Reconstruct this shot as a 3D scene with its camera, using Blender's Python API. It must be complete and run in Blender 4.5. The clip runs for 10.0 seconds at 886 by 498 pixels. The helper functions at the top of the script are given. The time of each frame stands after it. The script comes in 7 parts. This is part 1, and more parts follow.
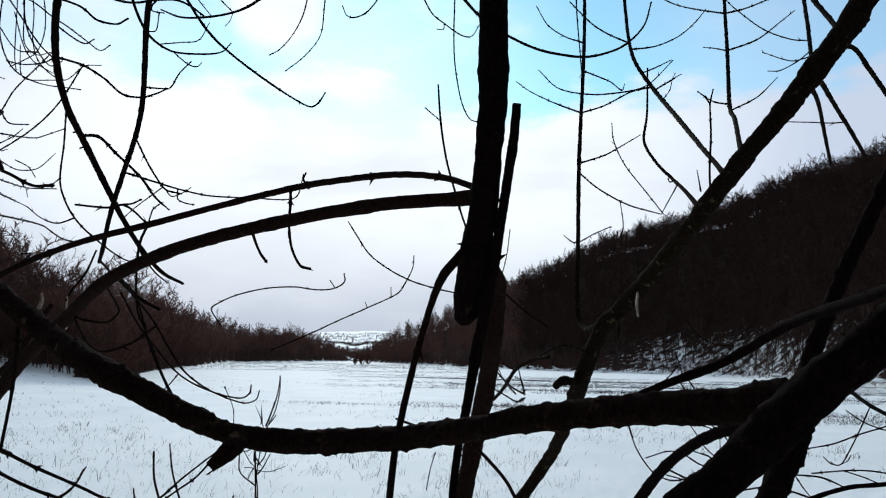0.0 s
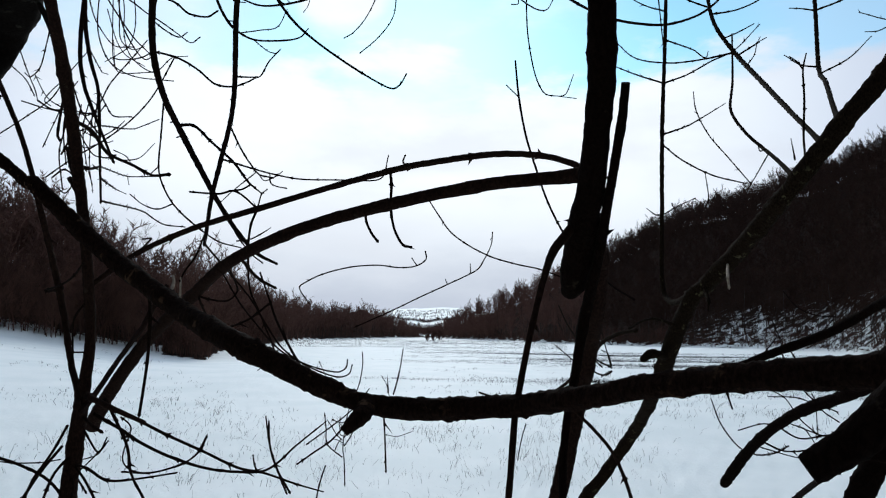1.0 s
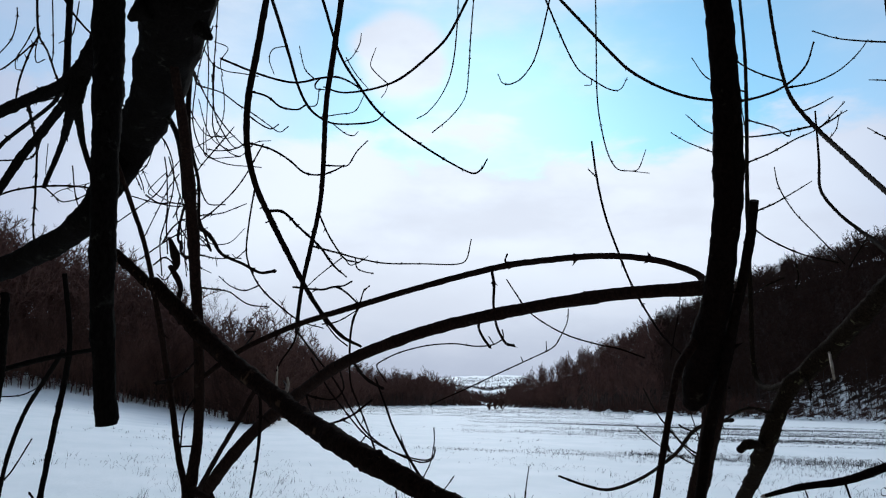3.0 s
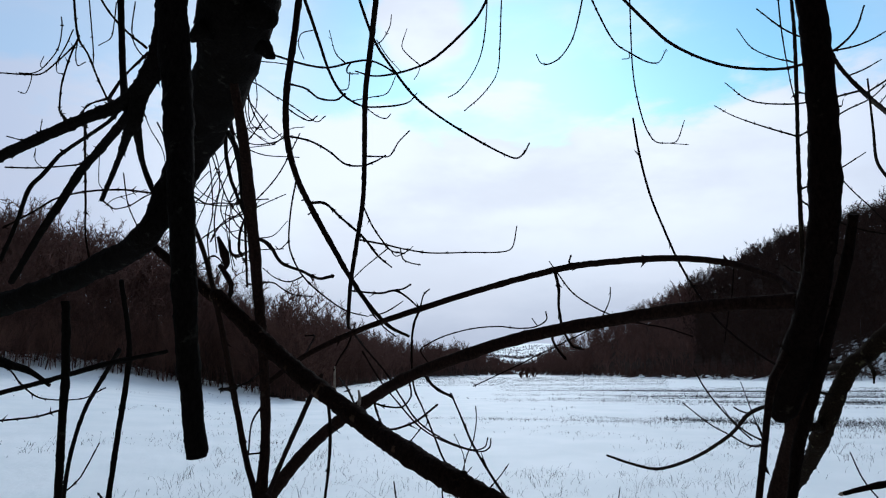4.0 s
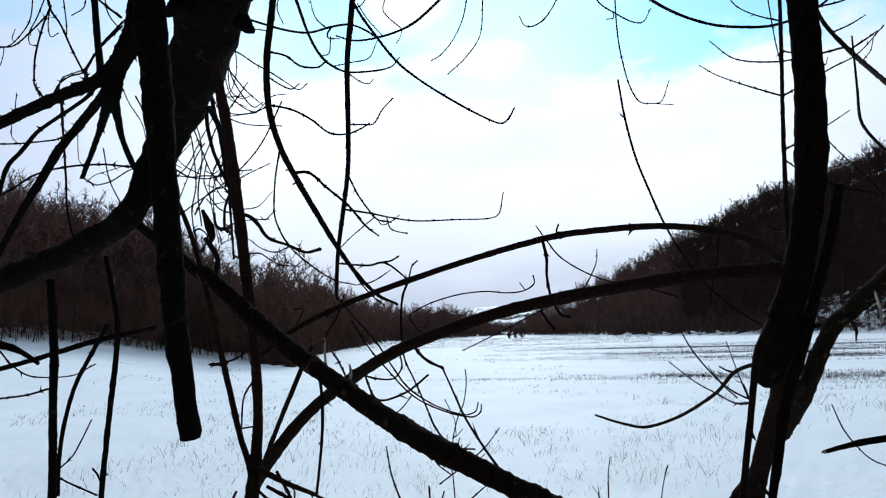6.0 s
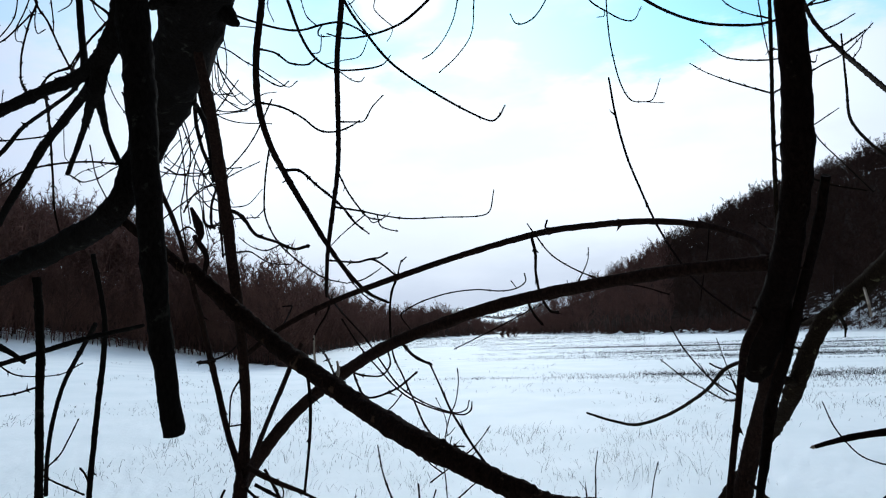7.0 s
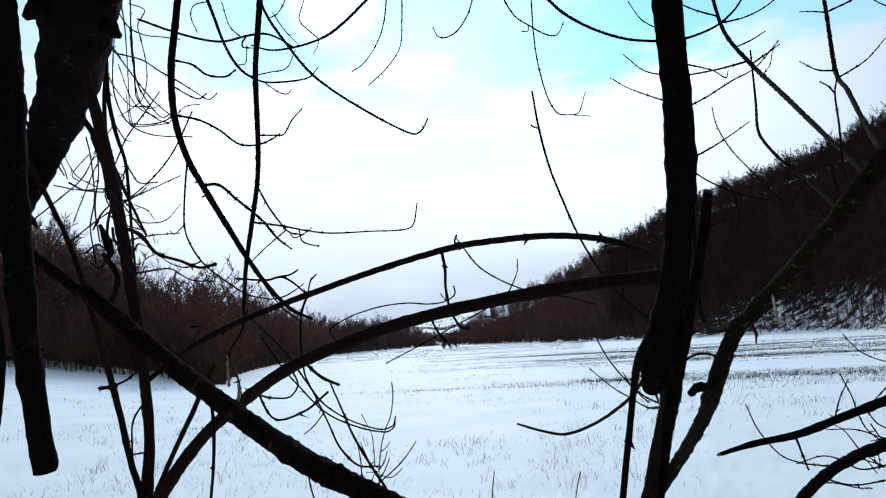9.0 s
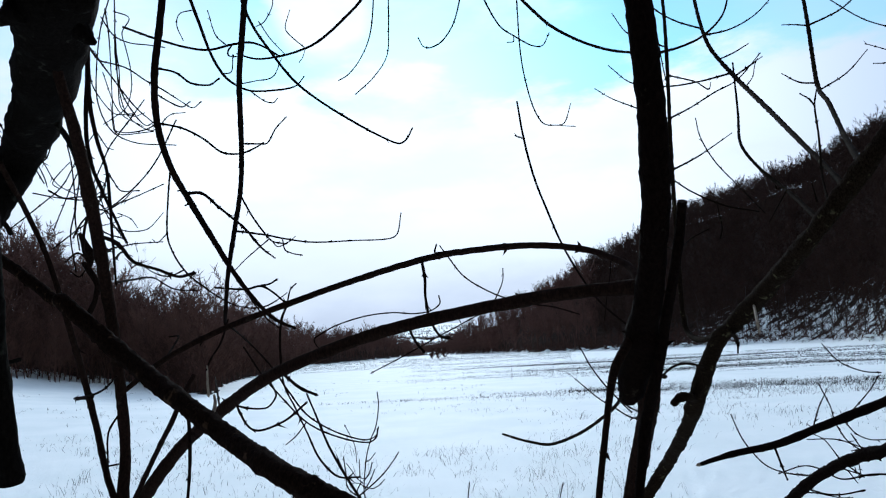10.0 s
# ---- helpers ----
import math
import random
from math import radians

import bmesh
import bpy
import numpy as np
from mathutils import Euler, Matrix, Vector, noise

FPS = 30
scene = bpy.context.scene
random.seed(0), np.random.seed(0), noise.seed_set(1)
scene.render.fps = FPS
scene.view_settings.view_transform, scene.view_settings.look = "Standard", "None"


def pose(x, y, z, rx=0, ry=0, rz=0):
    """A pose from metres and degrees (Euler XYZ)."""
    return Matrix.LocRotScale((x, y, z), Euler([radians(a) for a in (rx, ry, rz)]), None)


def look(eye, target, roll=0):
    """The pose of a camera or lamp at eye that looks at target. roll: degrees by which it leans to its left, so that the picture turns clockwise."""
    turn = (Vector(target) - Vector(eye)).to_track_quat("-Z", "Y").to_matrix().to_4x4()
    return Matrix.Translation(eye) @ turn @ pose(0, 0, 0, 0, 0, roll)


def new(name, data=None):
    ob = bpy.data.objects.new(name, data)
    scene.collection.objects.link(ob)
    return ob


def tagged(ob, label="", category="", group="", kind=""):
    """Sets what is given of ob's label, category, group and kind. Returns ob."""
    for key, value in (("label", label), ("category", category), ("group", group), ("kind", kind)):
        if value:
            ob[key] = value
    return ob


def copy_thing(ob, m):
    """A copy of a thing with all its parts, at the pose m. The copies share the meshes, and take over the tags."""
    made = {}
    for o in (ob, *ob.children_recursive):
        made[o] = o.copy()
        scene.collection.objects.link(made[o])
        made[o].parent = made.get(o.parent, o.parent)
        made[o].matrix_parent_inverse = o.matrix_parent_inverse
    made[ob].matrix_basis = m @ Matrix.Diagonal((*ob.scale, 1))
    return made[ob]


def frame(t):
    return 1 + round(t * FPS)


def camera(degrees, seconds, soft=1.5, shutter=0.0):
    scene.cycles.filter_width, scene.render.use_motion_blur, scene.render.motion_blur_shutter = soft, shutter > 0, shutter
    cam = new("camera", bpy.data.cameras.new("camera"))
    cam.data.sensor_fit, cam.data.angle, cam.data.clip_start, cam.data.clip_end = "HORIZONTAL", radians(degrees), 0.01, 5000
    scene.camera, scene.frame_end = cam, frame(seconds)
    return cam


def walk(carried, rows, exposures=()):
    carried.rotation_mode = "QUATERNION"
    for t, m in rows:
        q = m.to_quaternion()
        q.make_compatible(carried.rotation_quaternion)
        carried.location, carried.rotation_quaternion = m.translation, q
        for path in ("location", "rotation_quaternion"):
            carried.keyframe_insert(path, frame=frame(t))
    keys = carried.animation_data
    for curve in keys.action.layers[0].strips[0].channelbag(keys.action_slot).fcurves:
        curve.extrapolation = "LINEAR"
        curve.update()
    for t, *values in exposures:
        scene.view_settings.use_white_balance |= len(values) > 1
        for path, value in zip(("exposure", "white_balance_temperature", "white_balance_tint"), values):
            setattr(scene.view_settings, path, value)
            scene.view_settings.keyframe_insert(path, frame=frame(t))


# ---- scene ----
SOFT = 1.15
EXPOSURES = [(0.0, -0.17, 6050, 6), (2.0, -0.19, 5930, 6), (3.2, -0.36, 5720, 8), (4.5, -0.25, 5670, 8), (6.0, -0.03, 5730, 6), (7.5, 0.00, 5780, 5), (10.0, 0.0, 5520, 5)]
cam = camera(63.60, 10.0, soft=SOFT)
PATH = [
    (0, 0.0000, 0.0000, 2.3000, 98.853, -1.199, 0.005),
    (0.1, -0.0028, 0.0002, 2.2971, 98.071, -1.302, 0.502),
    (0.2, -0.0071, -0.0048, 2.2976, 97.234, -0.837, 1.233),
    (0.3, -0.0102, -0.0064, 2.2973, 95.342, 0.765, 2.969),
    (0.4, -0.0144, -0.0096, 2.3022, 95.523, 0.920, 2.439),
    (0.5, -0.0186, -0.0130, 2.3020, 96.054, 0.393, 3.225),
    (0.6, -0.0207, -0.0177, 2.3066, 96.716, 0.045, 3.686),
    (0.7, -0.0306, -0.0269, 2.3044, 97.059, -0.002, 4.036),
    (0.8, -0.0392, -0.0340, 2.3007, 96.866, -0.161, 4.721),
    (1, -0.0492, -0.0420, 2.2950, 96.866, -0.721, 5.664),
    (1.2, -0.0545, -0.0444, 2.2949, 96.968, -0.978, 6.709),
    (1.3, -0.0569, -0.0471, 2.2989, 97.125, -0.878, 7.697),
    (1.5, -0.0647, -0.0510, 2.3028, 97.663, -0.731, 8.229),
    (1.7, -0.0672, -0.0551, 2.3068, 98.359, -0.675, 8.435),
    (1.8, -0.0662, -0.0539, 2.3106, 98.607, -0.198, 8.134),
    (2, -0.0680, -0.0559, 2.3139, 99.094, -0.184, 8.151),
    (2.2, -0.0729, -0.0580, 2.3203, 99.568, 0.397, 8.178),
    (2.3, -0.0749, -0.0595, 2.3223, 99.627, 0.347, 8.710),
    (2.5, -0.0772, -0.0644, 2.3270, 100.142, 0.563, 9.083),
    (2.7, -0.0882, -0.0681, 2.3347, 101.202, -0.178, 9.057),
    (3, -0.1225, -0.0744, 2.3498, 102.096, -1.254, 10.517),
    (3.1, -0.1356, -0.0801, 2.3491, 102.237, -2.263, 11.491),
    (3.2, -0.1507, -0.0828, 2.3549, 102.314, -1.677, 13.123),
    (3.5, -0.1720, -0.0835, 2.3720, 101.500, -1.150, 14.100),
    (4.3, -0.1908, -0.0833, 2.4294, 98.473, 0.945, 12.522),
    (4.4, -0.1914, -0.0858, 2.4313, 98.031, 1.093, 12.750),
    (4.5, -0.1919, -0.0880, 2.4340, 97.893, 1.409, 12.982),
    (4.7, -0.1934, -0.0867, 2.4364, 98.612, 1.405, 12.964),
    (4.8, -0.1891, -0.0910, 2.4360, 98.729, 1.483, 12.810),
    (5, -0.1888, -0.0886, 2.4333, 97.328, 1.754, 12.496),
    (5.2, -0.1890, -0.0855, 2.4297, 97.012, 1.546, 12.385),
    (5.5, -0.1886, -0.0851, 2.4301, 96.946, 1.700, 12.232),
    (5.6, -0.1886, -0.0837, 2.4301, 96.837, 1.800, 12.035),
    (5.7, -0.1888, -0.0851, 2.4299, 96.739, 1.686, 12.151),
    (6.8, -0.1828, -0.0756, 2.4249, 97.038, 1.739, 11.880),
    (6.9, -0.1822, -0.0756, 2.4248, 96.929, 1.802, 11.751),
    (7, -0.1818, -0.0747, 2.4230, 96.729, 1.850, 11.596),
    (7.2, -0.1774, -0.0699, 2.4162, 96.180, 1.808, 11.408),
    (7.3, -0.1683, -0.0670, 2.4126, 95.849, 1.853, 11.187),
    (7.5, -0.1645, -0.0637, 2.4119, 95.907, 2.213, 10.655),
    (7.7, -0.1544, -0.0626, 2.4164, 96.320, 2.117, 9.924),
    (7.8, -0.1505, -0.0599, 2.4202, 96.485, 1.948, 9.267),
    (8, -0.1513, -0.0611, 2.4217, 97.186, 1.932, 9.659),
    (8.2, -0.1491, -0.0606, 2.4250, 97.500, 2.099, 8.899),
    (8.3, -0.1470, -0.0578, 2.4295, 97.658, 2.336, 8.753),
    (8.5, -0.1445, -0.0593, 2.4292, 97.877, 1.980, 8.466),
    (8.7, -0.1398, -0.0557, 2.4294, 97.867, 2.350, 7.791),
    (9, -0.1283, -0.0492, 2.4307, 97.448, 3.249, 6.953),
    (9.2, -0.1258, -0.0468, 2.4295, 97.564, 3.194, 6.750),
    (9.3, -0.1213, -0.0430, 2.4295, 97.548, 3.168, 6.485),
    (9.5, -0.1175, -0.0429, 2.4320, 97.802, 3.459, 5.915),
    (9.7, -0.1167, -0.0430, 2.4312, 97.799, 3.387, 5.672),
    (10, -0.1139, -0.0441, 2.4301, 98.158, 3.223, 5.998),
]
walk(cam, [(t, pose(*p)) for t, *p in PATH], EXPOSURES)

# ---- light: bright winter overcast with blue gaps, sun veiled ahead of the camera ----
SUN_EL, SUN_AZ = radians(24), radians(-8)
sun = new("sun", bpy.data.lights.new("sun", "SUN"))
sun.data.energy, sun.data.angle, sun.data.color = 1.7, radians(14), (1.0, 0.95, 0.88)
sun.matrix_world = look((0, 0, 50), (-50 * math.sin(SUN_AZ), -50 * math.cos(SUN_AZ), 50 - 50 * math.tan(SUN_EL)))

world = bpy.data.worlds.new("winter_sky")
scene.world = world
world.use_nodes = True
wn, wl = world.node_tree.nodes, world.node_tree.links
wn.clear()


def wnode(kind, **values):
    n = wn.new(kind)
    for key, value in values.items():
        n.inputs[key.replace("_", " ")].default_value = value
    return n


def wmath(op, a, b=None, clamp=False):
    n = wn.new("ShaderNodeMath")
    n.operation, n.use_clamp = op, clamp
    for i, v in enumerate((a, b)):
        if v is None:
            continue
        if isinstance(v, (int, float)):
            n.inputs[i].default_value = v
        else:
            wl.new(v, n.inputs[i])
    return n.outputs[0]


def wramp(value, lo, hi):
    n = wn.new("ShaderNodeMapRange")
    n.interpolation_type = "SMOOTHSTEP"
    n.inputs[1].default_value, n.inputs[2].default_value = lo, hi
    wl.new(value, n.inputs[0])
    return n.outputs[0]


def wmix(fac, a, b):
    n = wn.new("ShaderNodeMix")
    n.data_type = "RGBA"
    wl.new(fac, n.inputs[0])
    for i, v in ((6, a), (7, b)):
        if isinstance(v, tuple):
            n.inputs[i].default_value = (*v, 1)
        else:
            wl.new(v, n.inputs[i])
    return n.outputs[2]


sky = wn.new("ShaderNodeTexSky")
sky.sky_type, sky.sun_disc, sky.sun_elevation, sky.sun_rotation = "NISHITA", False, SUN_EL, SUN_AZ
sky.ozone_density, sky.dust_density = 2.5, 0.2
tint = wn.new("ShaderNodeMix")
tint.data_type, tint.blend_type = "RGBA", "MULTIPLY"
tint.inputs[0].default_value = 1.0
tint.inputs[7].default_value = (0.150, 0.203, 0.180, 1)
wl.new(sky.outputs[0], tint.inputs[6])
coord = wn.new("ShaderNodeTexCoord")
parts = wn.new("ShaderNodeSeparateXYZ")
wl.new(coord.outputs["Generated"], parts.inputs[0])
flat = wn.new("ShaderNodeMapping")
flat.inputs["Scale"].default_value = (1.0, 1.0, 2.6)
wl.new(coord.outputs["Generated"], flat.inputs[0])
puff = wnode("ShaderNodeTexNoise", Scale=5.2, Detail=9.0, Roughness=0.56)
veil = wnode("ShaderNodeTexNoise", Scale=2.1, Detail=6.0, Roughness=0.55)
wl.new(flat.outputs[0], puff.inputs[0])
wl.new(flat.outputs[0], veil.inputs[0])
up, across = parts.outputs[2], parts.outputs[0]


def toward(x, y, z):
    n = wn.new("ShaderNodeVectorMath")
    n.operation = "DOT_PRODUCT"
    wl.new(coord.outputs["Generated"], n.inputs[0])
    n.inputs[1].default_value = Vector((x, y, z)).normalized()
    return n.outputs["Value"]


# height of the cloud bank's broken upper edge, and the thin veil over the blue gap
ragged = wmath("ADD", wmath("MULTIPLY", wmath("SUBTRACT", puff.outputs[0], 0.5), 0.26), wmath("MULTIPLY", wmath("SUBTRACT", veil.outputs[0], 0.5), 0.14))
lift = wmath("ADD", up, ragged)
blue = wmath("MULTIPLY", wramp(lift, 0.320, 0.375), 0.95)
thin = wmath("MULTIPLY", wramp(wmath("ADD", up, wmath("MULTIPLY", ragged, -1.6)), 0.40, 0.56), 0.62)
blue = wmath("MULTIPLY", blue, wmath("SUBTRACT", 1.0, thin))
blue = wmath("MULTIPLY", blue, wmath("SUBTRACT", 1.0, wmath("MULTIPLY", wramp(wmath("MULTIPLY", across, -1.0), 0.24, 0.46), 0.62)))
blue = wmath("MULTIPLY", blue, wmath("SUBTRACT", 1.0, wmath("MULTIPLY", wramp(wmath("ADD", across, wmath("MULTIPLY", ragged, 0.6)), 0.20, 0.40), 0.35)))
# one small puff standing in the gap
tuft = wramp(wmath("ADD", toward(-0.226, 0.866, 0.446), wmath("MULTIPLY", ragged, 0.020)), 0.9974, 0.9990)
blue = wmath("MULTIPLY", blue, wmath("SUBTRACT", 1.0, tuft))
# the bank glows round the veiled sun and greys to the sides and the horizon
glow = wramp(toward(math.sin(SUN_AZ) * 0.95, math.cos(SUN_AZ) * 0.95, 0.30), 0.80, 0.985)
bank = wmix(glow, (0.70, 0.745, 0.87), (1.22, 1.22, 1.23))
bank = wmix(wramp(wmath("ADD", up, wmath("MULTIPLY", ragged, 0.5)), 0.0, 0.22), (0.66, 0.68, 0.76), bank)
streak = wmath("MULTIPLY", wramp(wmath("ADD", veil.outputs[0], wmath("MULTIPLY", puff.outputs[0], 0.5)), 0.66, 0.92), 0.42)
bank = wmix(streak, bank, (0.80, 0.785, 0.84))
dome = wmix(blue, bank, tint.outputs[2])
below = wmix(wramp(up, -0.08, 0.0), (0.5, 0.52, 0.56), dome)
back = wn.new("ShaderNodeBackground")
wl.new(below, back.inputs[0])
back.inputs[1].default_value = 1.0
wo = wn.new("ShaderNodeOutputWorld")
wl.new(back.outputs[0], wo.inputs[0])


# ---- materials ----
class Nodes:
    """A short hand for building one node material."""

    def __init__(self, name, rough=0.9, spec=0.2):
        self.m = bpy.data.materials.new(name)
        self.m.use_nodes = True
        self.n, self.l = self.m.node_tree.nodes, self.m.node_tree.links
        self.bsdf = self.n["Principled BSDF"]
        self.bsdf.inputs["Roughness"].default_value = rough
        self.bsdf.inputs["Specular IOR Level"].default_value = spec
        self.where = self.n.new("ShaderNodeTexCoord").outputs["Object"]

    def noise(self, scale, detail=4.0, rough=0.6, stretch=None):
        n = self.n.new("ShaderNodeTexNoise")
        n.inputs["Scale"].default_value, n.inputs["Detail"].default_value, n.inputs["Roughness"].default_value = scale, detail, rough
        src = self.where
        if stretch:
            mp = self.n.new("ShaderNodeMapping")
            mp.inputs["Scale"].default_value = stretch
            self.l.new(src, mp.inputs[0])
            src = mp.outputs[0]
        self.l.new(src, n.inputs["Vector"])
        return n.outputs[0]

    def ramp(self, value, lo, hi):
        n = self.n.new("ShaderNodeMapRange")
        n.interpolation_type = "SMOOTHSTEP"
        n.inputs[1].default_value, n.inputs[2].default_value = lo, hi
        self.l.new(value, n.inputs[0])
        return n.outputs[0]

    def mul(self, a, b):
        n = self.n.new("ShaderNodeMath")
        n.operation = "MULTIPLY"
        for i, v in enumerate((a, b)):
            if isinstance(v, (int, float)):
                n.inputs[i].default_value = v
            else:
                self.l.new(v, n.inputs[i])
        return n.outputs[0]

    def mix(self, fac, a, b):
        n = self.n.new("ShaderNodeMix")
        n.data_type = "RGBA"
        if isinstance(fac, (int, float)):
            n.inputs[0].default_value = fac
        else:
            self.l.new(fac, n.inputs[0])
        for i, v in ((6, a), (7, b)):
            if isinstance(v, tuple):
                n.inputs[i].default_value = (*v, 1)
            else:
                self.l.new(v, n.inputs[i])
        return n.outputs[2]

    def done(self, colour, height=None, strength=0.5, distance=0.002):
        self.l.new(colour, self.bsdf.inputs["Base Color"])
        if height is not None:
            b = self.n.new("ShaderNodeBump")
            b.inputs["Strength"].default_value, b.inputs["Distance"].default_value = strength, distance
            self.l.new(height, b.inputs["Height"])
            self.l.new(b.outputs[0], self.bsdf.inputs["Normal"])
        return self.m


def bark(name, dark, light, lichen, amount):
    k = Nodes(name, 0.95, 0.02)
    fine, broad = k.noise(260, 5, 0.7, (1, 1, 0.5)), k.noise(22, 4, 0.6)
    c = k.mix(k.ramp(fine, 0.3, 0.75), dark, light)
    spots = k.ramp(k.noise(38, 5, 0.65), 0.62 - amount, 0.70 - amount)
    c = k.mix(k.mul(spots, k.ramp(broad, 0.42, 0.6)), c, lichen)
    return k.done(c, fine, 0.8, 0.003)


# Near-black tones put the backlit silhouettes against the sky into the bark colour.
BARK = bark("backlit_dark_bark", (0.0090, 0.0050, 0.0038), (0.027, 0.0150, 0.0112), (0.040, 0.031, 0.023), 0.0)
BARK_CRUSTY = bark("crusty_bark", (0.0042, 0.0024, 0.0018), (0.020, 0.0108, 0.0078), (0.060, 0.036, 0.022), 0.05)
BARK_BLACK = bark("backlit_black_bark", (0.0026, 0.0015, 0.0012), (0.010, 0.0056, 0.0042), (0.022, 0.017, 0.012), 0.0)
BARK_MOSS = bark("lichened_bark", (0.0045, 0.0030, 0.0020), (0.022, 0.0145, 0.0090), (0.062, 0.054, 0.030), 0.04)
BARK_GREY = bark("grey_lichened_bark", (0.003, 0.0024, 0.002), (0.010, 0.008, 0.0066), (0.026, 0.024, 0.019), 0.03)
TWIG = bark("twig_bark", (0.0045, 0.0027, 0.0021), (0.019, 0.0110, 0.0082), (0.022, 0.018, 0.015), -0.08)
k = Nodes("pale_cut_wood", 0.85, 0.2)
WOOD = k.done(k.mix(k.ramp(k.noise(120, 4), 0.3, 0.7), (0.20, 0.15, 0.11), (0.34, 0.28, 0.22)), k.noise(300), 0.5, 0.001)

k = Nodes("weathered_cut_wood", 0.9, 0.05)
CUT = k.done(k.mix(k.ramp(k.noise(120, 4), 0.3, 0.7), (0.008, 0.0055, 0.0042), (0.040, 0.030, 0.023)), k.noise(300), 0.6, 0.002)

k = Nodes("snow", 0.75, 0.25)
k.bsdf.inputs["Subsurface Weight"].default_value = 0.0
drift, crust = k.noise(0.35, 5, 0.55), k.noise(5.0, 6, 0.65)
litter_shade = k.n.new("ShaderNodeVertexColor")
litter_shade.layer_name = "litter_shade"
mask = k.n.new("ShaderNodeSeparateColor")
k.l.new(litter_shade.outputs[0], mask.inputs[0])
c = k.mix(k.ramp(drift, 0.3, 0.7), (0.800, 0.840, 0.820), (0.880, 0.904, 0.880))
specks = k.mul(k.ramp(k.noise(1.6, 8, 0.8, (1.0, 3.2, 1.0)), 0.57, 0.66), 0.75)
c = k.mix(k.mul(specks, mask.outputs[1]), c, (0.17, 0.155, 0.135))
brown = k.mix(k.ramp(k.noise(0.8, 6, 0.7), 0.35, 0.65), (0.018, 0.013, 0.011), (0.055, 0.040, 0.033))
patch = k.ramp(k.noise(0.42, 7, 0.72), 0.34, 0.64)
cover = k.n.new("ShaderNodeMath")
cover.operation = "MULTIPLY_ADD"
k.l.new(mask.outputs[0], cover.inputs[0])
cover.inputs[1].default_value = 1.6
k.l.new(k.mul(patch, -0.95), cover.inputs[2])
soil = k.ramp(cover.outputs[0], 0.22, 0.52)
c = k.mix(soil, c, brown)
gloss = k.n.new("ShaderNodeMapRange")
gloss.inputs[3].default_value, gloss.inputs[4].default_value = 0.25, 0.0
k.l.new(soil, gloss.inputs[0])
k.l.new(gloss.outputs[0], k.bsdf.inputs["Specular IOR Level"])
SNOW = k.done(c, crust, 0.55, 0.05)


def brush(name, a, b):
    k = Nodes(name, 0.95, 0.1)
    g = k.n.new("ShaderNodeNewGeometry")
    r = k.n.new("ShaderNodeMapRange")
    k.l.new(g.outputs["Random Per Island"], r.inputs[0])
    return k.done(k.mix(k.mul(r.outputs[0], k.ramp(k.noise(0.6), 0.2, 0.8)), a, b))


WOODS = brush("bare_wood", (0.020, 0.0106, 0.0076), (0.054, 0.0285, 0.0200))
THICKET = brush("bare_thicket", (0.042, 0.0205, 0.0150), (0.105, 0.053, 0.0390))
# Distance haze is mixed into this paler brush colour.
TAUPE = brush("haze_paled_thicket", (0.072, 0.037, 0.029), (0.162, 0.086, 0.066))
BANK = brush("brown_bank_thicket", (0.082, 0.041, 0.030), (0.200, 0.104, 0.077))
PALE = brush("pale_trunks", (0.03, 0.024, 0.021), (0.10, 0.086, 0.075))
STRAW = brush("dead_grass", (0.014, 0.013, 0.012), (0.055, 0.048, 0.040))
FIR = brush("dark_evergreen", (0.012, 0.020, 0.012), (0.03, 0.045, 0.024))


# ---- mesh helpers ----
def mesh_object(name, verts, faces, material, parent=None, smooth=True, label=""):
    me = bpy.data.meshes.new(name)
    me.from_pydata(verts, [], faces)
    if smooth:
        me.polygons.foreach_set("use_smooth", [True] * len(me.polygons))
    for m in material if isinstance(material, (list, tuple)) else (material,):
        me.materials.append(m)
    me.update()
    ob = new(name, me)
    if parent is not None:
        ob.parent = parent
    if label:
        ob["label"] = label
    return ob


def soup(name, tris_v, tris_f, material, **tags):
    """One mesh from numpy arrays of corners and triangles."""
    me = bpy.data.meshes.new(name)
    v, fa = np.asarray(tris_v, np.float32), np.asarray(tris_f, np.int32)
    me.vertices.add(len(v))
    me.vertices.foreach_set("co", v.ravel())
    me.loops.add(fa.size)
    me.loops.foreach_set("vertex_index", fa.ravel())
    me.polygons.add(len(fa))
    me.polygons.foreach_set("loop_start", np.arange(0, fa.size, 3, dtype=np.int32))
    me.materials.append(material)
    me.update(calc_edges=True)
    me.validate()
    return tagged(new(name, me), **tags)


# ---- ground: valley floor, wooded hillside, rising left bank, far hills, as one sheet ----
# Behind the viewpoint an added, unseen slope closes off the low sky.
AZ = [-180, -120, -75, -60, -45, -38, -30, -26, -24, -21.5, -18.5, -16, -12, -9.5, -7, -4.5, -2, 1, 5, 9.6, 13, 17.5, 22.5, 27, 32, 45, 75, 120, 180]
EDGE = [7, 8, 30, 58, 66, 74, 80, 68, 61, 110, 165, 280, 330, 430, 620, 420, 330, 262, 232, 205, 192, 180, 158, 128, 104, 80, 20, 8, 7]
RIDGE = [52, 55, 90, 120, 115, 120, 125, 110, 105, 160, 230, 360, 410, 500, 700, 520, 410, 370, 335, 325, 315, 305, 285, 265, 245, 210, 90, 55, 52]
RISE = [42, 40, 24, 13, 11.5, 10, 5.0, 2.4, 2.0, 3.2, 5.5, 10.5, 15.5, 9.5, 0, 9.0, 14.5, 20, 29, 40.5, 48.5, 53, 56, 59, 59, 56, 48, 42, 42]
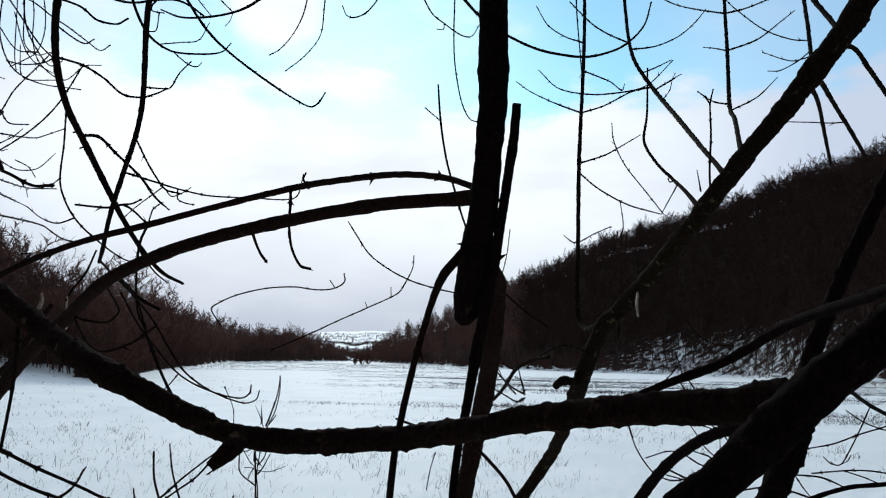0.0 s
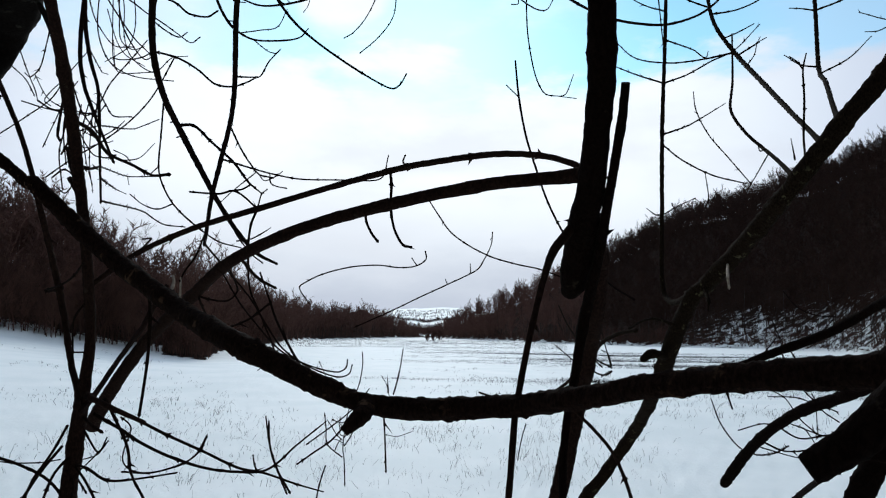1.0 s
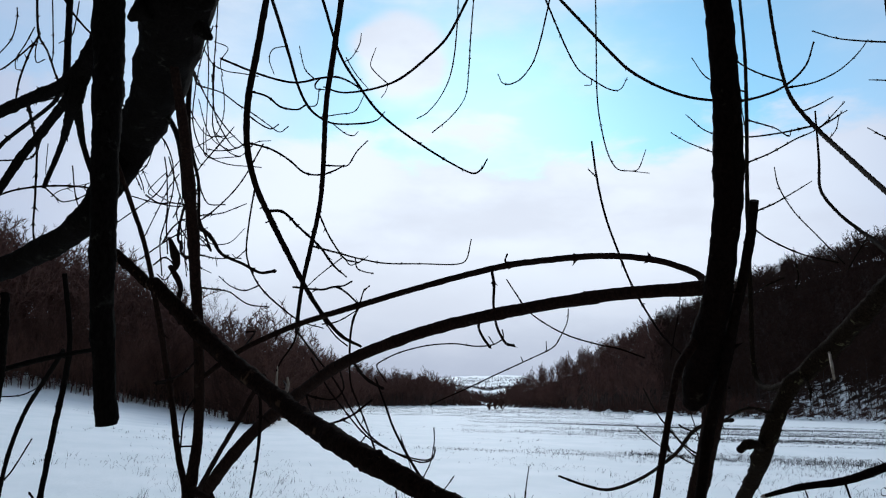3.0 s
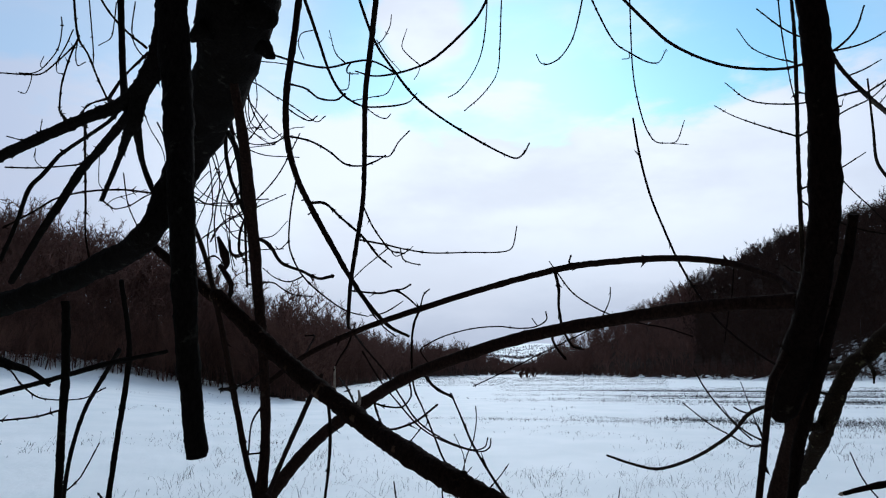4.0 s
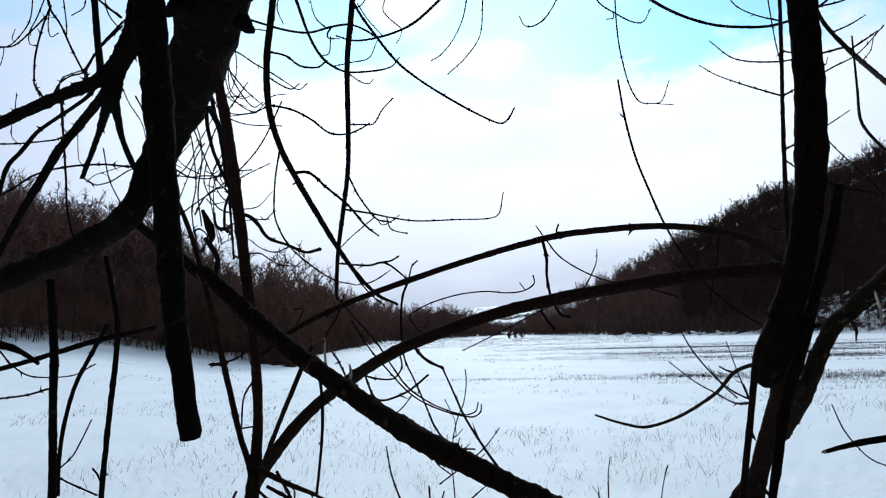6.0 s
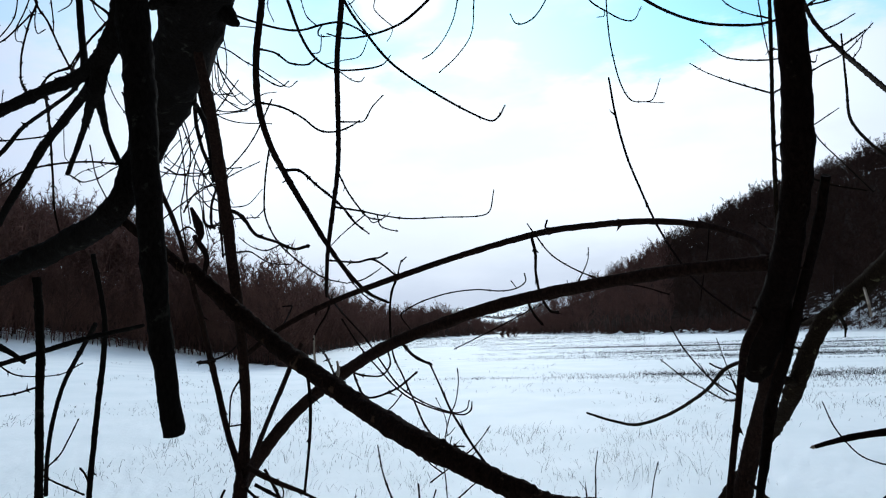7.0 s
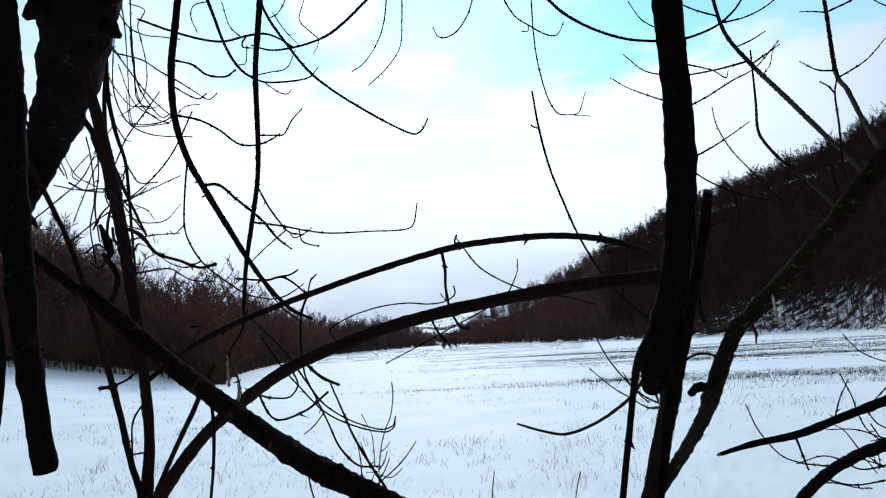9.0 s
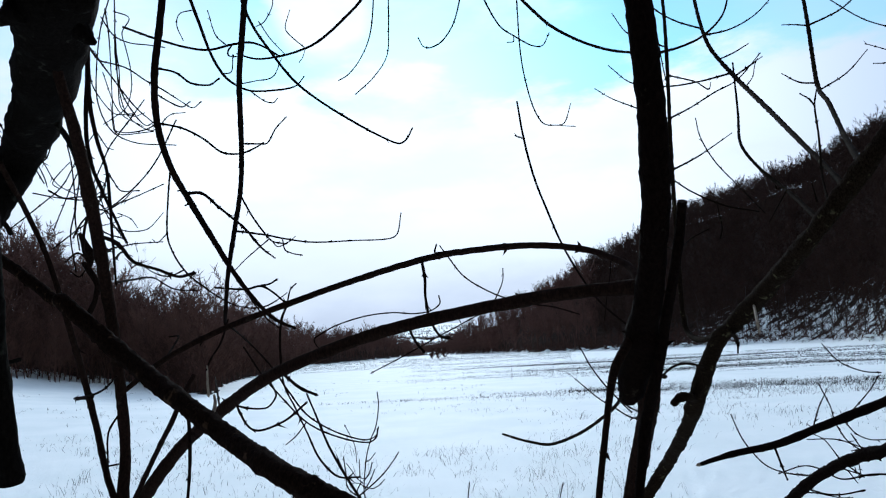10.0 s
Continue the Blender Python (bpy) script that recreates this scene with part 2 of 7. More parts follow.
LIP = [0, 2, 3, 3.0, 2.5, 1.9, 0.5, 0.1, 0, 0, 0, 0, 0, 0, 0, 0, 0, 0, 0, 0, 0, 0, 0, 0, 0, 0, 0, 0, 0]


def wave(x, y):
    return np.sin(x * 0.11 + 1.3 * np.sin(y * 0.07)) * np.cos(y * 0.09 + 0.8 * np.sin(x * 0.05))


def land(x, y):
    x, y = np.asarray(x, float), np.asarray(y, float)
    a, r = np.degrees(np.arctan2(x, y)), np.hypot(x, y)
    e, g, h, lip = (np.interp(a, AZ, tab) for tab in (EDGE, RIDGE, RISE, LIP))
    field = lip * np.clip(r / e, 0, 1) ** 2
    s = np.clip((r - e) / (g - e), 0, 1)
    hill = h * (0.75 * s + 0.25 * s * s * (3 - 2 * s))
    fade = np.clip((r - 5) / 40, 0, 1)
    z = field + hill + 0.10 * fade * wave(x, y) + np.clip(s, 0, 1) * 1.2 * wave(x * 1.7, y * 1.7)
    far = np.interp(r, [650, 900, 1500, 2700, 5200], [0, 4, 30, 104, 80]) * np.interp(a, [-30, -14, -10, -8, -6.2, -4.5, -2, 20], [0.2, 0.45, 0.80, 0.94, 1.0, 0.92, 0.7, 0.2])
    z = z + np.where(r > 650, far, 0)
    bank = 0.75 * np.clip(1 - r / 7, 0, 1) ** 1.5
    return z + bank


def build_ground():
    az = np.unique(np.concatenate([np.arange(-180, -52, 4), np.arange(-52, 42, 0.4), np.arange(42, 180.1, 4)]))[:-1]
    rr = np.concatenate([[0.4, 1, 1.8, 2.7, 3.6, 4.6, 5.7, 7], np.geomspace(8, 700, 150), np.geomspace(740, 5200, 34)])
    a, r = np.meshgrid(np.radians(az), rr)
    x, y = r * np.sin(a), r * np.cos(a)
    z = land(x, y)
    rng = np.random.default_rng(3)
    z += np.where((r > 8) & (r < 120), rng.normal(0, 0.012, r.shape), 0)
    n, m = len(az), len(rr)
    verts = [(0, 0, float(land(0, 0)))] + list(zip(x.ravel().tolist(), y.ravel().tolist(), z.ravel().tolist()))
    faces = [(0, 1 + i, 1 + (i + 1) % n) for i in range(n)]
    for j in range(m - 1):
        for i in range(n):
            p, q = 1 + j * n + i, 1 + j * n + (i + 1) % n
            faces.append((p, p + n, q + n, q))
    ob = mesh_object("ground", verts, faces, SNOW)
    deg = np.degrees(a)
    e = np.interp(deg, AZ, EDGE)
    # Brown woodland litter; on the right its cover also paints tree shade on snow.
    wood = np.clip((r - e + 2) / 5, 0, 1) * np.where(deg > 8, np.clip(1.0 - 0.44 * np.clip((deg - 10) / 7, 0, 1) + np.clip((r - e - 14) / 60, 0, 1), 0, 1), np.where(deg < -27, np.clip((r - e - 5.5) / 6, 0, 1), 1)) * (r < 660)
    grass = (np.clip(1 - np.abs(r - 39) / 7, 0, 1) * np.clip((deg + 3) / 14, 0, 1) + np.clip(1 - np.abs(r - 84) / 34, 0, 1) * np.clip((deg + 8) / 8, 0, 1) + 0.5 * np.clip((r - 110) / 60, 0, 1)) * (r < e + 2)
    col = np.zeros((len(verts), 4), np.float32)
    col[1:, 0], col[1:, 1], col[:, 3] = wood.ravel(), np.clip(grass, 0, 1).ravel(), 1
    layer = ob.data.color_attributes.new("litter_shade", "FLOAT_COLOR", "POINT")
    layer.data.foreach_set("color", col.ravel())
    tagged(ob, "snow-covered meadow running into wooded valley sides", "ground", kind="structure")


build_ground()


# ---- bare trees ----
def prism(segs):
    """Three-sided tapering sticks: segs rows of p0, p1, r0, r1."""
    s = np.asarray(segs, float)
    p0, p1, r0, r1 = s[:, 0:3], s[:, 3:6], s[:, 6], s[:, 7]
    d = p1 - p0
    d /= np.linalg.norm(d, axis=1, keepdims=True) + 1e-9
    ref = np.where(np.abs(d[:, 2:3]) > 0.9, [[1.0, 0, 0]], [[0, 0, 1.0]])
    u = np.cross(d, ref)
    u /= np.linalg.norm(u, axis=1, keepdims=True)
    w = np.cross(d, u)
    v = []
    for p, r in ((p0, r0), (p1, r1)):
        for k in range(3):
            t = 2 * math.pi * k / 3
            v.append(p + (u * math.cos(t) + w * math.sin(t)) * r[:, None])
    v = np.stack(v, 1)
    f = np.array([(0, 1, 4), (0, 4, 3), (1, 2, 5), (1, 5, 4), (2, 0, 3), (2, 3, 5)])
    return v.reshape(-1, 3), (np.arange(len(s))[:, None, None] * 6 + f).reshape(-1, 3)


def slivers(segs):
    """Thin leaf-like triangles for the finest twigs."""
    s = np.asarray(segs, float)
    p0, p1, r0 = s[:, 0:3], s[:, 3:6], s[:, 6]
    d = p1 - p0
    u = np.cross(d, np.random.default_rng(7).normal(size=d.shape))
    u /= np.linalg.norm(u, axis=1, keepdims=True) + 1e-9
    v = np.stack([p0 - u * r0[:, None], p0 + u * r0[:, None], p1], 1)
    return v.reshape(-1, 3), np.arange(len(s) * 3).reshape(-1, 3)


def turned(d, angle, spin, rng):
    ref = np.array([0.3, 0.2, 1.0]) if abs(d[2]) < 0.9 else np.array([1.0, 0, 0])
    u = np.cross(d, ref)
    u /= np.linalg.norm(u)
    w = np.cross(d, u)
    return d * math.cos(angle) + (u * math.cos(spin) + w * math.sin(spin)) * math.sin(angle)


def bare_tree(seed, height, limbs, twigs, fine, trunk_r, start=0.3, spread=0.8, lean=0.05, thin=0.02, reach=0.42):
    """Sticks of one leafless tree: trunk, limbs, and the fine twigs of its rounded crown."""
    rng = np.random.default_rng(seed)
    trunk, wood, ends = [], [], []
    p, d = np.zeros(3), np.array([rng.normal(0, lean), rng.normal(0, lean), 1.0])
    d /= np.linalg.norm(d)
    spine = [p]
    n, top = 5, 0.72
    for i in range(n):
        q = p + d * height * top / n
        trunk.append((*(p - (0, 0, 0.5) if i == 0 else p), *q, trunk_r * (1 - i / n * 0.85), trunk_r * (1 - (i + 1) / n * 0.85)))
        p = q
        spine.append(p)
        d = d + rng.normal(0, 0.10, 3)
        d[2] = max(d[2], 0.6)
        d /= np.linalg.norm(d)
    spine = np.array(spine)
    for i in range(limbs):
        t = start + (1 - start) * (i + rng.random()) / limbs
        k = min(int(t * n), n - 1)
        base = spine[k] + (spine[k + 1] - spine[k]) * (t * n - k)
        dd = turned(np.array([0, 0, 1.0]), rng.uniform(0.35, 1.15) * spread, rng.uniform(0, 6.28), rng)
        ln = height * rng.uniform(0.26, 0.40) * (1.0 - 0.42 * t)
        r = trunk_r * (1 - t * 0.75) * 0.5
        mid = base + dd * ln * 0.5
        tip = mid + (dd + np.array([0, 0, 0.30]) + rng.normal(0, 0.15, 3)) * ln * 0.5
        wood += [(*base, *mid, r, r * 0.65), (*mid, *tip, r * 0.65, r * 0.25)]
        for j in range(twigs):
            s = (j + 0.5 + 0.7 * rng.random()) / twigs
            b = base + (mid - base) * min(s, 0.5) * 2 if s < 0.5 else mid + (tip - mid) * (s - 0.5) * 2
            td = turned((tip - base) / np.linalg.norm(tip - base), rng.uniform(0.3, 1.0), rng.uniform(0, 6.28), rng)
            td[2] += 0.25
            tl = ln * rng.uniform(0.28, 0.55)
            e = b + td * tl
            ends.append((*b, *e, max(r * 0.25, thin * 1.3), 0))
            for k2 in range(fine):
                fb = b + (e - b) * rng.uniform(0.1, 0.9)
                fd = turned(td / np.linalg.norm(td), rng.uniform(0.35, 1.35), rng.uniform(0, 6.28), rng)
                fd[2] += 0.06
                ends.append((*fb, *(fb + fd * tl * reach * rng.uniform(0.6, 1.4)), thin, 0))
    return trunk, wood, ends


def joined(*pieces):
    vs, fs, k = [], [], 0
    for v, f in pieces:
        vs.append(v)
        fs.append(f + k)
        k += len(v)
    return np.concatenate(vs), np.concatenate(fs)


def tree_mesh(sticks):
    trunk, wood, ends = sticks
    return joined(prism(trunk + wood), slivers(ends))


def scatter(name, protos, places, material, **tags):
    """One mesh of many trees: places rows of x, y, size, turn, proto."""
    vs, fs, k = [], [], 0
    for x, y, size, turn, which in places:
        v, f = protos[int(which)]
        c, s = math.cos(turn) * size, math.sin(turn) * size
        z = float(land(x, y))
        vs.append(np.stack([v[:, 0] * c - v[:, 1] * s + x, v[:, 0] * s + v[:, 1] * c + y, v[:, 2] * size + z], 1))
        fs.append(f + k)
        k += len(v)
    return soup(name, np.concatenate(vs), np.concatenate(fs), material, **tags)


def polar(a, r):
    return r * math.sin(radians(a)), r * math.cos(radians(a))


rng = np.random.default_rng(11)
hill_protos = [tree_mesh(bare_tree(20 + i, 12.5, 11, 5, 8, 0.14, 0.22, 0.90, 0.07, 0.058, 0.58)) for i in range(6)]
brush_protos = [tree_mesh(bare_tree(40 + i, 5.5, 12, 5, 7, 0.05, 0.03, 1.0, 0.15, 0.032, 0.52)) for i in range(5)]

thicket_protos = [tree_mesh(bare_tree(50 + i, 12.0, 18, 8, 14, 0.09, 0.14, 1.0, 0.10, 0.0118)) for i in range(5)]
sapling_protos = [tree_mesh(bare_tree(70 + i, 9.0, 7, 3, 3, 0.075, 0.35, 0.6, 0.10, 0.03)) for i in range(4)]

places = []
for a0 in np.arange(-5.0, 36, 0.86):
    e, g = np.interp(a0, AZ, EDGE), np.interp(a0, AZ, RIDGE)
    r = e + (7 if a0 < 12 else 16)
    while r < g + 16:
        a = a0 + rng.uniform(-0.36, 0.36) * 1.4
        places.append((*polar(a, r + rng.uniform(-2, 2)), rng.uniform(0.85, 1.15), rng.uniform(0, 6.28), rng.integers(6)))
        r += rng.uniform(3.8, 6.0) * (1 if a0 > 4 else 1.25)
for a0 in np.arange(2.0, 34, 0.24):
    g = np.interp(a0, AZ, RIDGE)
    for r in (g - 15, g - 9, g - 3, g + 3):
        places.append((*polar(a0 + rng.uniform(-0.2, 0.2), r + rng.uniform(-4, 4)), rng.uniform(0.55, 0.88), rng.uniform(0, 6.28), rng.integers(6)))
# Unseen trees added behind the viewpoint to shade the near boughs.
for a0 in np.arange(75, 285, 9.0):
    for r in (6.5, 12, 22):
        places.append((*polar((a0 + rng.uniform(-3, 3) + 180) % 360 - 180, r + rng.uniform(-1, 1)), rng.uniform(0.9, 1.2), rng.uniform(0, 6.28), rng.integers(6)))
# Left of 6 degrees the slope takes the haze-paled brush colour.
hazed_side = [q for q in places if -10 < math.degrees(math.atan2(q[0], q[1])) < 6]
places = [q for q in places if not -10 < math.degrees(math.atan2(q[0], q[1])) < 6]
scatter("woodland", hill_protos, places, WOODS, label="dense leafless brown woodland covering the snowy hillside, plus unseen shading trees behind the viewpoint", category="woods", kind="stuff")

places = hazed_side
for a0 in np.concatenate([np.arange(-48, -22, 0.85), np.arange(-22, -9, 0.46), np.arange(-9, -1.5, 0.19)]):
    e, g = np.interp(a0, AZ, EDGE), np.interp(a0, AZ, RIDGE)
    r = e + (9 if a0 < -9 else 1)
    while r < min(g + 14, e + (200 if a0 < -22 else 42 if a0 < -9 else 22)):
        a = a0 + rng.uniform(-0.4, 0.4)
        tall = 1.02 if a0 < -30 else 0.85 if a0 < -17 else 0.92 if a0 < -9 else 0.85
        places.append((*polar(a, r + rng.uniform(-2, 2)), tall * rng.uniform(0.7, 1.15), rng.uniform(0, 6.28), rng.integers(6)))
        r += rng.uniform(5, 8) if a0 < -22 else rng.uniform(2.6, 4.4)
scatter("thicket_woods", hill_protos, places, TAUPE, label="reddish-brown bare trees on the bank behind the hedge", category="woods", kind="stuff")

places = []
for a0 in np.arange(-47, -21.5, 0.30):
    e = np.interp(a0, AZ, EDGE)
    for k in range(2):
        size = rng.uniform(0.46, 0.70) * (0.72 if a0 < -37 else 0.9 if a0 < -34 else 1.12 if a0 < -25 else 0.8)
        places.append((*polar(a0 + rng.uniform(-0.2, 0.2), e + 3.5 + 3.5 * k + rng.uniform(-1, 1)), size, rng.uniform(0, 6.28), rng.integers(5)))
scatter("bank_thicket", thicket_protos, places, BANK, label="dense fine-twigged brown thicket along the snowy bank", category="thicket", kind="stuff")

places = []
for a0 in np.arange(9, 36, 0.045):
    e = np.interp(a0, AZ, EDGE)
    places.append((*polar(a0 + rng.uniform(-0.1, 0.1), e + 1 + 38 * rng.random()), rng.uniform(0.55, 1.1), rng.uniform(0, 6.28), rng.integers(4)))
scatter("saplings", sapling_protos, places, WOODS, label="thin dark saplings crowding the snowy foot of the hill", category="saplings", kind="stuff")

places = []
for a0 in np.arange(-48, 36, 0.42):
    e = np.interp(a0, AZ, EDGE)
    for row in range(1 if a0 < -29 else 2 if -22 < a0 < 13 else 3):
        a = a0 + rng.uniform(-0.2, 0.2)
        r = e + (4.5 if a0 < -29 else 1.0) + row * 3.6 + rng.uniform(-0.8, 0.8)
        size = rng.uniform(0.55, 1.05) * (0.55 if a0 < -27 else 1.05 if a0 < -22 else 1.25 if a0 < -5 else 1.05 if a0 < 13 else 0.7)
        places.append((*polar(a, r), size, rng.uniform(0, 6.28), rng.integers(5)))
for a0 in np.arange(-1.0, 34, 0.34):
    g = np.interp(a0, AZ, RIDGE)
    for r in (g - 9, g - 2, g + 3):
        places.append((*polar(a0 + rng.uniform(-0.2, 0.2), r + rng.uniform(-3, 3)), rng.uniform(0.8, 1.3), rng.uniform(0, 6.28), rng.integers(5)))
for a0 in np.arange(-4.5, 36, 0.17):
    e = np.interp(a0, AZ, EDGE)
    places.append((*polar(a0 + rng.uniform(-0.1, 0.1), e + rng.uniform(-1.2, 2.2)), rng.uniform(0.22, 0.42) * (1.5 if a0 < 12 else 1.0), rng.uniform(0, 6.28), rng.integers(5)))
scatter("undergrowth", brush_protos, places, THICKET, label="tangled brown undergrowth along the foot of the woods", category="shrubs", kind="stuff")


def tree_thing(name, sticks, size, materials, label, category, group):
    base = tagged(new(name), label, category, group)
    trunk, wood, ends = sticks
    for part_name, (v, f), m in (("trunk", prism(trunk), materials[0]), ("crown", joined(prism(wood), slivers(ends)), materials[1])):
        ob = soup(part_name, v * size, f, m)
        ob.parent = base
    return base


def plant_row(protos, spots):
    """Copies of the made trees along a row; the first of each kind is moved to its own spot."""
    used = set()
    for i, (x, y, turn) in enumerate(spots):
        ob = protos[i % len(protos)]
        m = Matrix.Translation((x, y, float(land(x, y)))) @ Matrix.Rotation(turn, 4, "Z")
        if i % len(protos) not in used:
            used.add(i % len(protos))
            ob.matrix_basis = m
        else:
            copy_thing(ob, m)


hedge = [tree_thing("hedge_shrub", bare_tree(60 + i, 7.4 + i * 0.7, 19, 7, 9, 0.07, 0.10, 0.72, 0.15, 0.011), 1.0, (THICKET, THICKET),
                    "bare many-stemmed brown hedge shrub at the snowy meadow edge", "shrub", "shrubs of the left hedge") for i in range(5)]
spots = []
for a in np.arange(-47, -19, 0.62):
    spots.append((*polar(a, np.interp(a, AZ, EDGE) + 2.5 + 4 * rng.random()), rng.uniform(0, 6.28)))
plant_row(hedge, spots)
tall = [tree_thing("bare_tree", bare_tree(80 + i, 11.5 + i, 14, 6, 7, 0.13, 0.25, 0.7, 0.06, 0.02), 1.0, (WOODS, THICKET),
                   "slender leafless tree rising behind the brown hedge", "tree", "trees behind the left hedge") for i in range(4)]
spots = []
for a in np.arange(-47, -28, 0.95):
    spots.append((*polar(a, np.interp(a, AZ, EDGE) + 9 + 12 * rng.random()), rng.uniform(0, 6.28)))
plant_row(tall, spots)
edge_trees = [tree_thing("edge_tree", bare_tree(100 + i, 11 + i, 12, 5, 5, 0.15, 0.35, 0.7, 0.07, 0.03), 1.0, (PALE, WOODS),
                         "grey-trunked leafless tree at the foot of the wooded hill", "tree", "trees at the wood's edge") for i in range(5)]
spots = []
for a in np.arange(9, 38, 0.58):
    spots.append((*polar(a + rng.uniform(-0.3, 0.3), np.interp(a, AZ, EDGE) + 2 + 9 * rng.random()), rng.uniform(0, 6.28)))
plant_row(edge_trees, spots)


def far_shrub():
    base = tree_thing("field_shrub", bare_tree(131, 4.6, 22, 7, 7, 0.12, 0.02, 0.9, 0.2, 0.11), 1.0, (THICKET, THICKET), "small bare bush standing alone on the far snowy field", "shrub", "bushes on the far field")
    base.matrix_basis = Matrix.Translation((*polar(-6.4, 262), float(land(*polar(-6.4, 262)))))
    for a, r, s in ((-6.9, 266, 0.8), (-5.9, 272, 0.7)):
        x, y = polar(a, r)
        copy_thing(base, Matrix.Translation((x, y, float(land(x, y)))) @ Matrix.Rotation(a, 4, "Z"))


far_shrub()


# ---- dead grass through the snow ----
def grass():
    rng = np.random.default_rng(5)
    xs, ys, hs = [], [], []

    def add(a, r, h, n, spread):
        x, y = polar(a, r)
        if r < 75 and noise.noise(Vector((x * 0.16, y * 0.10, 2.0))) + rng.normal(0, 0.10) < 0.06:
            return
        xs.append(x + rng.normal(0, spread, n))
        ys.append(y + rng.normal(0, spread, n))
        hs.append(h * rng.uniform(0.4, 1.0, n))

    for _ in range(1700):
        r = 9 + 62 * rng.random() ** 1.4
        add(rng.uniform(-50, 38), r, rng.uniform(0.07, 0.24), rng.integers(1, 5), 0.16)
    for _ in range(900):
        add(rng.uniform(-50, 38), rng.uniform(11, 30), rng.uniform(0.06, 0.22), rng.integers(2, 8), 0.30)
    for _ in range(200):
        # full fans of long dry blades
        add(rng.uniform(-46, 36), rng.uniform(11, 27), rng.uniform(0.20, 0.42), rng.integers(5, 13), 0.13)
    for _ in range(1300):
        a = 36 - 40 * rng.random() ** 0.8
        if rng.random() < (a + 5) / 16:
            add(a, 39 + rng.normal(0, 2.6), rng.uniform(0.06, 0.16), 5, 0.35)
    for _ in range(4600):
        a = rng.uniform(-9, 38)
        r = rng.uniform(56, 118)
        if rng.random() < 0.35 + 0.65 * (math.sin(r * 0.42) > 0.1):
            add(a, r, rng.uniform(0.06, 0.16), 5, 0.6)
    for _ in range(2600):
        a, r = rng.uniform(-20, 4), rng.uniform(120, 320)
        r = round(r / 9) * 9 + rng.normal(0, 0.5)
        if r < np.interp(a, AZ, EDGE) - 2:
            add(a, r, rng.uniform(0.1, 0.3), 5, 0.7)
    for _ in range(64):
        # thin streaks where the wind has laid the stubble bare
        a, r, ln = rng.uniform(2, 36), rng.choice((36, 38.5, 41, 58, 63, 69, 76, 84, 93, 104)) + rng.normal(0, 0.7), rng.uniform(3, 16)
        x, y = polar(a, r)
        m = int(ln * 34)
        u = rng.uniform(-ln, ln, m)
        xs.append(x + u)
        ys.append(y + u * 0.05 + rng.normal(0, 0.28, m))
        hs.append(rng.uniform(0.05, 0.16, m))
    for a0, a1, r0, wide, m in ((2.5, 13, 38.2, 0.45, 900), (6, 26, 39.8, 0.8, 600), (11, 34, 37.0, 0.7, 500), (6, 34, 60, 0.8, 2600), (0, 30, 72, 0.9, 2600), (-3, 30, 95, 1.2, 2600)):
        a = np.radians(a0 + (a1 - a0) * rng.beta(1.6, 2.2, m))
        r = r0 + rng.normal(0, wide, m) + 0.8 * np.sin(a * 23)
        xs.append(r * np.sin(a))
        ys.append(r * np.cos(a))
        hs.append(rng.uniform(0.05, 0.20, m))
    x, y, h = (np.concatenate(q) for q in (xs, ys, hs))
    ok = np.hypot(x, y) < np.interp(np.degrees(np.arctan2(x, y)), AZ, EDGE)
    x, y, h = x[ok], y[ok], h[ok]
    z = land(x, y) - 0.03
    n = len(x)
    w = np.clip(np.hypot(x, y) * 0.00023, 0.0024, 0.05) * rng.uniform(0.7, 1.3, n)
    turn = rng.uniform(0, 6.28, n)
    side = np.stack([np.cos(turn) * w, np.sin(turn) * w, np.zeros(n)], 1)
    p = np.stack([x, y, z], 1)
    bend = (rng.normal(0, 0.75, (n, 2)) + (0.12, 0.0)) * h[:, None]
    mid = p + np.stack([bend[:, 0] * 0.4, bend[:, 1] * 0.4, h * 0.6 + 0.03], 1)
    tip = p + np.stack([bend[:, 0] * 1.3, bend[:, 1] * 1.3, h + 0.03], 1)
    v = np.stack([p - side, p + side, mid + side * 0.7, mid - side * 0.7, tip], 1).reshape(-1, 3)
    f = (np.arange(n)[:, None, None] * 5 + np.array([(0, 1, 2), (0, 2, 3), (3, 2, 4)])).reshape(-1, 3)
    soup("dead_grass", v, f, STRAW, label="dry straw-coloured grass stems poking through the snow", category="grass", kind="stuff")


grass()


# ---- far hills' hedges and copses ----
def far_hedges():
    rng = np.random.default_rng(9)
    protos = [tree_mesh(bare_tree(150 + i, 6, 6, 2, 1, 0.22, 0.03, 1.0, 0.1, 0.5)) for i in range(3)]
    places = []
    for a0, a1, r0, r1 in ((-14, 2, 1000, 1180), (-14, 2, 1330, 1450), (-13, 2, 1750, 1650), (-13, 2, 2100, 2250), (-12, -4, 1500, 1350), (-9, 2, 1900, 2000)):
        for s in np.linspace(0, 1, 240):
            if rng.random() < 0.8:
                places.append((*polar(a0 + (a1 - a0) * s, r0 + (r1 - r0) * s + rng.normal(0, 4)), rng.uniform(0.7, 1.5), rng.uniform(0, 6), rng.integers(3)))
    for ca, cr, n in ((-8.4, 900, 40), (-5.2, 980, 50), (-7.0, 1500, 40), (-3.9, 1400, 40), (-6.4, 760, 40)):
        for _ in range(n):
            places.append((*polar(ca + rng.normal(0, 0.7), cr + rng.normal(0, 30)), rng.uniform(0.7, 1.6), 0, rng.integers(3)))
    scatter("far_hedgerows", protos, places, WOODS, label="dark hedgerows and copses across distant snowy hills", category="hedges", kind="stuff")


far_hedges()


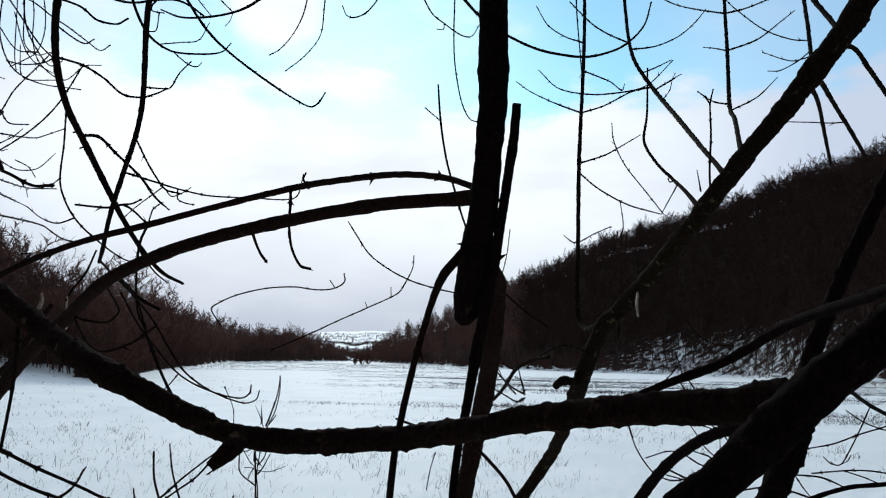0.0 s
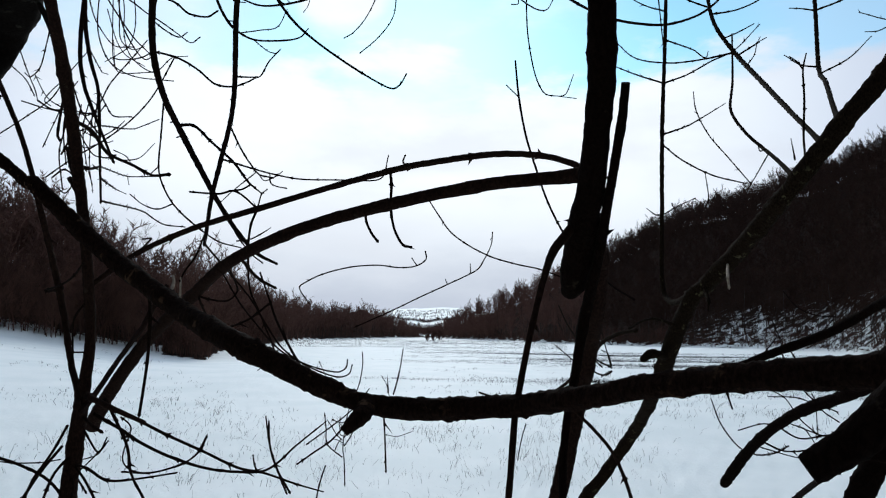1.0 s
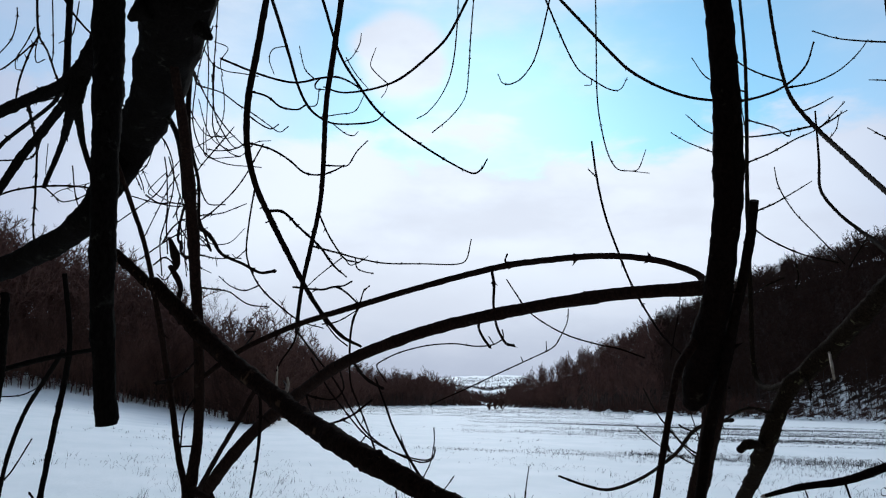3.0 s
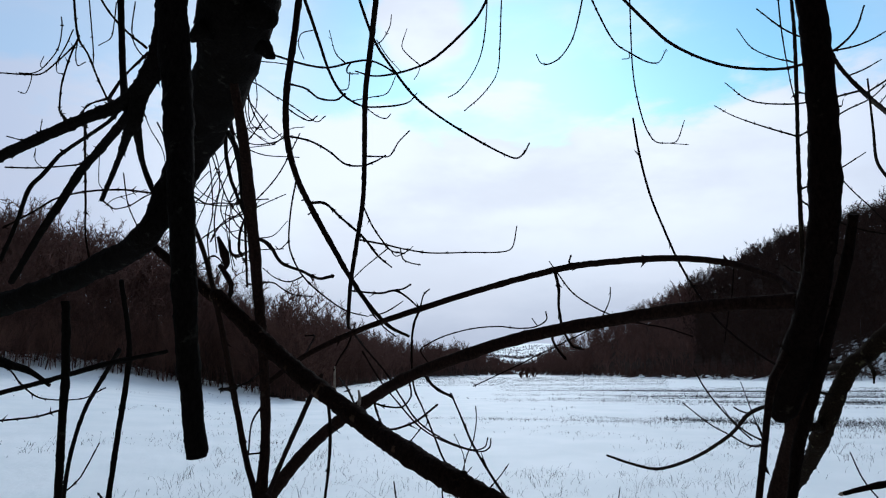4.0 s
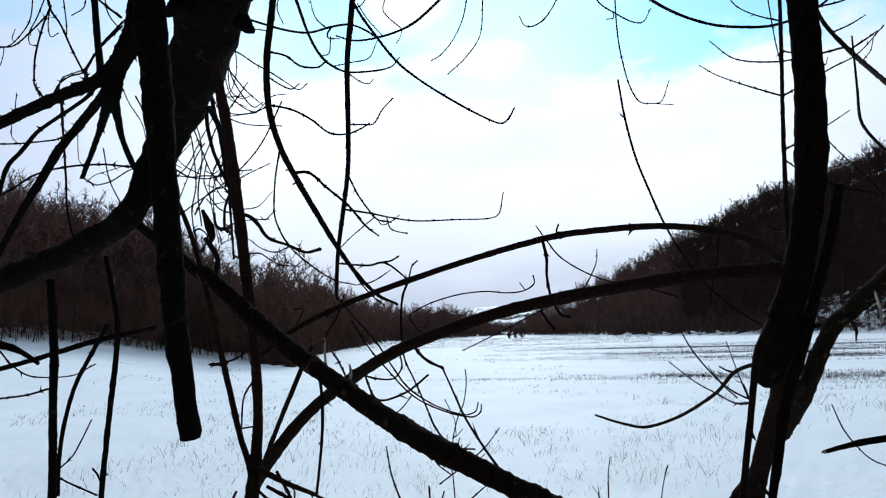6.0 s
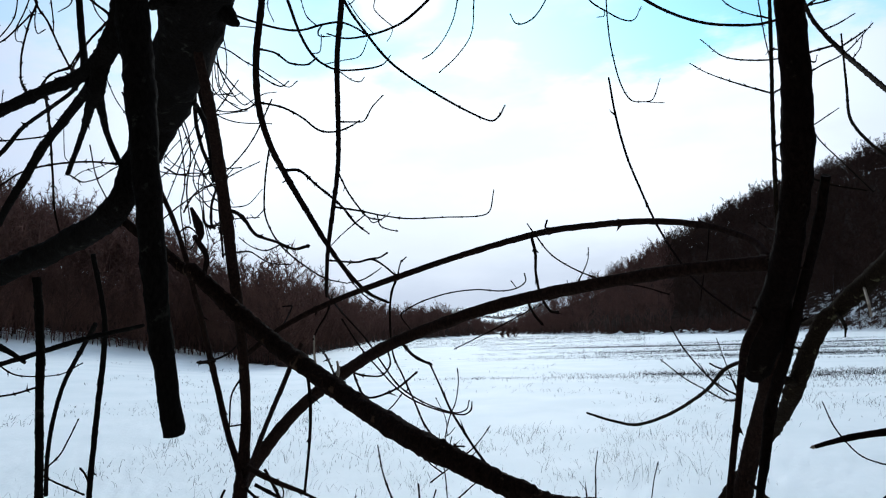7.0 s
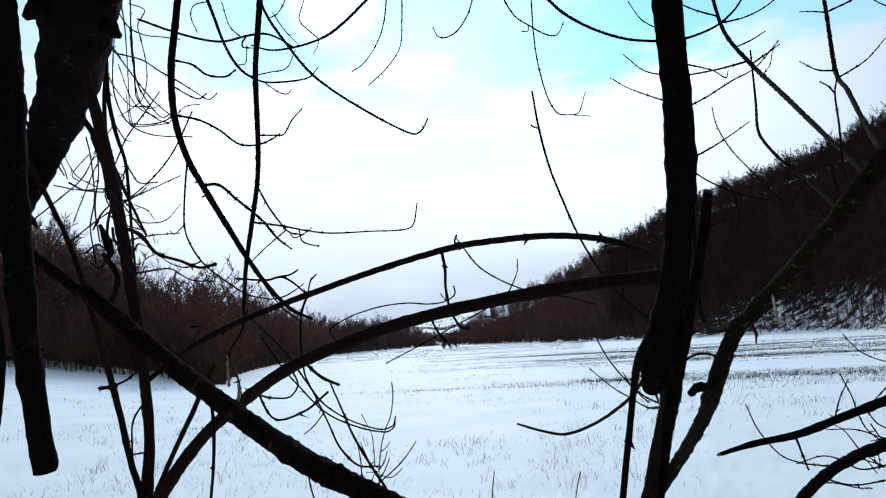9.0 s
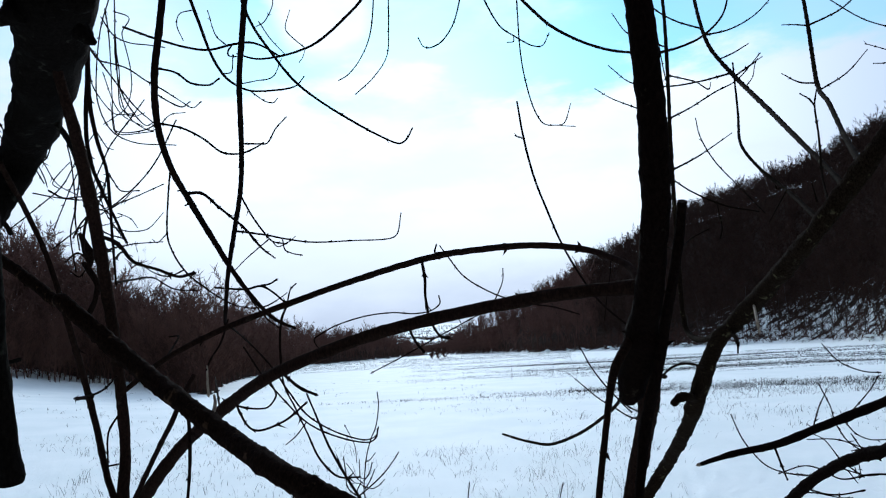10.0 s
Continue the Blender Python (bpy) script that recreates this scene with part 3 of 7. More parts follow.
# ---- low brush under snow along the foot of the wood ----
def lump(rng, size, flat):
    bm = bmesh.new()
    bmesh.ops.create_icosphere(bm, subdivisions=2, radius=1.0)
    o = rng.uniform(0, 40, 3)
    for q in bm.verts:
        k = 1 + 0.5 * noise.noise(q.co * 1.6 + Vector(o)) + 0.2 * noise.noise(q.co * 4.0 + Vector(o))
        q.co = Vector((q.co.x * size * k, q.co.y * size * k, max(q.co.z, -0.35) * size * flat * k))
    v, f = [tuple(q.co) for q in bm.verts], [tuple(q.index for q in fa.verts) for fa in bm.faces]
    bm.free()
    return np.array(v), np.array(f)


def snowy_clump(seed):
    rng = np.random.default_rng(seed)
    base = tagged(new("snowy_brush"), "low dark brush heap capped with snow", "shrub", "snowy brush heaps")
    trunk, wood, ends = bare_tree(seed, 2.3, 16, 4, 4, 0.05, 0.02, 1.25, 0.3, 0.035)
    ob = soup("stems", *joined(prism(trunk + wood), slivers(ends)), THICKET)
    ob.parent = base
    caps = []
    for _ in range(6):
        v, f = lump(rng, rng.uniform(0.3, 0.75), 0.42)
        caps.append((v + (rng.normal(0, 1.1), rng.normal(0, 0.5), rng.uniform(0.25, 1.05)), f))
    ob = soup("snow_cap", *joined(*caps), SNOW)
    ob.parent = base
    return base


rng = np.random.default_rng(21)
clumps = [snowy_clump(170 + i) for i in range(3)]
plant_row(clumps, [(*polar(a, np.interp(a, AZ, EDGE) + d), rng.uniform(0, 6.28)) for a, d in (
    (2.2, -3), (4.0, -2), (5.1, -4), (7.4, -2), (9.0, -3), (12.5, -1), (16.0, -2), (20.5, -3), (24.6, -3), (26.2, -2), (27.4, -4), (29.5, -2), (32.0, -2), (-2.0, -2))])


def conifer(x, y, height):
    rng = np.random.default_rng(190)
    base = tagged(new("conifer"), "small dark evergreen among the bare trees", "tree")
    z = float(land(x, y))
    base.location = (x, y, z)
    trunk = soup("trunk", *prism([(0, 0, -0.4, 0, 0, height, 0.16, 0.02)]), WOODS)
    trunk.parent = base
    ends = []
    for i in range(900):
        t = rng.random() ** 0.8
        r = (1 - t) * height * 0.30 * rng.uniform(0.5, 1.0)
        a = rng.uniform(0, 6.28)
        c = np.array((r * math.cos(a), r * math.sin(a), height * (0.12 + 0.88 * t)))
        d = np.array((math.cos(a), math.sin(a), -0.2)) * height * (0.07 * (1 - t) + 0.012)
        ends.append((*(c - d), *(c + d), height * 0.012, 0))
    crown = soup("crown", *slivers(ends), FIR)
    crown.parent = base


conifer(*polar(-21.1, 150), 10.5)

# ---- the near trees ----
TREES = {
    "A": ("ash_tree", "dark-barked ash tree with a low sagging limb and sawn bough", 0.75, 0.35),
    "B": ("forked_tree", "slim dark tree with a knotted stem and two arching arms", 0.02, 0.75),
    "C": ("crooked_tree", "crooked dark tree with lichen-crusted trunk and thin shoots", 0.3, 2.9),
    "D": ("leaning_tree", "old leaning tree with grey lichen patches and sawn stub", -2.2, 1.6),
    "E": ("coppice_stems", "clump of slender dark stems rising from one stool", -0.95, 0.95),
    "G": ("drooping_ash", "leafless ash with long drooping shoots and hooked tips", -3.4, 1.3),
}
THING, PARTS = {}, {}
for key, (name, label, x, y) in TREES.items():
    THING[key] = tagged(new(name), label, "tree", "trees round the viewpoint")
    THING[key].location = (x, y, float(land(x, y)))


def spline(nodes):
    """Points and radii along a smooth curve through the nodes."""
    p = np.array([n[:3] for n in nodes], float)
    r = np.array([n[3] for n in nodes], float)
    q = np.vstack([2 * p[0] - p[1], p, 2 * p[-1] - p[-2]])
    out, rad = [], []
    for i in range(len(p) - 1):
        a, b, c, d = q[i:i + 4]
        ln = np.linalg.norm(c - b)
        thick = min(r[i], r[i + 1])
        step = max(0.0032, (0.30 if thick > 0.009 else 0.60) * thick, ln / 110)
        n = max(3, int(ln / step))
        m0, m1 = (c - a) / 2, (d - b) / 2
        m0, m1 = (m * min(1.0, 1.1 * ln / (np.linalg.norm(m) + 1e-9)) for m in (m0, m1))
        for t in np.arange(n) / n:
            out.append(b * (2 * t ** 3 - 3 * t * t + 1) + m0 * (t ** 3 - 2 * t * t + t) + c * (3 * t * t - 2 * t ** 3) + m1 * (t ** 3 - t * t))
            rad.append(r[i] + (r[i + 1] - r[i]) * t)
    out.append(p[-1])
    rad.append(r[-1])
    return np.array(out), np.array(rad)


def tube(nodes, kind, cut, seed, rough=1.0):
    """Verts, faces and cut-face numbers of one bough: knotty, tapering, sawn off or ending in a bud."""
    rng = np.random.default_rng(seed)
    p, r = spline(nodes)
    n = len(p)
    along = np.concatenate([[0], np.cumsum(np.linalg.norm(np.diff(p, axis=0), axis=1))])
    thick = float(r.max())
    sides = 24 if thick > 0.012 else 9 if thick > 0.006 else 6
    tang = np.gradient(p, axis=0)
    tang /= np.linalg.norm(tang, axis=1, keepdims=True) + 1e-12
    u = np.cross(tang[0], (0.31, 0.17, 0.93))
    u /= np.linalg.norm(u)
    wobble = rng.normal(0, 1, (n, 3))
    for _ in range(3):
        wobble[1:-1] = (wobble[:-2] + wobble[1:-1] * 2 + wobble[2:]) / 4
    knots = []
    gap = rng.uniform(0.05, 0.08) if kind == "twig" else rng.uniform(0.10, 0.17)
    s = gap * rng.random()
    while s < along[-1]:
        knots.append((s, rng.uniform(0, 6.28)))
        s += gap * rng.uniform(0.7, 1.4)
    swell = np.ones(n)
    for s, _ in knots:
        swell += (0.22 if kind == "twig" else 0.10) * np.exp(-((along - s) / (0.6 * thick + 0.003)) ** 2)
    verts, faces, cuts = [], [], []
    offset = rng.uniform(0, 50)
    crust = (0.24 if thick > 0.010 else 0.12) * rough
    amp = (0.10 if kind != "twig" else 0.05) * rough
    for i in range(n):
        if i:
            u = u - tang[i] * np.dot(u, tang[i])
            u /= np.linalg.norm(u)
        w = np.cross(tang[i], u)
        c = p[i] + wobble[i] * r[i] * 0.05
        for k in range(sides):
            t = 2 * math.pi * k / sides
            d = u * math.cos(t) + w * math.sin(t)
            f = 1.0 - 0.055 * rough
            if thick > 0.006:
                g = d * 1.1 + np.array((offset, along[i] / (thick * 3.6), 0))
                f += amp * 0.8 * noise.noise(Vector(g)) + amp * 0.7 * noise.noise(Vector(g * 3.3)) + crust * max(0.0, noise.noise(Vector(g * 8.3))) + 0.5 * crust * max(0.0, noise.noise(Vector(g * 17.0)) - 0.1)
            verts.append(c + d * r[i] * swell[i] * f)
        if i:
            a, b = (i - 1) * sides, i * sides
            faces += [(a + k, a + (k + 1) % sides, b + (k + 1) % sides, b + k) for k in range(sides)]
    faces.append(tuple(range(sides - 1, -1, -1)))
    last = (n - 1) * sides
    if cut:
        centre = len(verts)
        verts.append(p[-1] - tang[-1] * r[-1] * 0.15)
        for k in range(sides):
            cuts.append(len(faces))
            faces.append((last + k, last + (k + 1) % sides, centre))
    else:
        tip = len(verts)
        blunt = r[-1] > 0.004
        b = p[-1] + tang[-1] * (r[-1] * 0.75 if blunt else max(r[-1] * 3.2, 0.004))
        for k in range(sides):
            t = 2 * math.pi * k / sides
            verts.append(p[-1] + tang[-1] * r[-1] * (0.45 if blunt else 1.2) + (u * math.cos(t) + np.cross(tang[-1], u) * math.sin(t)) * r[-1] * (0.78 if blunt else 1.35))
        verts.append(b)
        faces += [(last + k, last + (k + 1) % sides, tip + (k + 1) % sides, tip + k) for k in range(sides)]
        faces += [(tip + k, tip + (k + 1) % sides, tip + sides) for k in range(sides)]
    if thick > 0.0095 and rough > 0.7:
        # crusty flakes of bark and lichen, in patches
        ring = np.asarray(verts[:n * sides])
        for i in range(1, n - 1):
            many = rng.poisson(2.6 * rough * max(0.15, 0.55 + 1.6 * noise.noise(Vector((offset, along[i] / 0.05, 3.0)))))
            for _ in range(many):
                q = ring[i * sides + rng.integers(sides)]
                out = q - p[i]
                out /= np.linalg.norm(out) + 1e-9
                side = np.cross(tang[i], out)
                size = min(r[i], 0.02) * rng.uniform(0.06, 0.17)
                q = q + tang[i] * rng.normal(0, 0.12) * r[i] - out * size * 0.4
                k0 = len(verts)
                spin = rng.uniform(0, 6.28)
                for c4 in range(4):
                    t = spin + c4 * 1.571 + rng.normal(0, 0.25)
                    verts.append(q + (tang[i] * math.cos(t) * 1.3 + side * math.sin(t)) * size * rng.uniform(0.7, 1.2))
                verts.append(q + out * size * rng.uniform(0.5, 1.1) + tang[i] * size * rng.normal(0, 0.5))
                faces += [(k0, k0 + 1, k0 + 4), (k0 + 1, k0 + 2, k0 + 4), (k0 + 2, k0 + 3, k0 + 4), (k0 + 3, k0, k0 + 4)]
    spurs = kind == "branch" and 0.3 < rough <= 1.0 and thick < 0.02
    if thick < 0.012 or spurs:
        # paired buds at the joints
        for s, ang in knots:
            i = int(np.searchsorted(along, s))
            if i < 1 or i > n - 2:
                continue
            a0 = np.cross(tang[i], (math.cos(ang), math.sin(ang), 0.4))
            a0 /= np.linalg.norm(a0) + 1e-9
            for side in (1, -1) if rng.random() < 0.6 else (1,):
                base = p[i] + a0 * side * r[i] * 0.8
                ln = r[i] * rng.uniform(1.1, 2.1) + 0.0014 if kind == "twig" else r[i] * rng.uniform(0.5, 0.9)
                if spurs and rng.random() < 0.5:
                    ln = rng.uniform(0.004, 0.016)
                if kind == "twig" and rng.random() < 0.22:
                    ln = rng.uniform(0.007, 0.022)
                ax = a0 * side * 0.7 + tang[i] * 0.7
                x1 = np.cross(ax, tang[i])
                x1 /= np.linalg.norm(x1) + 1e-9
                x2 = np.cross(ax, x1)
                k0 = len(verts)
                wd = min(0.6 * r[i] + 0.0008, 0.0032)
                verts += [base + x1 * wd, base + x2 * wd, base - x1 * wd, base - x2 * wd, base + ax * ln]
                faces += [(k0, k0 + 1, k0 + 4), (k0 + 1, k0 + 2, k0 + 4), (k0 + 2, k0 + 3, k0 + 4), (k0 + 3, k0, k0 + 4)]
    return [tuple(map(float, v)) for v in verts], faces, cuts


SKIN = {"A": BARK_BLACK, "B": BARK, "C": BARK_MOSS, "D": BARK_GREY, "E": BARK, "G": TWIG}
ROUGH = {"A": 1.15, "Bk": 1.6, "Bm": 1.0, "G": 0.4, "B": 0.45, "C": 1.35, "D": 1.0, "E": 0.7, "Q": 0.6, "P": 0.75, "R": 0.8}
LOOKS = {"trunk": "", "R": "thick black bough sawn off at its end", "L": "sagging limb with crusty bark", "Q": "straight bare bough sawn off square", "S1": "dark knotted main stem", "D": "broken upright stub"}
PALE_KINDS = {"splinter": "pale torn splinter of bare wood", "broken_end": "pale snapped end with bare wood"}


def grow(tree, kind, key, parent, flag, nodes):
    base = THING[tree]
    if flag == "root":
        ends = (nodes[0], nodes[-1])
        low = min(ends, key=lambda q: q[2])
        x, y = low[0], low[1]
        foot = (x, y, float(land(x, y)) - 0.05, low[3] * 1.25)
        nodes = nodes + [foot] if low is nodes[-1] else [foot] + nodes
    up = PARTS.get(parent)
    if up is not None and (up[1] != tree or up[2] > 1):
        up = PARTS.get(up[3]) if up[1] == tree else None
    cut = flag == "cut"
    verts, faces, cuts = tube(nodes, kind, cut, len(PARTS) + 1, ROUGH.get(key, ROUGH.get(tree, 1.0)))
    o = np.array(base.location)
    verts = [(v[0] - o[0], v[1] - o[1], v[2] - o[2]) for v in verts]
    # S1 and D get the backlit black, L a browner, better-lit tone.
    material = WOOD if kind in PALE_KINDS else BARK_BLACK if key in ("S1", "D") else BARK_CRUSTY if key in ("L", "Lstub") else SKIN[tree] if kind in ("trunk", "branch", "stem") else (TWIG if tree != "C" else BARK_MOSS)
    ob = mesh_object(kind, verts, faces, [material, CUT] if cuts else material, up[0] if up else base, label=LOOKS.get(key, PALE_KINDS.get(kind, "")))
    for i in cuts:
        ob.data.polygons[i].material_index, ob.data.polygons[i].use_smooth = 1, False
    PARTS[key] = (ob, tree, 2 if up else 1, parent)


# the drooping ash: trunk and bough that carry the hanging shoots
grow("G", "trunk", "Gt", "", "root", [(-3.4, 1.3, 0.2, 0.14), (-3.35, 1.3, 2.2, 0.12), (-3.2, 1.4, 4.2, 0.10), (-2.7, 1.7, 5.6, 0.08), (-1.9, 2.4, 6.3, 0.06)])
grow("G", "branch", "Gb", "", "", [(-2.7, 1.7, 5.6, 0.06), (-1.6, 2.3, 5.5, 0.045), (-0.6, 2.7, 5.5, 0.035), (0.4, 3.0, 5.6, 0.02)])
grow('A', 'trunk', 'R', '', 'cut', [(0.307, 0.395, 2.371, 0.0133), (0.282, 0.407, 2.345, 0.0134), (0.264, 0.422, 2.323, 0.0138), (0.245, 0.439, 2.303, 0.0145), (0.226, 0.457, 2.279, 0.0154), (0.202, 0.470, 2.251, 0.0142), (0.176, 0.479, 2.224, 0.0129), (0.150, 0.485, 2.206, 0.0111)])
grow('A', 'branch', 'L', '', '', [(0.246, 0.515, 2.275, 0.0169), (0.215, 0.538, 2.271, 0.0141), (0.182, 0.562, 2.268, 0.0140), (0.145, 0.589, 2.263, 0.0122), (0.104, 0.620, 2.256, 0.0120), (0.060, 0.660, 2.246, 0.0117), (0.019, 0.703, 2.234, 0.0117), (-0.048, 0.779, 2.217, 0.0127), (-0.137, 0.818, 2.207, 0.0131), (-0.192, 0.835, 2.207, 0.0139), (-0.246, 0.826, 2.216, 0.0121), (-0.407, 0.860, 2.281, 0.0155), (-0.529, 0.970, 2.321, 0.0155), (-0.630, 1.040, 2.368, 0.0153), (-0.751, 1.117, 2.430, 0.0158), (-0.843, 1.141, 2.498, 0.0155), (-0.906, 1.134, 2.556, 0.0129), (-0.924, 1.148, 2.557, 0.0103), (-0.991, 1.150, 2.608, 0.0096), (-1.078, 1.154, 2.672, 0.0079)])
grow('A', 'branch', 'Lstub', 'L', 'cut', [(-0.225, 0.826, 2.210, 0.0122), (-0.228, 0.792, 2.199, 0.0105), (-0.244, 0.783, 2.183, 0.0062)])
grow('A', 'branch', 'Rup', '', '', [(1.214, 1.833, 2.902, 0.0180), (1.151, 1.856, 2.752, 0.0180), (1.070, 1.884, 2.572, 0.0188), (1.006, 1.908, 2.415, 0.0203), (0.968, 1.928, 2.288, 0.0240), (0.955, 1.942, 2.198, 0.0301), (0.948, 1.955, 2.116, 0.0331), (0.913, 1.967, 2.034, 0.0316), (0.876, 1.980, 1.951, 0.0308), (0.823, 1.999, 1.832, 0.0301), (0.758, 2.021, 1.689, 0.0316)])
grow('A', 'twig', 'Lw1', 'L', '', [(-0.325, 0.877, 2.251, 0.0020), (-0.349, 0.899, 2.277, 0.0018), (-0.378, 0.928, 2.312, 0.0017), (-0.396, 0.943, 2.345, 0.0015), (-0.415, 0.958, 2.380, 0.0012)])
grow('A', 'twig', 'Lw2', 'L', '', [(-0.187, 0.780, 2.227, 0.0010), (-0.186, 0.793, 2.237, 0.0010), (-0.185, 0.816, 2.257, 0.0008), (-0.182, 0.813, 2.276, 0.0006)])
grow('A', 'twig', 'Lw3', 'L', '', [(-0.198, 0.835, 2.207, 0.0005), (-0.197, 0.791, 2.237, 0.0005), (-0.203, 0.797, 2.245, 0.0004)])
grow('A', 'twig', 'Lw4', 'L', '', [(-0.247, 0.786, 2.186, 0.0014), (-0.265, 0.801, 2.169, 0.0012), (-0.289, 0.818, 2.153, 0.0012), (-0.312, 0.834, 2.137, 0.0011)])
grow('A', 'twig', 'Lw5', 'L', '', [(-0.198, 0.784, 2.200, 0.0010), (-0.197, 0.788, 2.176, 0.0010), (-0.196, 0.793, 2.140, 0.0010)])
grow('A', 'twig', 'Lw6', 'L', '', [(-0.197, 0.787, 2.181, 0.0005), (-0.183, 0.787, 2.179, 0.0005), (-0.168, 0.787, 2.184, 0.0004)])
grow('A', 'branch', 'Kb', '', 'cut', [(0.512, 0.672, 2.413, 0.0070), (0.520, 0.838, 2.392, 0.0077), (0.524, 1.085, 2.365, 0.0085), (0.476, 1.215, 2.309, 0.0083), (0.384, 1.261, 2.266, 0.0074), (0.323, 1.311, 2.233, 0.0073), (0.260, 1.334, 2.218, 0.0061), (0.204, 1.357, 2.198, 0.0039)])
grow('A', 'twig', 'Kt1', 'Kb', '', [(0.323, 1.311, 2.233, 0.0023), (0.336, 1.323, 2.195, 0.0019), (0.347, 1.337, 2.170, 0.0016)])
grow('A', 'branch', 'Kc', '', '', [(0.688, 1.373, 2.228, 0.0123), (0.670, 1.496, 2.204, 0.0130), (0.644, 1.629, 2.164, 0.0131), (0.618, 1.742, 2.128, 0.0128), (0.590, 1.880, 2.062, 0.0132), (0.574, 2.012, 1.987, 0.0141), (0.552, 2.146, 1.883, 0.0150)])
grow('A', 'twig', 'Kt2', 'Kb', '', [(0.586, 1.453, 2.341, 0.0014), (0.569, 1.496, 2.344, 0.0014), (0.551, 1.551, 2.363, 0.0015), (0.544, 1.606, 2.399, 0.0011)])
grow('A', 'twig', 'Kt3', 'Kb', '', [(0.581, 1.454, 2.336, 0.0014), (0.548, 1.424, 2.312, 0.0013), (0.493, 1.380, 2.281, 0.0013), (0.406, 1.252, 2.276, 0.0013)])
grow('A', 'twig', 'Kt4', 'Kb', '', [(0.406, 1.252, 2.276, 0.0013), (0.457, 1.387, 2.287, 0.0013), (0.465, 1.437, 2.315, 0.0014), (0.468, 1.455, 2.325, 0.0010)])
grow('A', 'twig', 'Kt5', 'Kb', '', [(0.375, 1.268, 2.261, 0.0013), (0.451, 1.424, 2.285, 0.0013), (0.482, 1.457, 2.313, 0.0010)])
grow('A', 'twig', 'Kt6', 'Kb', '', [(0.418, 1.247, 2.281, 0.0013), (0.488, 1.369, 2.239, 0.0013), (0.525, 1.400, 2.223, 0.0013), (0.567, 1.432, 2.217, 0.0010)])
grow('A', 'twig', 'Kt7', 'Kb', '', [(0.406, 1.252, 2.276, 0.0014), (0.564, 1.592, 2.195, 0.0015), (0.661, 1.744, 2.147, 0.0017), (0.765, 1.894, 2.114, 0.0018)])
grow('A', 'twig', 'Kt8', 'Kc', '', [(1.405, 5.539, 1.854, 0.0038), (1.420, 5.362, 1.694, 0.0051), (1.422, 4.973, 1.590, 0.0047), (1.407, 4.567, 1.600, 0.0043), (1.225, 3.736, 1.733, 0.0035), (0.928, 2.694, 1.915, 0.0026)])
grow('A', 'twig', 'Kt9', 'Kc', '', [(0.866, 2.068, 2.033, 0.0030), (0.815, 2.084, 2.032, 0.0030), (0.749, 2.105, 2.019, 0.0026), (0.697, 2.118, 2.047, 0.0026), (0.657, 2.129, 2.054, 0.0020), (0.600, 2.149, 2.033, 0.0020)])
grow('A', 'twig', 'Kt10', 'Kc', '', [(0.793, 2.069, 2.028, 0.0019), (0.737, 2.061, 2.076, 0.0019), (0.697, 2.053, 2.132, 0.0014), (0.657, 2.049, 2.156, 0.0014)])
grow('A', 'twig', 'Kt11', 'Kc', '', [(0.644, 1.629, 2.164, 0.0018), (0.759, 1.998, 2.121, 0.0018), (0.714, 2.021, 2.138, 0.0019), (0.653, 2.052, 2.137, 0.0014)])
grow('B', 'trunk', 'S1', '', '', [(0.034, 0.683, 2.832, 0.0143), (0.043, 0.707, 2.730, 0.0148), (0.047, 0.728, 2.651, 0.0160), (0.049, 0.756, 2.584, 0.0160), (0.047, 0.789, 2.529, 0.0154), (0.045, 0.818, 2.493, 0.0173), (0.041, 0.853, 2.455, 0.0178), (0.037, 0.891, 2.419, 0.0215), (0.032, 0.923, 2.383, 0.0199), (0.029, 0.936, 2.364, 0.0168), (0.025, 0.943, 2.356, 0.0122)])
grow('B', 'branch', 'E', '', 'root', [(0.059, 0.919, 2.429, 0.0076), (0.073, 0.992, 2.409, 0.0116), (0.075, 1.032, 2.381, 0.0141), (0.072, 1.067, 2.332, 0.0145), (0.071, 1.134, 2.280, 0.0145), (0.061, 1.193, 2.205, 0.0147), (0.047, 1.222, 2.128, 0.0145), (0.033, 1.250, 2.046, 0.0147), (0.004, 1.286, 1.901, 0.0157)])
grow('B', 'branch', 'D', '', 'cut', [(0.017, 0.976, 2.039, 0.0056), (0.016, 0.962, 2.124, 0.0056), (0.023, 0.957, 2.191, 0.0056), (0.036, 0.951, 2.263, 0.0070), (0.045, 0.940, 2.321, 0.0082), (0.056, 0.893, 2.383, 0.0073), (0.064, 0.839, 2.453, 0.0064), (0.070, 0.792, 2.509, 0.0058), (0.074, 0.766, 2.549, 0.0057), (0.075, 0.747, 2.578, 0.0050)])
grow('B', 'branch', 'F', '', '', [(0.038, 0.892, 2.458, 0.0068), (0.020, 0.863, 2.428, 0.0065), (-0.002, 0.834, 2.398, 0.0057), (-0.015, 0.811, 2.362, 0.0041), (-0.028, 0.789, 2.311, 0.0037), (-0.041, 0.777, 2.250, 0.0038), (-0.048, 0.774, 2.210, 0.0038), (-0.051, 0.767, 2.177, 0.0040), (-0.054, 0.768, 2.137, 0.0037), (-0.059, 0.782, 2.078, 0.0037)])
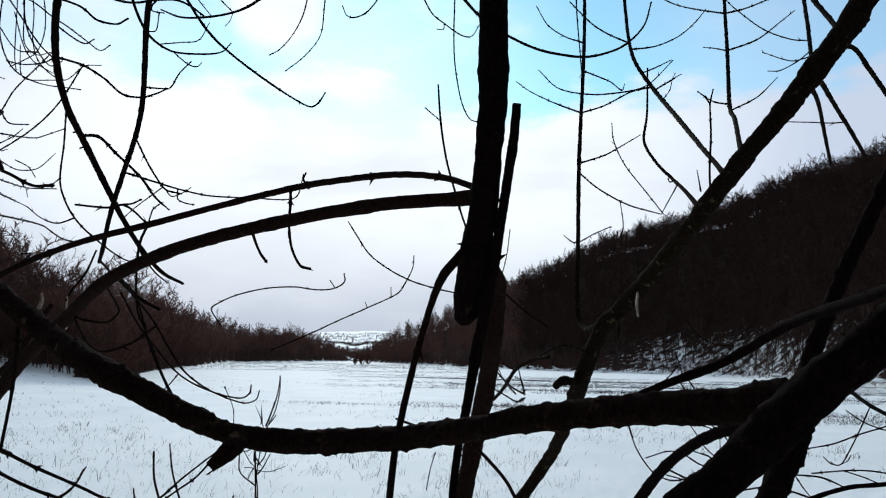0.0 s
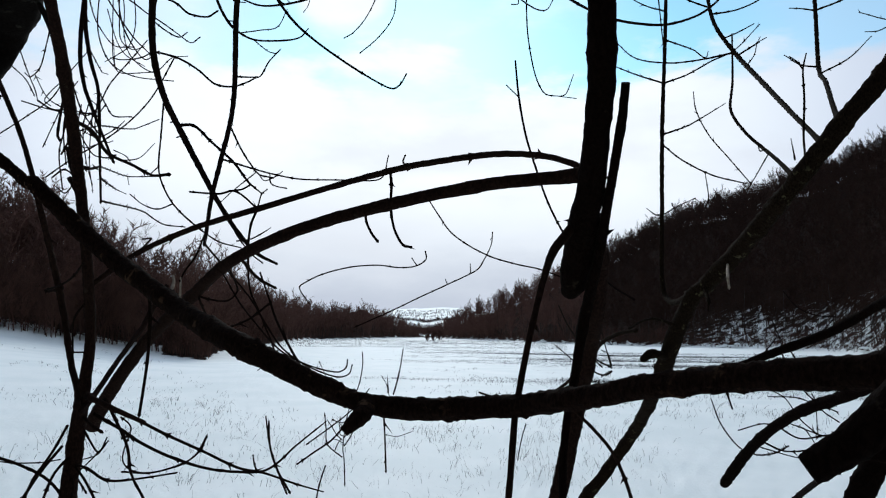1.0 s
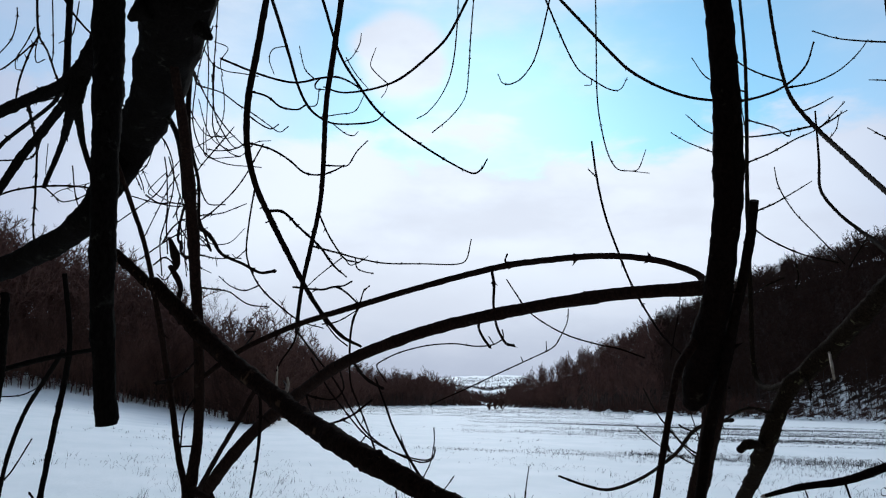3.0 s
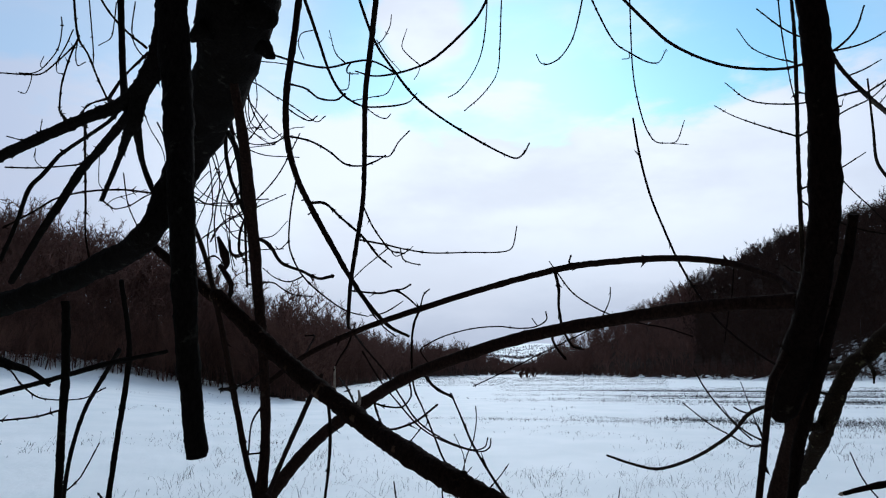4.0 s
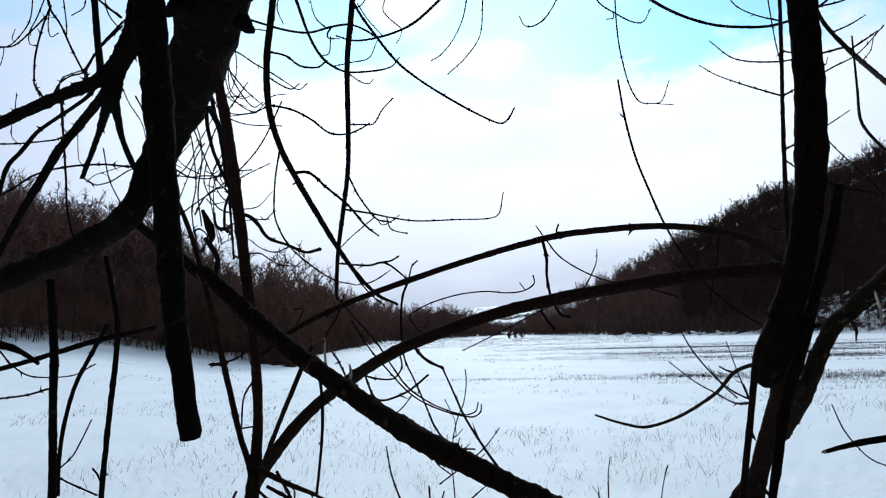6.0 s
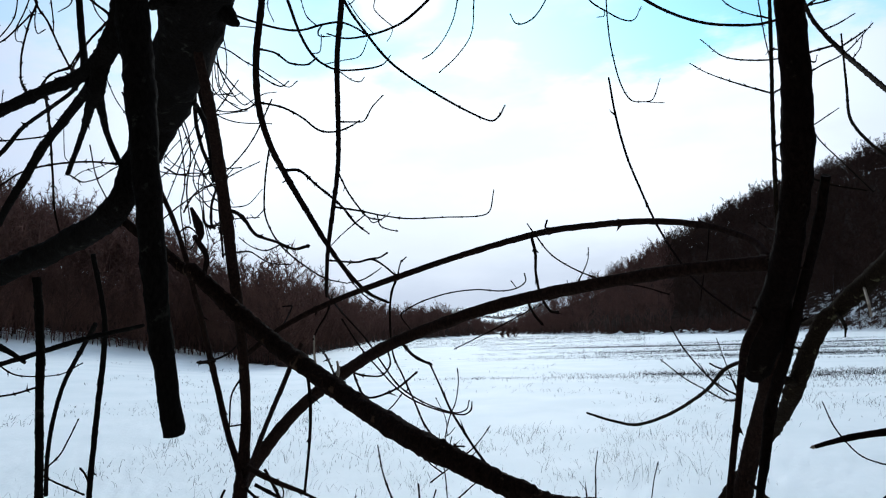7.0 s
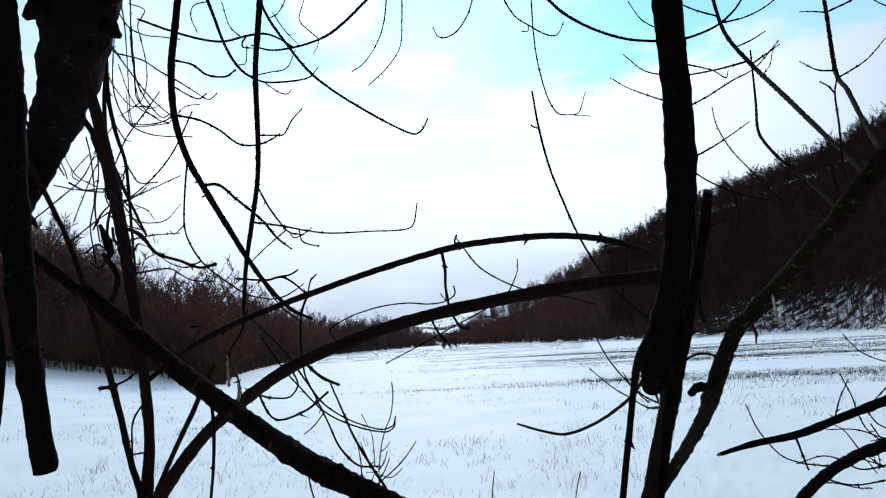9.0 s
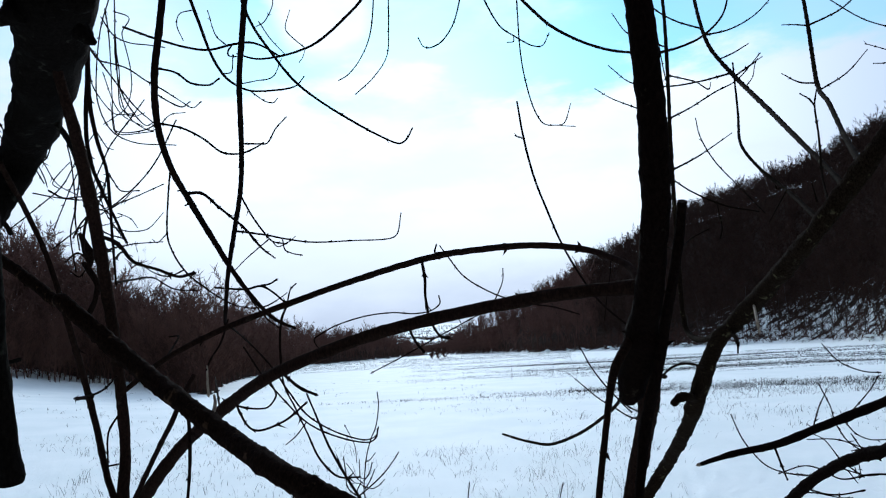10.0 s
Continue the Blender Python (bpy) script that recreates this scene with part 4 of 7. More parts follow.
grow('B', 'branch', 'U', '', '', [(0.052, 0.928, 2.508, 0.0070), (0.047, 0.972, 2.534, 0.0050), (0.022, 1.009, 2.555, 0.0048), (-0.009, 1.045, 2.572, 0.0050), (-0.075, 1.106, 2.591, 0.0054), (-0.161, 1.180, 2.601, 0.0058), (-0.264, 1.249, 2.602, 0.0062), (-0.418, 1.295, 2.574, 0.0061), (-0.556, 1.310, 2.538, 0.0063), (-0.677, 1.292, 2.497, 0.0058), (-0.799, 1.301, 2.446, 0.0054), (-0.902, 1.316, 2.381, 0.0050)])
grow('B', 'branch', 'Lo', '', '', [(0.036, 0.838, 2.494, 0.0099), (-0.010, 0.861, 2.495, 0.0084), (-0.075, 0.875, 2.492, 0.0084), (-0.174, 0.910, 2.482, 0.0085), (-0.262, 0.947, 2.470, 0.0087), (-0.333, 0.971, 2.456, 0.0090), (-0.403, 0.993, 2.437, 0.0089), (-0.511, 1.067, 2.405, 0.0096), (-0.639, 1.208, 2.354, 0.0109), (-0.789, 1.343, 2.272, 0.0121), (-0.926, 1.464, 2.164, 0.0144), (-1.018, 1.552, 2.078, 0.0164)])
grow('B', 'twig', 'Us1', 'U', '', [(-0.281, 1.256, 2.600, 0.0030), (-0.272, 1.220, 2.560, 0.0030), (-0.273, 1.223, 2.526, 0.0026), (-0.267, 1.227, 2.487, 0.0026), (-0.252, 1.230, 2.458, 0.0026), (-0.240, 1.250, 2.455, 0.0023)])
grow('B', 'twig', 'Us2', 'U', '', [(-0.249, 1.242, 2.603, 0.0023), (-0.252, 1.222, 2.609, 0.0019), (-0.249, 1.221, 2.618, 0.0016)])
grow('B', 'twig', 'Ls1', 'Lo', '', [(-0.262, 0.947, 2.470, 0.0025), (-0.269, 1.000, 2.459, 0.0021), (-0.261, 0.997, 2.444, 0.0021), (-0.253, 0.994, 2.434, 0.0021)])
grow('B', 'twig', 'Us3', 'U', '', [(-0.556, 1.310, 2.538, 0.0026), (-0.572, 1.320, 2.505, 0.0023), (-0.580, 1.334, 2.454, 0.0023), (-0.581, 1.354, 2.385, 0.0018), (-0.565, 1.369, 2.338, 0.0018), (-0.547, 1.388, 2.285, 0.0018), (-0.529, 1.408, 2.231, 0.0023), (-0.497, 1.424, 2.192, 0.0023), (-0.457, 1.433, 2.187, 0.0019)])
grow('B', 'twig', 'Us4', 'U', '', [(-0.556, 1.310, 2.538, 0.0018), (-0.547, 1.305, 2.566, 0.0014), (-0.537, 1.304, 2.575, 0.0014)])
grow('B', 'twig', 'Us5', 'U', '', [(-0.556, 1.310, 2.538, 0.0018), (-0.589, 1.319, 2.566, 0.0023), (-0.616, 1.329, 2.579, 0.0023), (-0.651, 1.343, 2.576, 0.0023), (-0.724, 1.370, 2.586, 0.0019)])
grow('B', 'twig', 'Us6', 'U', '', [(-0.617, 1.331, 2.580, 0.0018), (-0.598, 1.330, 2.582, 0.0018), (-0.584, 1.330, 2.589, 0.0018)])
grow('B', 'twig', 'Ls2', 'Lo', '', [(-0.482, 1.043, 2.414, 0.0026), (-0.482, 1.113, 2.391, 0.0026), (-0.471, 1.122, 2.381, 0.0026), (-0.455, 1.133, 2.372, 0.0023)])
grow('B', 'twig', 'Ls3', 'Lo', '', [(-0.605, 1.172, 2.369, 0.0019), (-0.605, 1.179, 2.351, 0.0020), (-0.612, 1.247, 2.313, 0.0021), (-0.603, 1.289, 2.303, 0.0022), (-0.556, 1.289, 2.320, 0.0022), (-0.518, 1.286, 2.348, 0.0021)])
grow('B', 'twig', 'Ls4', 'Lo', '', [(-0.601, 1.163, 2.358, 0.0020), (-0.583, 1.172, 2.352, 0.0020), (-0.555, 1.184, 2.351, 0.0017), (-0.541, 1.191, 2.370, 0.0017), (-0.511, 1.067, 2.405, 0.0013)])
grow('B', 'twig', 'Ls5', 'Lo', '', [(-0.657, 1.225, 2.345, 0.0020), (-0.766, 1.463, 2.378, 0.0025), (-0.909, 1.783, 2.397, 0.0019)])
grow('B', 'twig', 'Ss1', 'S1', '', [(0.047, 0.822, 2.488, 0.0020), (0.064, 0.806, 2.483, 0.0015)])
grow('B', 'twig', 'Uback', 'U', '', [(-0.799, 1.301, 2.446, 0.0020), (-0.827, 1.413, 2.493, 0.0020), (-0.852, 1.424, 2.494, 0.0016)])
grow('C', 'trunk', 'Bm', '', 'root', [(1.199, 1.531, 3.456, 0.0319), (1.083, 1.584, 3.286, 0.0307), (1.001, 1.607, 3.188, 0.0291), (0.953, 1.619, 3.102, 0.0283), (0.876, 1.648, 3.000, 0.0276), (0.814, 1.667, 2.913, 0.0234), (0.749, 1.696, 2.832, 0.0229), (0.704, 1.745, 2.764, 0.0234), (0.651, 1.839, 2.673, 0.0237), (0.622, 1.965, 2.607, 0.0255), (0.593, 2.115, 2.538, 0.0251), (0.545, 2.225, 2.464, 0.0252), (0.511, 2.288, 2.422, 0.0242), (0.479, 2.366, 2.320, 0.0272), (0.461, 2.446, 2.226, 0.0280), (0.458, 2.646, 2.106, 0.0238), (0.449, 3.053, 1.914, 0.0244), (0.353, 3.169, 1.736, 0.0238), (0.218, 3.248, 1.483, 0.0258)])
grow('C', 'branch', 'Bk', 'Bm', '', [(0.461, 2.446, 2.226, 0.0153), (0.410, 2.358, 2.243, 0.0132), (0.383, 2.347, 2.239, 0.0138), (0.362, 2.339, 2.225, 0.0105)])
grow('C', 'twig', 'Bl', 'Bm', '', [(0.482, 2.356, 2.332, 0.0048), (0.391, 2.236, 2.352, 0.0046), (0.340, 2.180, 2.346, 0.0040), (0.287, 2.103, 2.322, 0.0034)])
grow('C', 'twig', 'bk1', 'Bk', '', [(0.267, 2.367, 2.184, 0.0041), (0.269, 2.638, 2.158, 0.0031), (0.253, 2.992, 2.166, 0.0027), (0.228, 3.394, 2.183, 0.0030), (0.175, 3.919, 2.246, 0.0027)])
grow('C', 'twig', 'bk2', 'Bk', '', [(0.268, 2.365, 2.196, 0.0036), (0.232, 2.456, 2.217, 0.0032), (0.193, 2.581, 2.264, 0.0028), (0.154, 2.746, 2.340, 0.0030), (0.130, 2.897, 2.419, 0.0025)])
grow('C', 'twig', 'bk3', 'Bk', '', [(0.265, 2.364, 2.202, 0.0030), (0.260, 2.448, 2.257, 0.0020), (0.254, 2.621, 2.372, 0.0016)])
grow('C', 'twig', 'bk4', 'Bk', '', [(0.246, 2.446, 2.194, 0.0027), (0.221, 2.599, 2.231, 0.0022), (0.207, 2.756, 2.281, 0.0016)])
grow('C', 'branch', 'tF', 'Bm', '', [(0.325, 2.225, 2.317, 0.0062), (0.286, 2.348, 2.305, 0.0066), (0.248, 2.474, 2.273, 0.0070), (0.211, 2.676, 2.186, 0.0067), (0.116, 3.033, 2.065, 0.0066), (-0.003, 3.307, 1.988, 0.0072), (-0.109, 3.413, 1.994, 0.0064), (-0.220, 3.525, 2.017, 0.0054)])
grow('C', 'twig', 'tF2', 'tF', '', [(0.248, 2.474, 2.273, 0.0038), (0.226, 2.497, 2.281, 0.0033), (0.212, 2.512, 2.290, 0.0027)])
grow('C', 'branch', 'R1', 'Bm', '', [(0.704, 1.745, 2.764, 0.0086), (0.787, 2.018, 2.877, 0.0069), (0.860, 2.320, 3.018, 0.0079), (1.030, 3.072, 3.392, 0.0106), (1.140, 3.777, 3.803, 0.0117), (1.085, 3.944, 4.033, 0.0109), (1.103, 4.149, 4.276, 0.0100), (1.168, 4.485, 4.718, 0.0109), (1.120, 4.415, 5.167, 0.0109)])
grow('C', 'branch', 'R2', 'Bm', '', [(0.731, 1.711, 2.806, 0.0086), (0.979, 2.316, 3.048, 0.0079), (1.283, 3.072, 3.397, 0.0095), (1.511, 3.675, 3.691, 0.0114), (1.617, 3.933, 4.115, 0.0109), (1.686, 4.112, 4.529, 0.0100), (1.664, 4.047, 4.941, 0.0100)])
grow('C', 'branch', 'R3', 'Bm', '', [(0.663, 1.812, 2.695, 0.0075), (0.697, 2.038, 2.804, 0.0060), (0.717, 2.208, 2.884, 0.0057), (0.698, 2.313, 2.967, 0.0051), (0.695, 2.440, 3.080, 0.0053), (0.784, 2.702, 3.278, 0.0046), (0.824, 2.817, 3.512, 0.0031)])
grow('C', 'twig', 'R4', 'Bm', '', [(0.677, 1.787, 2.718, 0.0035), (0.735, 1.942, 2.844, 0.0033), (0.766, 2.004, 2.963, 0.0034), (0.775, 2.025, 3.065, 0.0029), (0.784, 2.022, 3.108, 0.0019)])
grow('C', 'twig', 'R4b', 'R4', '', [(0.775, 2.025, 3.065, 0.0024), (0.761, 2.024, 3.087, 0.0024), (0.741, 2.023, 3.102, 0.0019)])
grow('C', 'twig', 'R3b', 'R3', '', [(0.693, 2.114, 2.854, 0.0024), (0.675, 2.107, 2.848, 0.0024), (0.670, 2.102, 2.854, 0.0019)])
grow('C', 'twig', 'R5', 'Bm', '', [(0.676, 1.854, 2.757, 0.0026), (0.672, 1.851, 2.779, 0.0021), (0.665, 1.845, 2.811, 0.0012)])
grow('C', 'twig', 'R1a', 'R1', '', [(1.090, 4.061, 4.170, 0.0059), (1.234, 4.046, 4.187, 0.0048), (1.383, 4.079, 4.267, 0.0038), (1.498, 4.104, 4.373, 0.0038), (1.569, 4.121, 4.465, 0.0028)])
grow('C', 'twig', 'R1b', 'R1', '', [(1.098, 4.117, 4.236, 0.0059), (0.958, 4.092, 4.283, 0.0049), (0.858, 4.103, 4.359, 0.0049), (0.740, 4.114, 4.492, 0.0039)])
grow('C', 'twig', 'R1c', 'R1', '', [(1.140, 3.824, 3.840, 0.0064), (0.989, 3.916, 3.841, 0.0046), (0.843, 4.067, 3.884, 0.0048), (0.685, 4.251, 3.992, 0.0038), (0.583, 4.407, 4.174, 0.0029)])
grow('C', 'twig', 'R1d', 'R1', '', [(1.140, 3.777, 3.803, 0.0055), (1.246, 3.742, 3.863, 0.0044), (1.229, 3.740, 3.855, 0.0034), (1.272, 3.726, 3.877, 0.0025)])
grow('C', 'twig', 'R1e', 'R1', '', [(1.108, 3.902, 3.954, 0.0045), (1.155, 3.796, 3.943, 0.0045), (1.233, 3.790, 3.983, 0.0026)])
grow('C', 'twig', 'R1f', 'R1', '', [(1.113, 3.554, 3.661, 0.0033), (1.128, 3.480, 3.686, 0.0023), (1.131, 3.441, 3.731, 0.0023), (1.140, 3.421, 3.753, 0.0015)])
grow('C', 'twig', 'R2a', 'R2', '', [(1.617, 3.933, 4.115, 0.0057), (1.797, 3.938, 4.191, 0.0047), (1.933, 3.936, 4.299, 0.0037), (2.019, 3.935, 4.371, 0.0027)])
grow('C', 'twig', 'R2b', 'R2', '', [(1.617, 3.933, 4.115, 0.0047), (1.544, 3.931, 4.127, 0.0037), (1.482, 3.930, 4.132, 0.0027)])
grow('C', 'twig', 'R2c', 'R2', '', [(1.464, 3.552, 3.610, 0.0051), (1.624, 3.592, 3.703, 0.0042), (1.726, 3.577, 3.805, 0.0024)])
grow('C', 'twig', 'R2d', 'R2', '', [(1.511, 3.675, 3.691, 0.0052), (1.407, 3.634, 3.690, 0.0043), (1.328, 3.626, 3.738, 0.0024)])
grow('C', 'twig', 'R2e', 'R2', '', [(1.676, 4.086, 4.426, 0.0060), (1.532, 4.097, 4.451, 0.0049), (1.398, 4.105, 4.483, 0.0039), (1.279, 4.109, 4.538, 0.0039)])
grow('C', 'twig', 'R2f', 'R2', '', [(1.676, 4.086, 4.426, 0.0060), (1.810, 4.097, 4.469, 0.0049), (1.992, 4.109, 4.553, 0.0039)])
grow('C', 'branch', 'R6', 'Bm', '', [(0.885, 1.644, 3.012, 0.0071), (1.013, 1.893, 3.162, 0.0059), (1.077, 2.021, 3.310, 0.0064), (1.181, 2.237, 3.559, 0.0063), (1.254, 2.392, 3.866, 0.0068)])
grow('C', 'branch', 'R7', 'Bm', '', [(0.867, 1.650, 2.988, 0.0072), (1.013, 1.874, 3.023, 0.0058), (1.119, 2.043, 2.983, 0.0056), (1.202, 2.172, 2.934, 0.0051)])
grow('C', 'branch', 'R8', 'Bm', '', [(0.885, 1.644, 3.012, 0.0071), (1.064, 1.877, 3.008, 0.0058), (1.203, 2.043, 2.985, 0.0063), (1.308, 2.168, 2.963, 0.0059)])
grow('C', 'branch', 'R9', 'Bm', '', [(0.925, 1.629, 3.064, 0.0083), (1.009, 1.687, 3.093, 0.0059), (1.084, 1.747, 3.060, 0.0061), (1.175, 1.833, 3.034, 0.0064), (1.293, 1.925, 2.965, 0.0066)])
grow('C', 'branch', 'R10', 'Bm', '', [(0.944, 1.622, 3.090, 0.0083), (1.025, 1.803, 3.222, 0.0070), (1.057, 1.944, 3.359, 0.0076), (1.066, 2.080, 3.527, 0.0074)])
grow('C', 'twig', 'R8a', 'R8', '', [(1.138, 1.967, 2.998, 0.0023), (1.108, 1.988, 3.002, 0.0018), (1.077, 2.022, 3.015, 0.0019), (1.028, 2.075, 3.034, 0.0014)])
grow('C', 'twig', 'R6a', 'R6', '', [(1.053, 1.972, 3.247, 0.0023), (1.020, 2.013, 3.269, 0.0019), (0.977, 2.098, 3.342, 0.0020), (0.936, 2.204, 3.466, 0.0021), (0.925, 2.243, 3.516, 0.0016)])
grow('C', 'twig', 'R6b', 'R6', '', [(1.013, 1.893, 3.162, 0.0023), (0.992, 1.966, 3.180, 0.0018), (0.965, 2.081, 3.257, 0.0014)])
grow('C', 'twig', 'R6c', 'R6', '', [(1.033, 1.932, 3.197, 0.0023), (0.999, 1.947, 3.169, 0.0018), (0.981, 2.013, 3.170, 0.0019), (0.965, 2.051, 3.184, 0.0014)])
grow('C', 'twig', 'R3c', 'R3', '', [(0.694, 2.089, 2.838, 0.0024), (0.674, 2.197, 2.766, 0.0014)])
grow('C', 'splinter', 'Bsp', 'Bm', '', [(0.582, 2.146, 2.519, 0.0038), (0.532, 1.976, 2.462, 0.0045), (0.534, 1.976, 2.437, 0.0031)])
grow('C', 'twig', 'Bsp2', 'Bm', '', [(0.535, 2.243, 2.453, 0.0069), (0.520, 2.131, 2.406, 0.0049), (0.519, 2.135, 2.381, 0.0023)])
grow('C', 'branch', 'vT', 'Bm', '', [(0.545, 2.225, 2.464, 0.0099), (0.511, 2.347, 2.428, 0.0102), (0.523, 2.610, 2.422, 0.0104), (0.522, 2.747, 2.452, 0.0100), (0.514, 2.760, 2.521, 0.0091), (0.510, 2.714, 2.757, 0.0082), (0.501, 2.633, 3.050, 0.0080), (0.510, 2.627, 3.248, 0.0072), (0.517, 2.603, 3.466, 0.0072), (0.512, 2.552, 3.673, 0.0062), (0.490, 2.493, 3.987, 0.0052)])
grow('C', 'twig', 'vT1', 'vT', '', [(0.510, 2.627, 3.248, 0.0040), (0.443, 2.873, 3.379, 0.0032), (0.360, 2.987, 3.470, 0.0025), (0.311, 3.109, 3.563, 0.0024)])
grow('C', 'twig', 'vT2', 'vT', '', [(0.510, 2.627, 3.248, 0.0040), (0.628, 2.748, 3.325, 0.0032), (0.715, 2.731, 3.370, 0.0032), (0.802, 2.716, 3.409, 0.0025), (0.887, 2.691, 3.495, 0.0018)])
grow('C', 'twig', 'vT3', 'vT', '', [(0.501, 2.633, 3.050, 0.0040), (0.634, 2.788, 3.130, 0.0033), (0.701, 2.782, 3.168, 0.0026), (0.773, 2.775, 3.212, 0.0018)])
grow('C', 'twig', 'vT4', 'vT', '', [(0.501, 2.640, 3.017, 0.0033), (0.614, 2.809, 2.995, 0.0033), (0.729, 2.818, 2.936, 0.0033), (0.855, 2.824, 2.903, 0.0026)])
grow('C', 'twig', 'vT5', 'vT', '', [(0.510, 2.714, 2.757, 0.0033), (0.516, 2.881, 2.790, 0.0026), (0.486, 2.877, 2.812, 0.0019)])
grow('C', 'twig', 'vT8', 'vT', '', [(0.517, 2.592, 3.516, 0.0033), (0.465, 2.714, 3.599, 0.0026), (0.395, 2.707, 3.643, 0.0026), (0.348, 2.695, 3.716, 0.0018)])
grow('C', 'twig', 'vT9', 'vT', '', [(0.516, 2.611, 3.412, 0.0033), (0.651, 2.742, 3.423, 0.0026), (0.697, 2.747, 3.390, 0.0026), (0.708, 2.744, 3.413, 0.0018)])
grow('C', 'twig', 'vT10', 'vT', '', [(0.514, 2.712, 4.134, 0.0034), (0.521, 2.766, 3.787, 0.0034), (0.538, 2.777, 3.545, 0.0026), (0.514, 2.618, 3.357, 0.0026)])
grow('C', 'twig', 'vT11', 'vT', '', [(0.858, 2.758, 2.884, 0.0025), (0.822, 2.906, 3.023, 0.0027), (0.783, 3.058, 3.170, 0.0028), (0.774, 3.211, 3.325, 0.0030), (0.801, 3.358, 3.462, 0.0022)])
grow('C', 'twig', 'vT12', 'vT', '', [(0.704, 2.838, 2.805, 0.0026), (0.715, 2.831, 2.851, 0.0026), (0.702, 2.817, 2.940, 0.0018)])
grow('C', 'twig', 'vT13', 'vT', '', [(0.510, 2.714, 2.757, 0.0026), (0.603, 2.876, 2.821, 0.0026), (0.672, 2.871, 2.853, 0.0019)])
grow('D', 'trunk', 'P', '', '', [(-0.604, 0.646, 3.101, 0.0491), (-0.638, 0.718, 3.013, 0.0510), (-0.672, 0.767, 2.957, 0.0526), (-0.698, 0.798, 2.925, 0.0534), (-0.725, 0.835, 2.909, 0.0503), (-0.758, 0.880, 2.894, 0.0456), (-0.812, 0.947, 2.877, 0.0420), (-0.875, 1.015, 2.858, 0.0385), (-0.949, 1.093, 2.836, 0.0365), (-0.991, 1.118, 2.795, 0.0334), (-0.995, 1.090, 2.739, 0.0277), (-1.008, 1.063, 2.674, 0.0229), (-1.113, 1.134, 2.647, 0.0238), (-1.340, 1.249, 2.614, 0.0241), (-1.598, 1.364, 2.584, 0.0266), (-2.013, 1.528, 2.556, 0.0314), (-2.458, 1.669, 2.438, 0.0370), (-2.753, 1.797, 2.147, 0.0428)])
grow('D', 'branch', 'Q', '', 'cut', [(-0.731, 0.667, 3.054, 0.0192), (-0.717, 0.668, 2.896, 0.0193), (-0.702, 0.669, 2.767, 0.0183), (-0.681, 0.658, 2.633, 0.0158), (-0.671, 0.659, 2.531, 0.0144), (-0.667, 0.673, 2.426, 0.0132), (-0.664, 0.698, 2.315, 0.0119)])
grow('D', 'branch', 'Ph', '', '', [(-0.813, 0.798, 3.140, 0.0149), (-0.832, 0.821, 2.990, 0.0142), (-0.866, 0.854, 2.908, 0.0161), (-0.919, 0.888, 2.871, 0.0159), (-0.986, 0.921, 2.862, 0.0111), (-1.115, 0.981, 2.867, 0.0101), (-1.392, 1.102, 2.861, 0.0110), (-1.677, 1.207, 2.835, 0.0133)])
grow('D', 'branch', 'Pk', 'Ph', '', [(-0.919, 0.888, 2.871, 0.0143), (-0.939, 0.906, 2.831, 0.0120), (-0.960, 0.929, 2.816, 0.0081)])
grow('D', 'branch', 'Pv', 'Ph', '', [(-0.965, 0.911, 2.863, 0.0069), (-1.004, 0.948, 2.953, 0.0059), (-1.033, 0.969, 3.073, 0.0061), (-1.059, 0.987, 3.220, 0.0063)])
grow('D', 'branch', 'Pd1', 'Ph', '', [(-0.945, 0.905, 2.841, 0.0112), (-0.999, 0.946, 2.835, 0.0083), (-1.105, 1.028, 2.824, 0.0081), (-1.198, 1.092, 2.805, 0.0086), (-1.278, 1.139, 2.760, 0.0084), (-1.366, 1.187, 2.708, 0.0077), (-1.519, 1.281, 2.621, 0.0071)])
grow('D', 'branch', 'Pd2', 'Ph', 'cut', [(-0.958, 0.925, 2.839, 0.0106), (-1.107, 1.088, 2.827, 0.0056), (-1.224, 1.193, 2.776, 0.0050)])
grow('D', 'branch', 'Pd3', 'Ph', '', [(-0.939, 0.906, 2.831, 0.0088), (-0.999, 1.013, 2.792, 0.0052), (-1.009, 1.059, 2.756, 0.0053), (-1.001, 1.131, 2.682, 0.0046)])
grow('D', 'branch', 'Pd4', 'Ph', '', [(-0.919, 0.888, 2.871, 0.0080), (-0.966, 0.942, 2.835, 0.0066), (-0.976, 0.970, 2.809, 0.0037)])
grow('D', 'twig', 'Pt1', 'P', '', [(-1.623, 1.838, 3.463, 0.0045), (-1.702, 1.827, 3.531, 0.0039), (-1.770, 1.814, 3.612, 0.0040), (-1.845, 1.792, 3.751, 0.0040)])
grow('D', 'twig', 'Pt2', 'Ph', '', [(-1.011, 0.933, 2.863, 0.0034), (-1.735, 1.829, 3.304, 0.0034), (-1.689, 1.833, 3.377, 0.0034), (-1.624, 1.841, 3.445, 0.0034)])
grow('D', 'twig', 'Pt3', 'Ph', '', [(-1.115, 0.981, 2.867, 0.0021), (-1.821, 1.832, 3.286, 0.0021), (-1.752, 1.838, 3.305, 0.0028)])
grow('D', 'twig', 'Pt4', 'Ph', '', [(-1.741, 1.825, 3.284, 0.0034), (-1.792, 1.830, 3.369, 0.0034), (-1.845, 1.837, 3.465, 0.0034), (-1.902, 1.852, 3.539, 0.0041), (-1.958, 1.882, 3.693, 0.0042), (-1.959, 1.852, 3.885, 0.0042)])
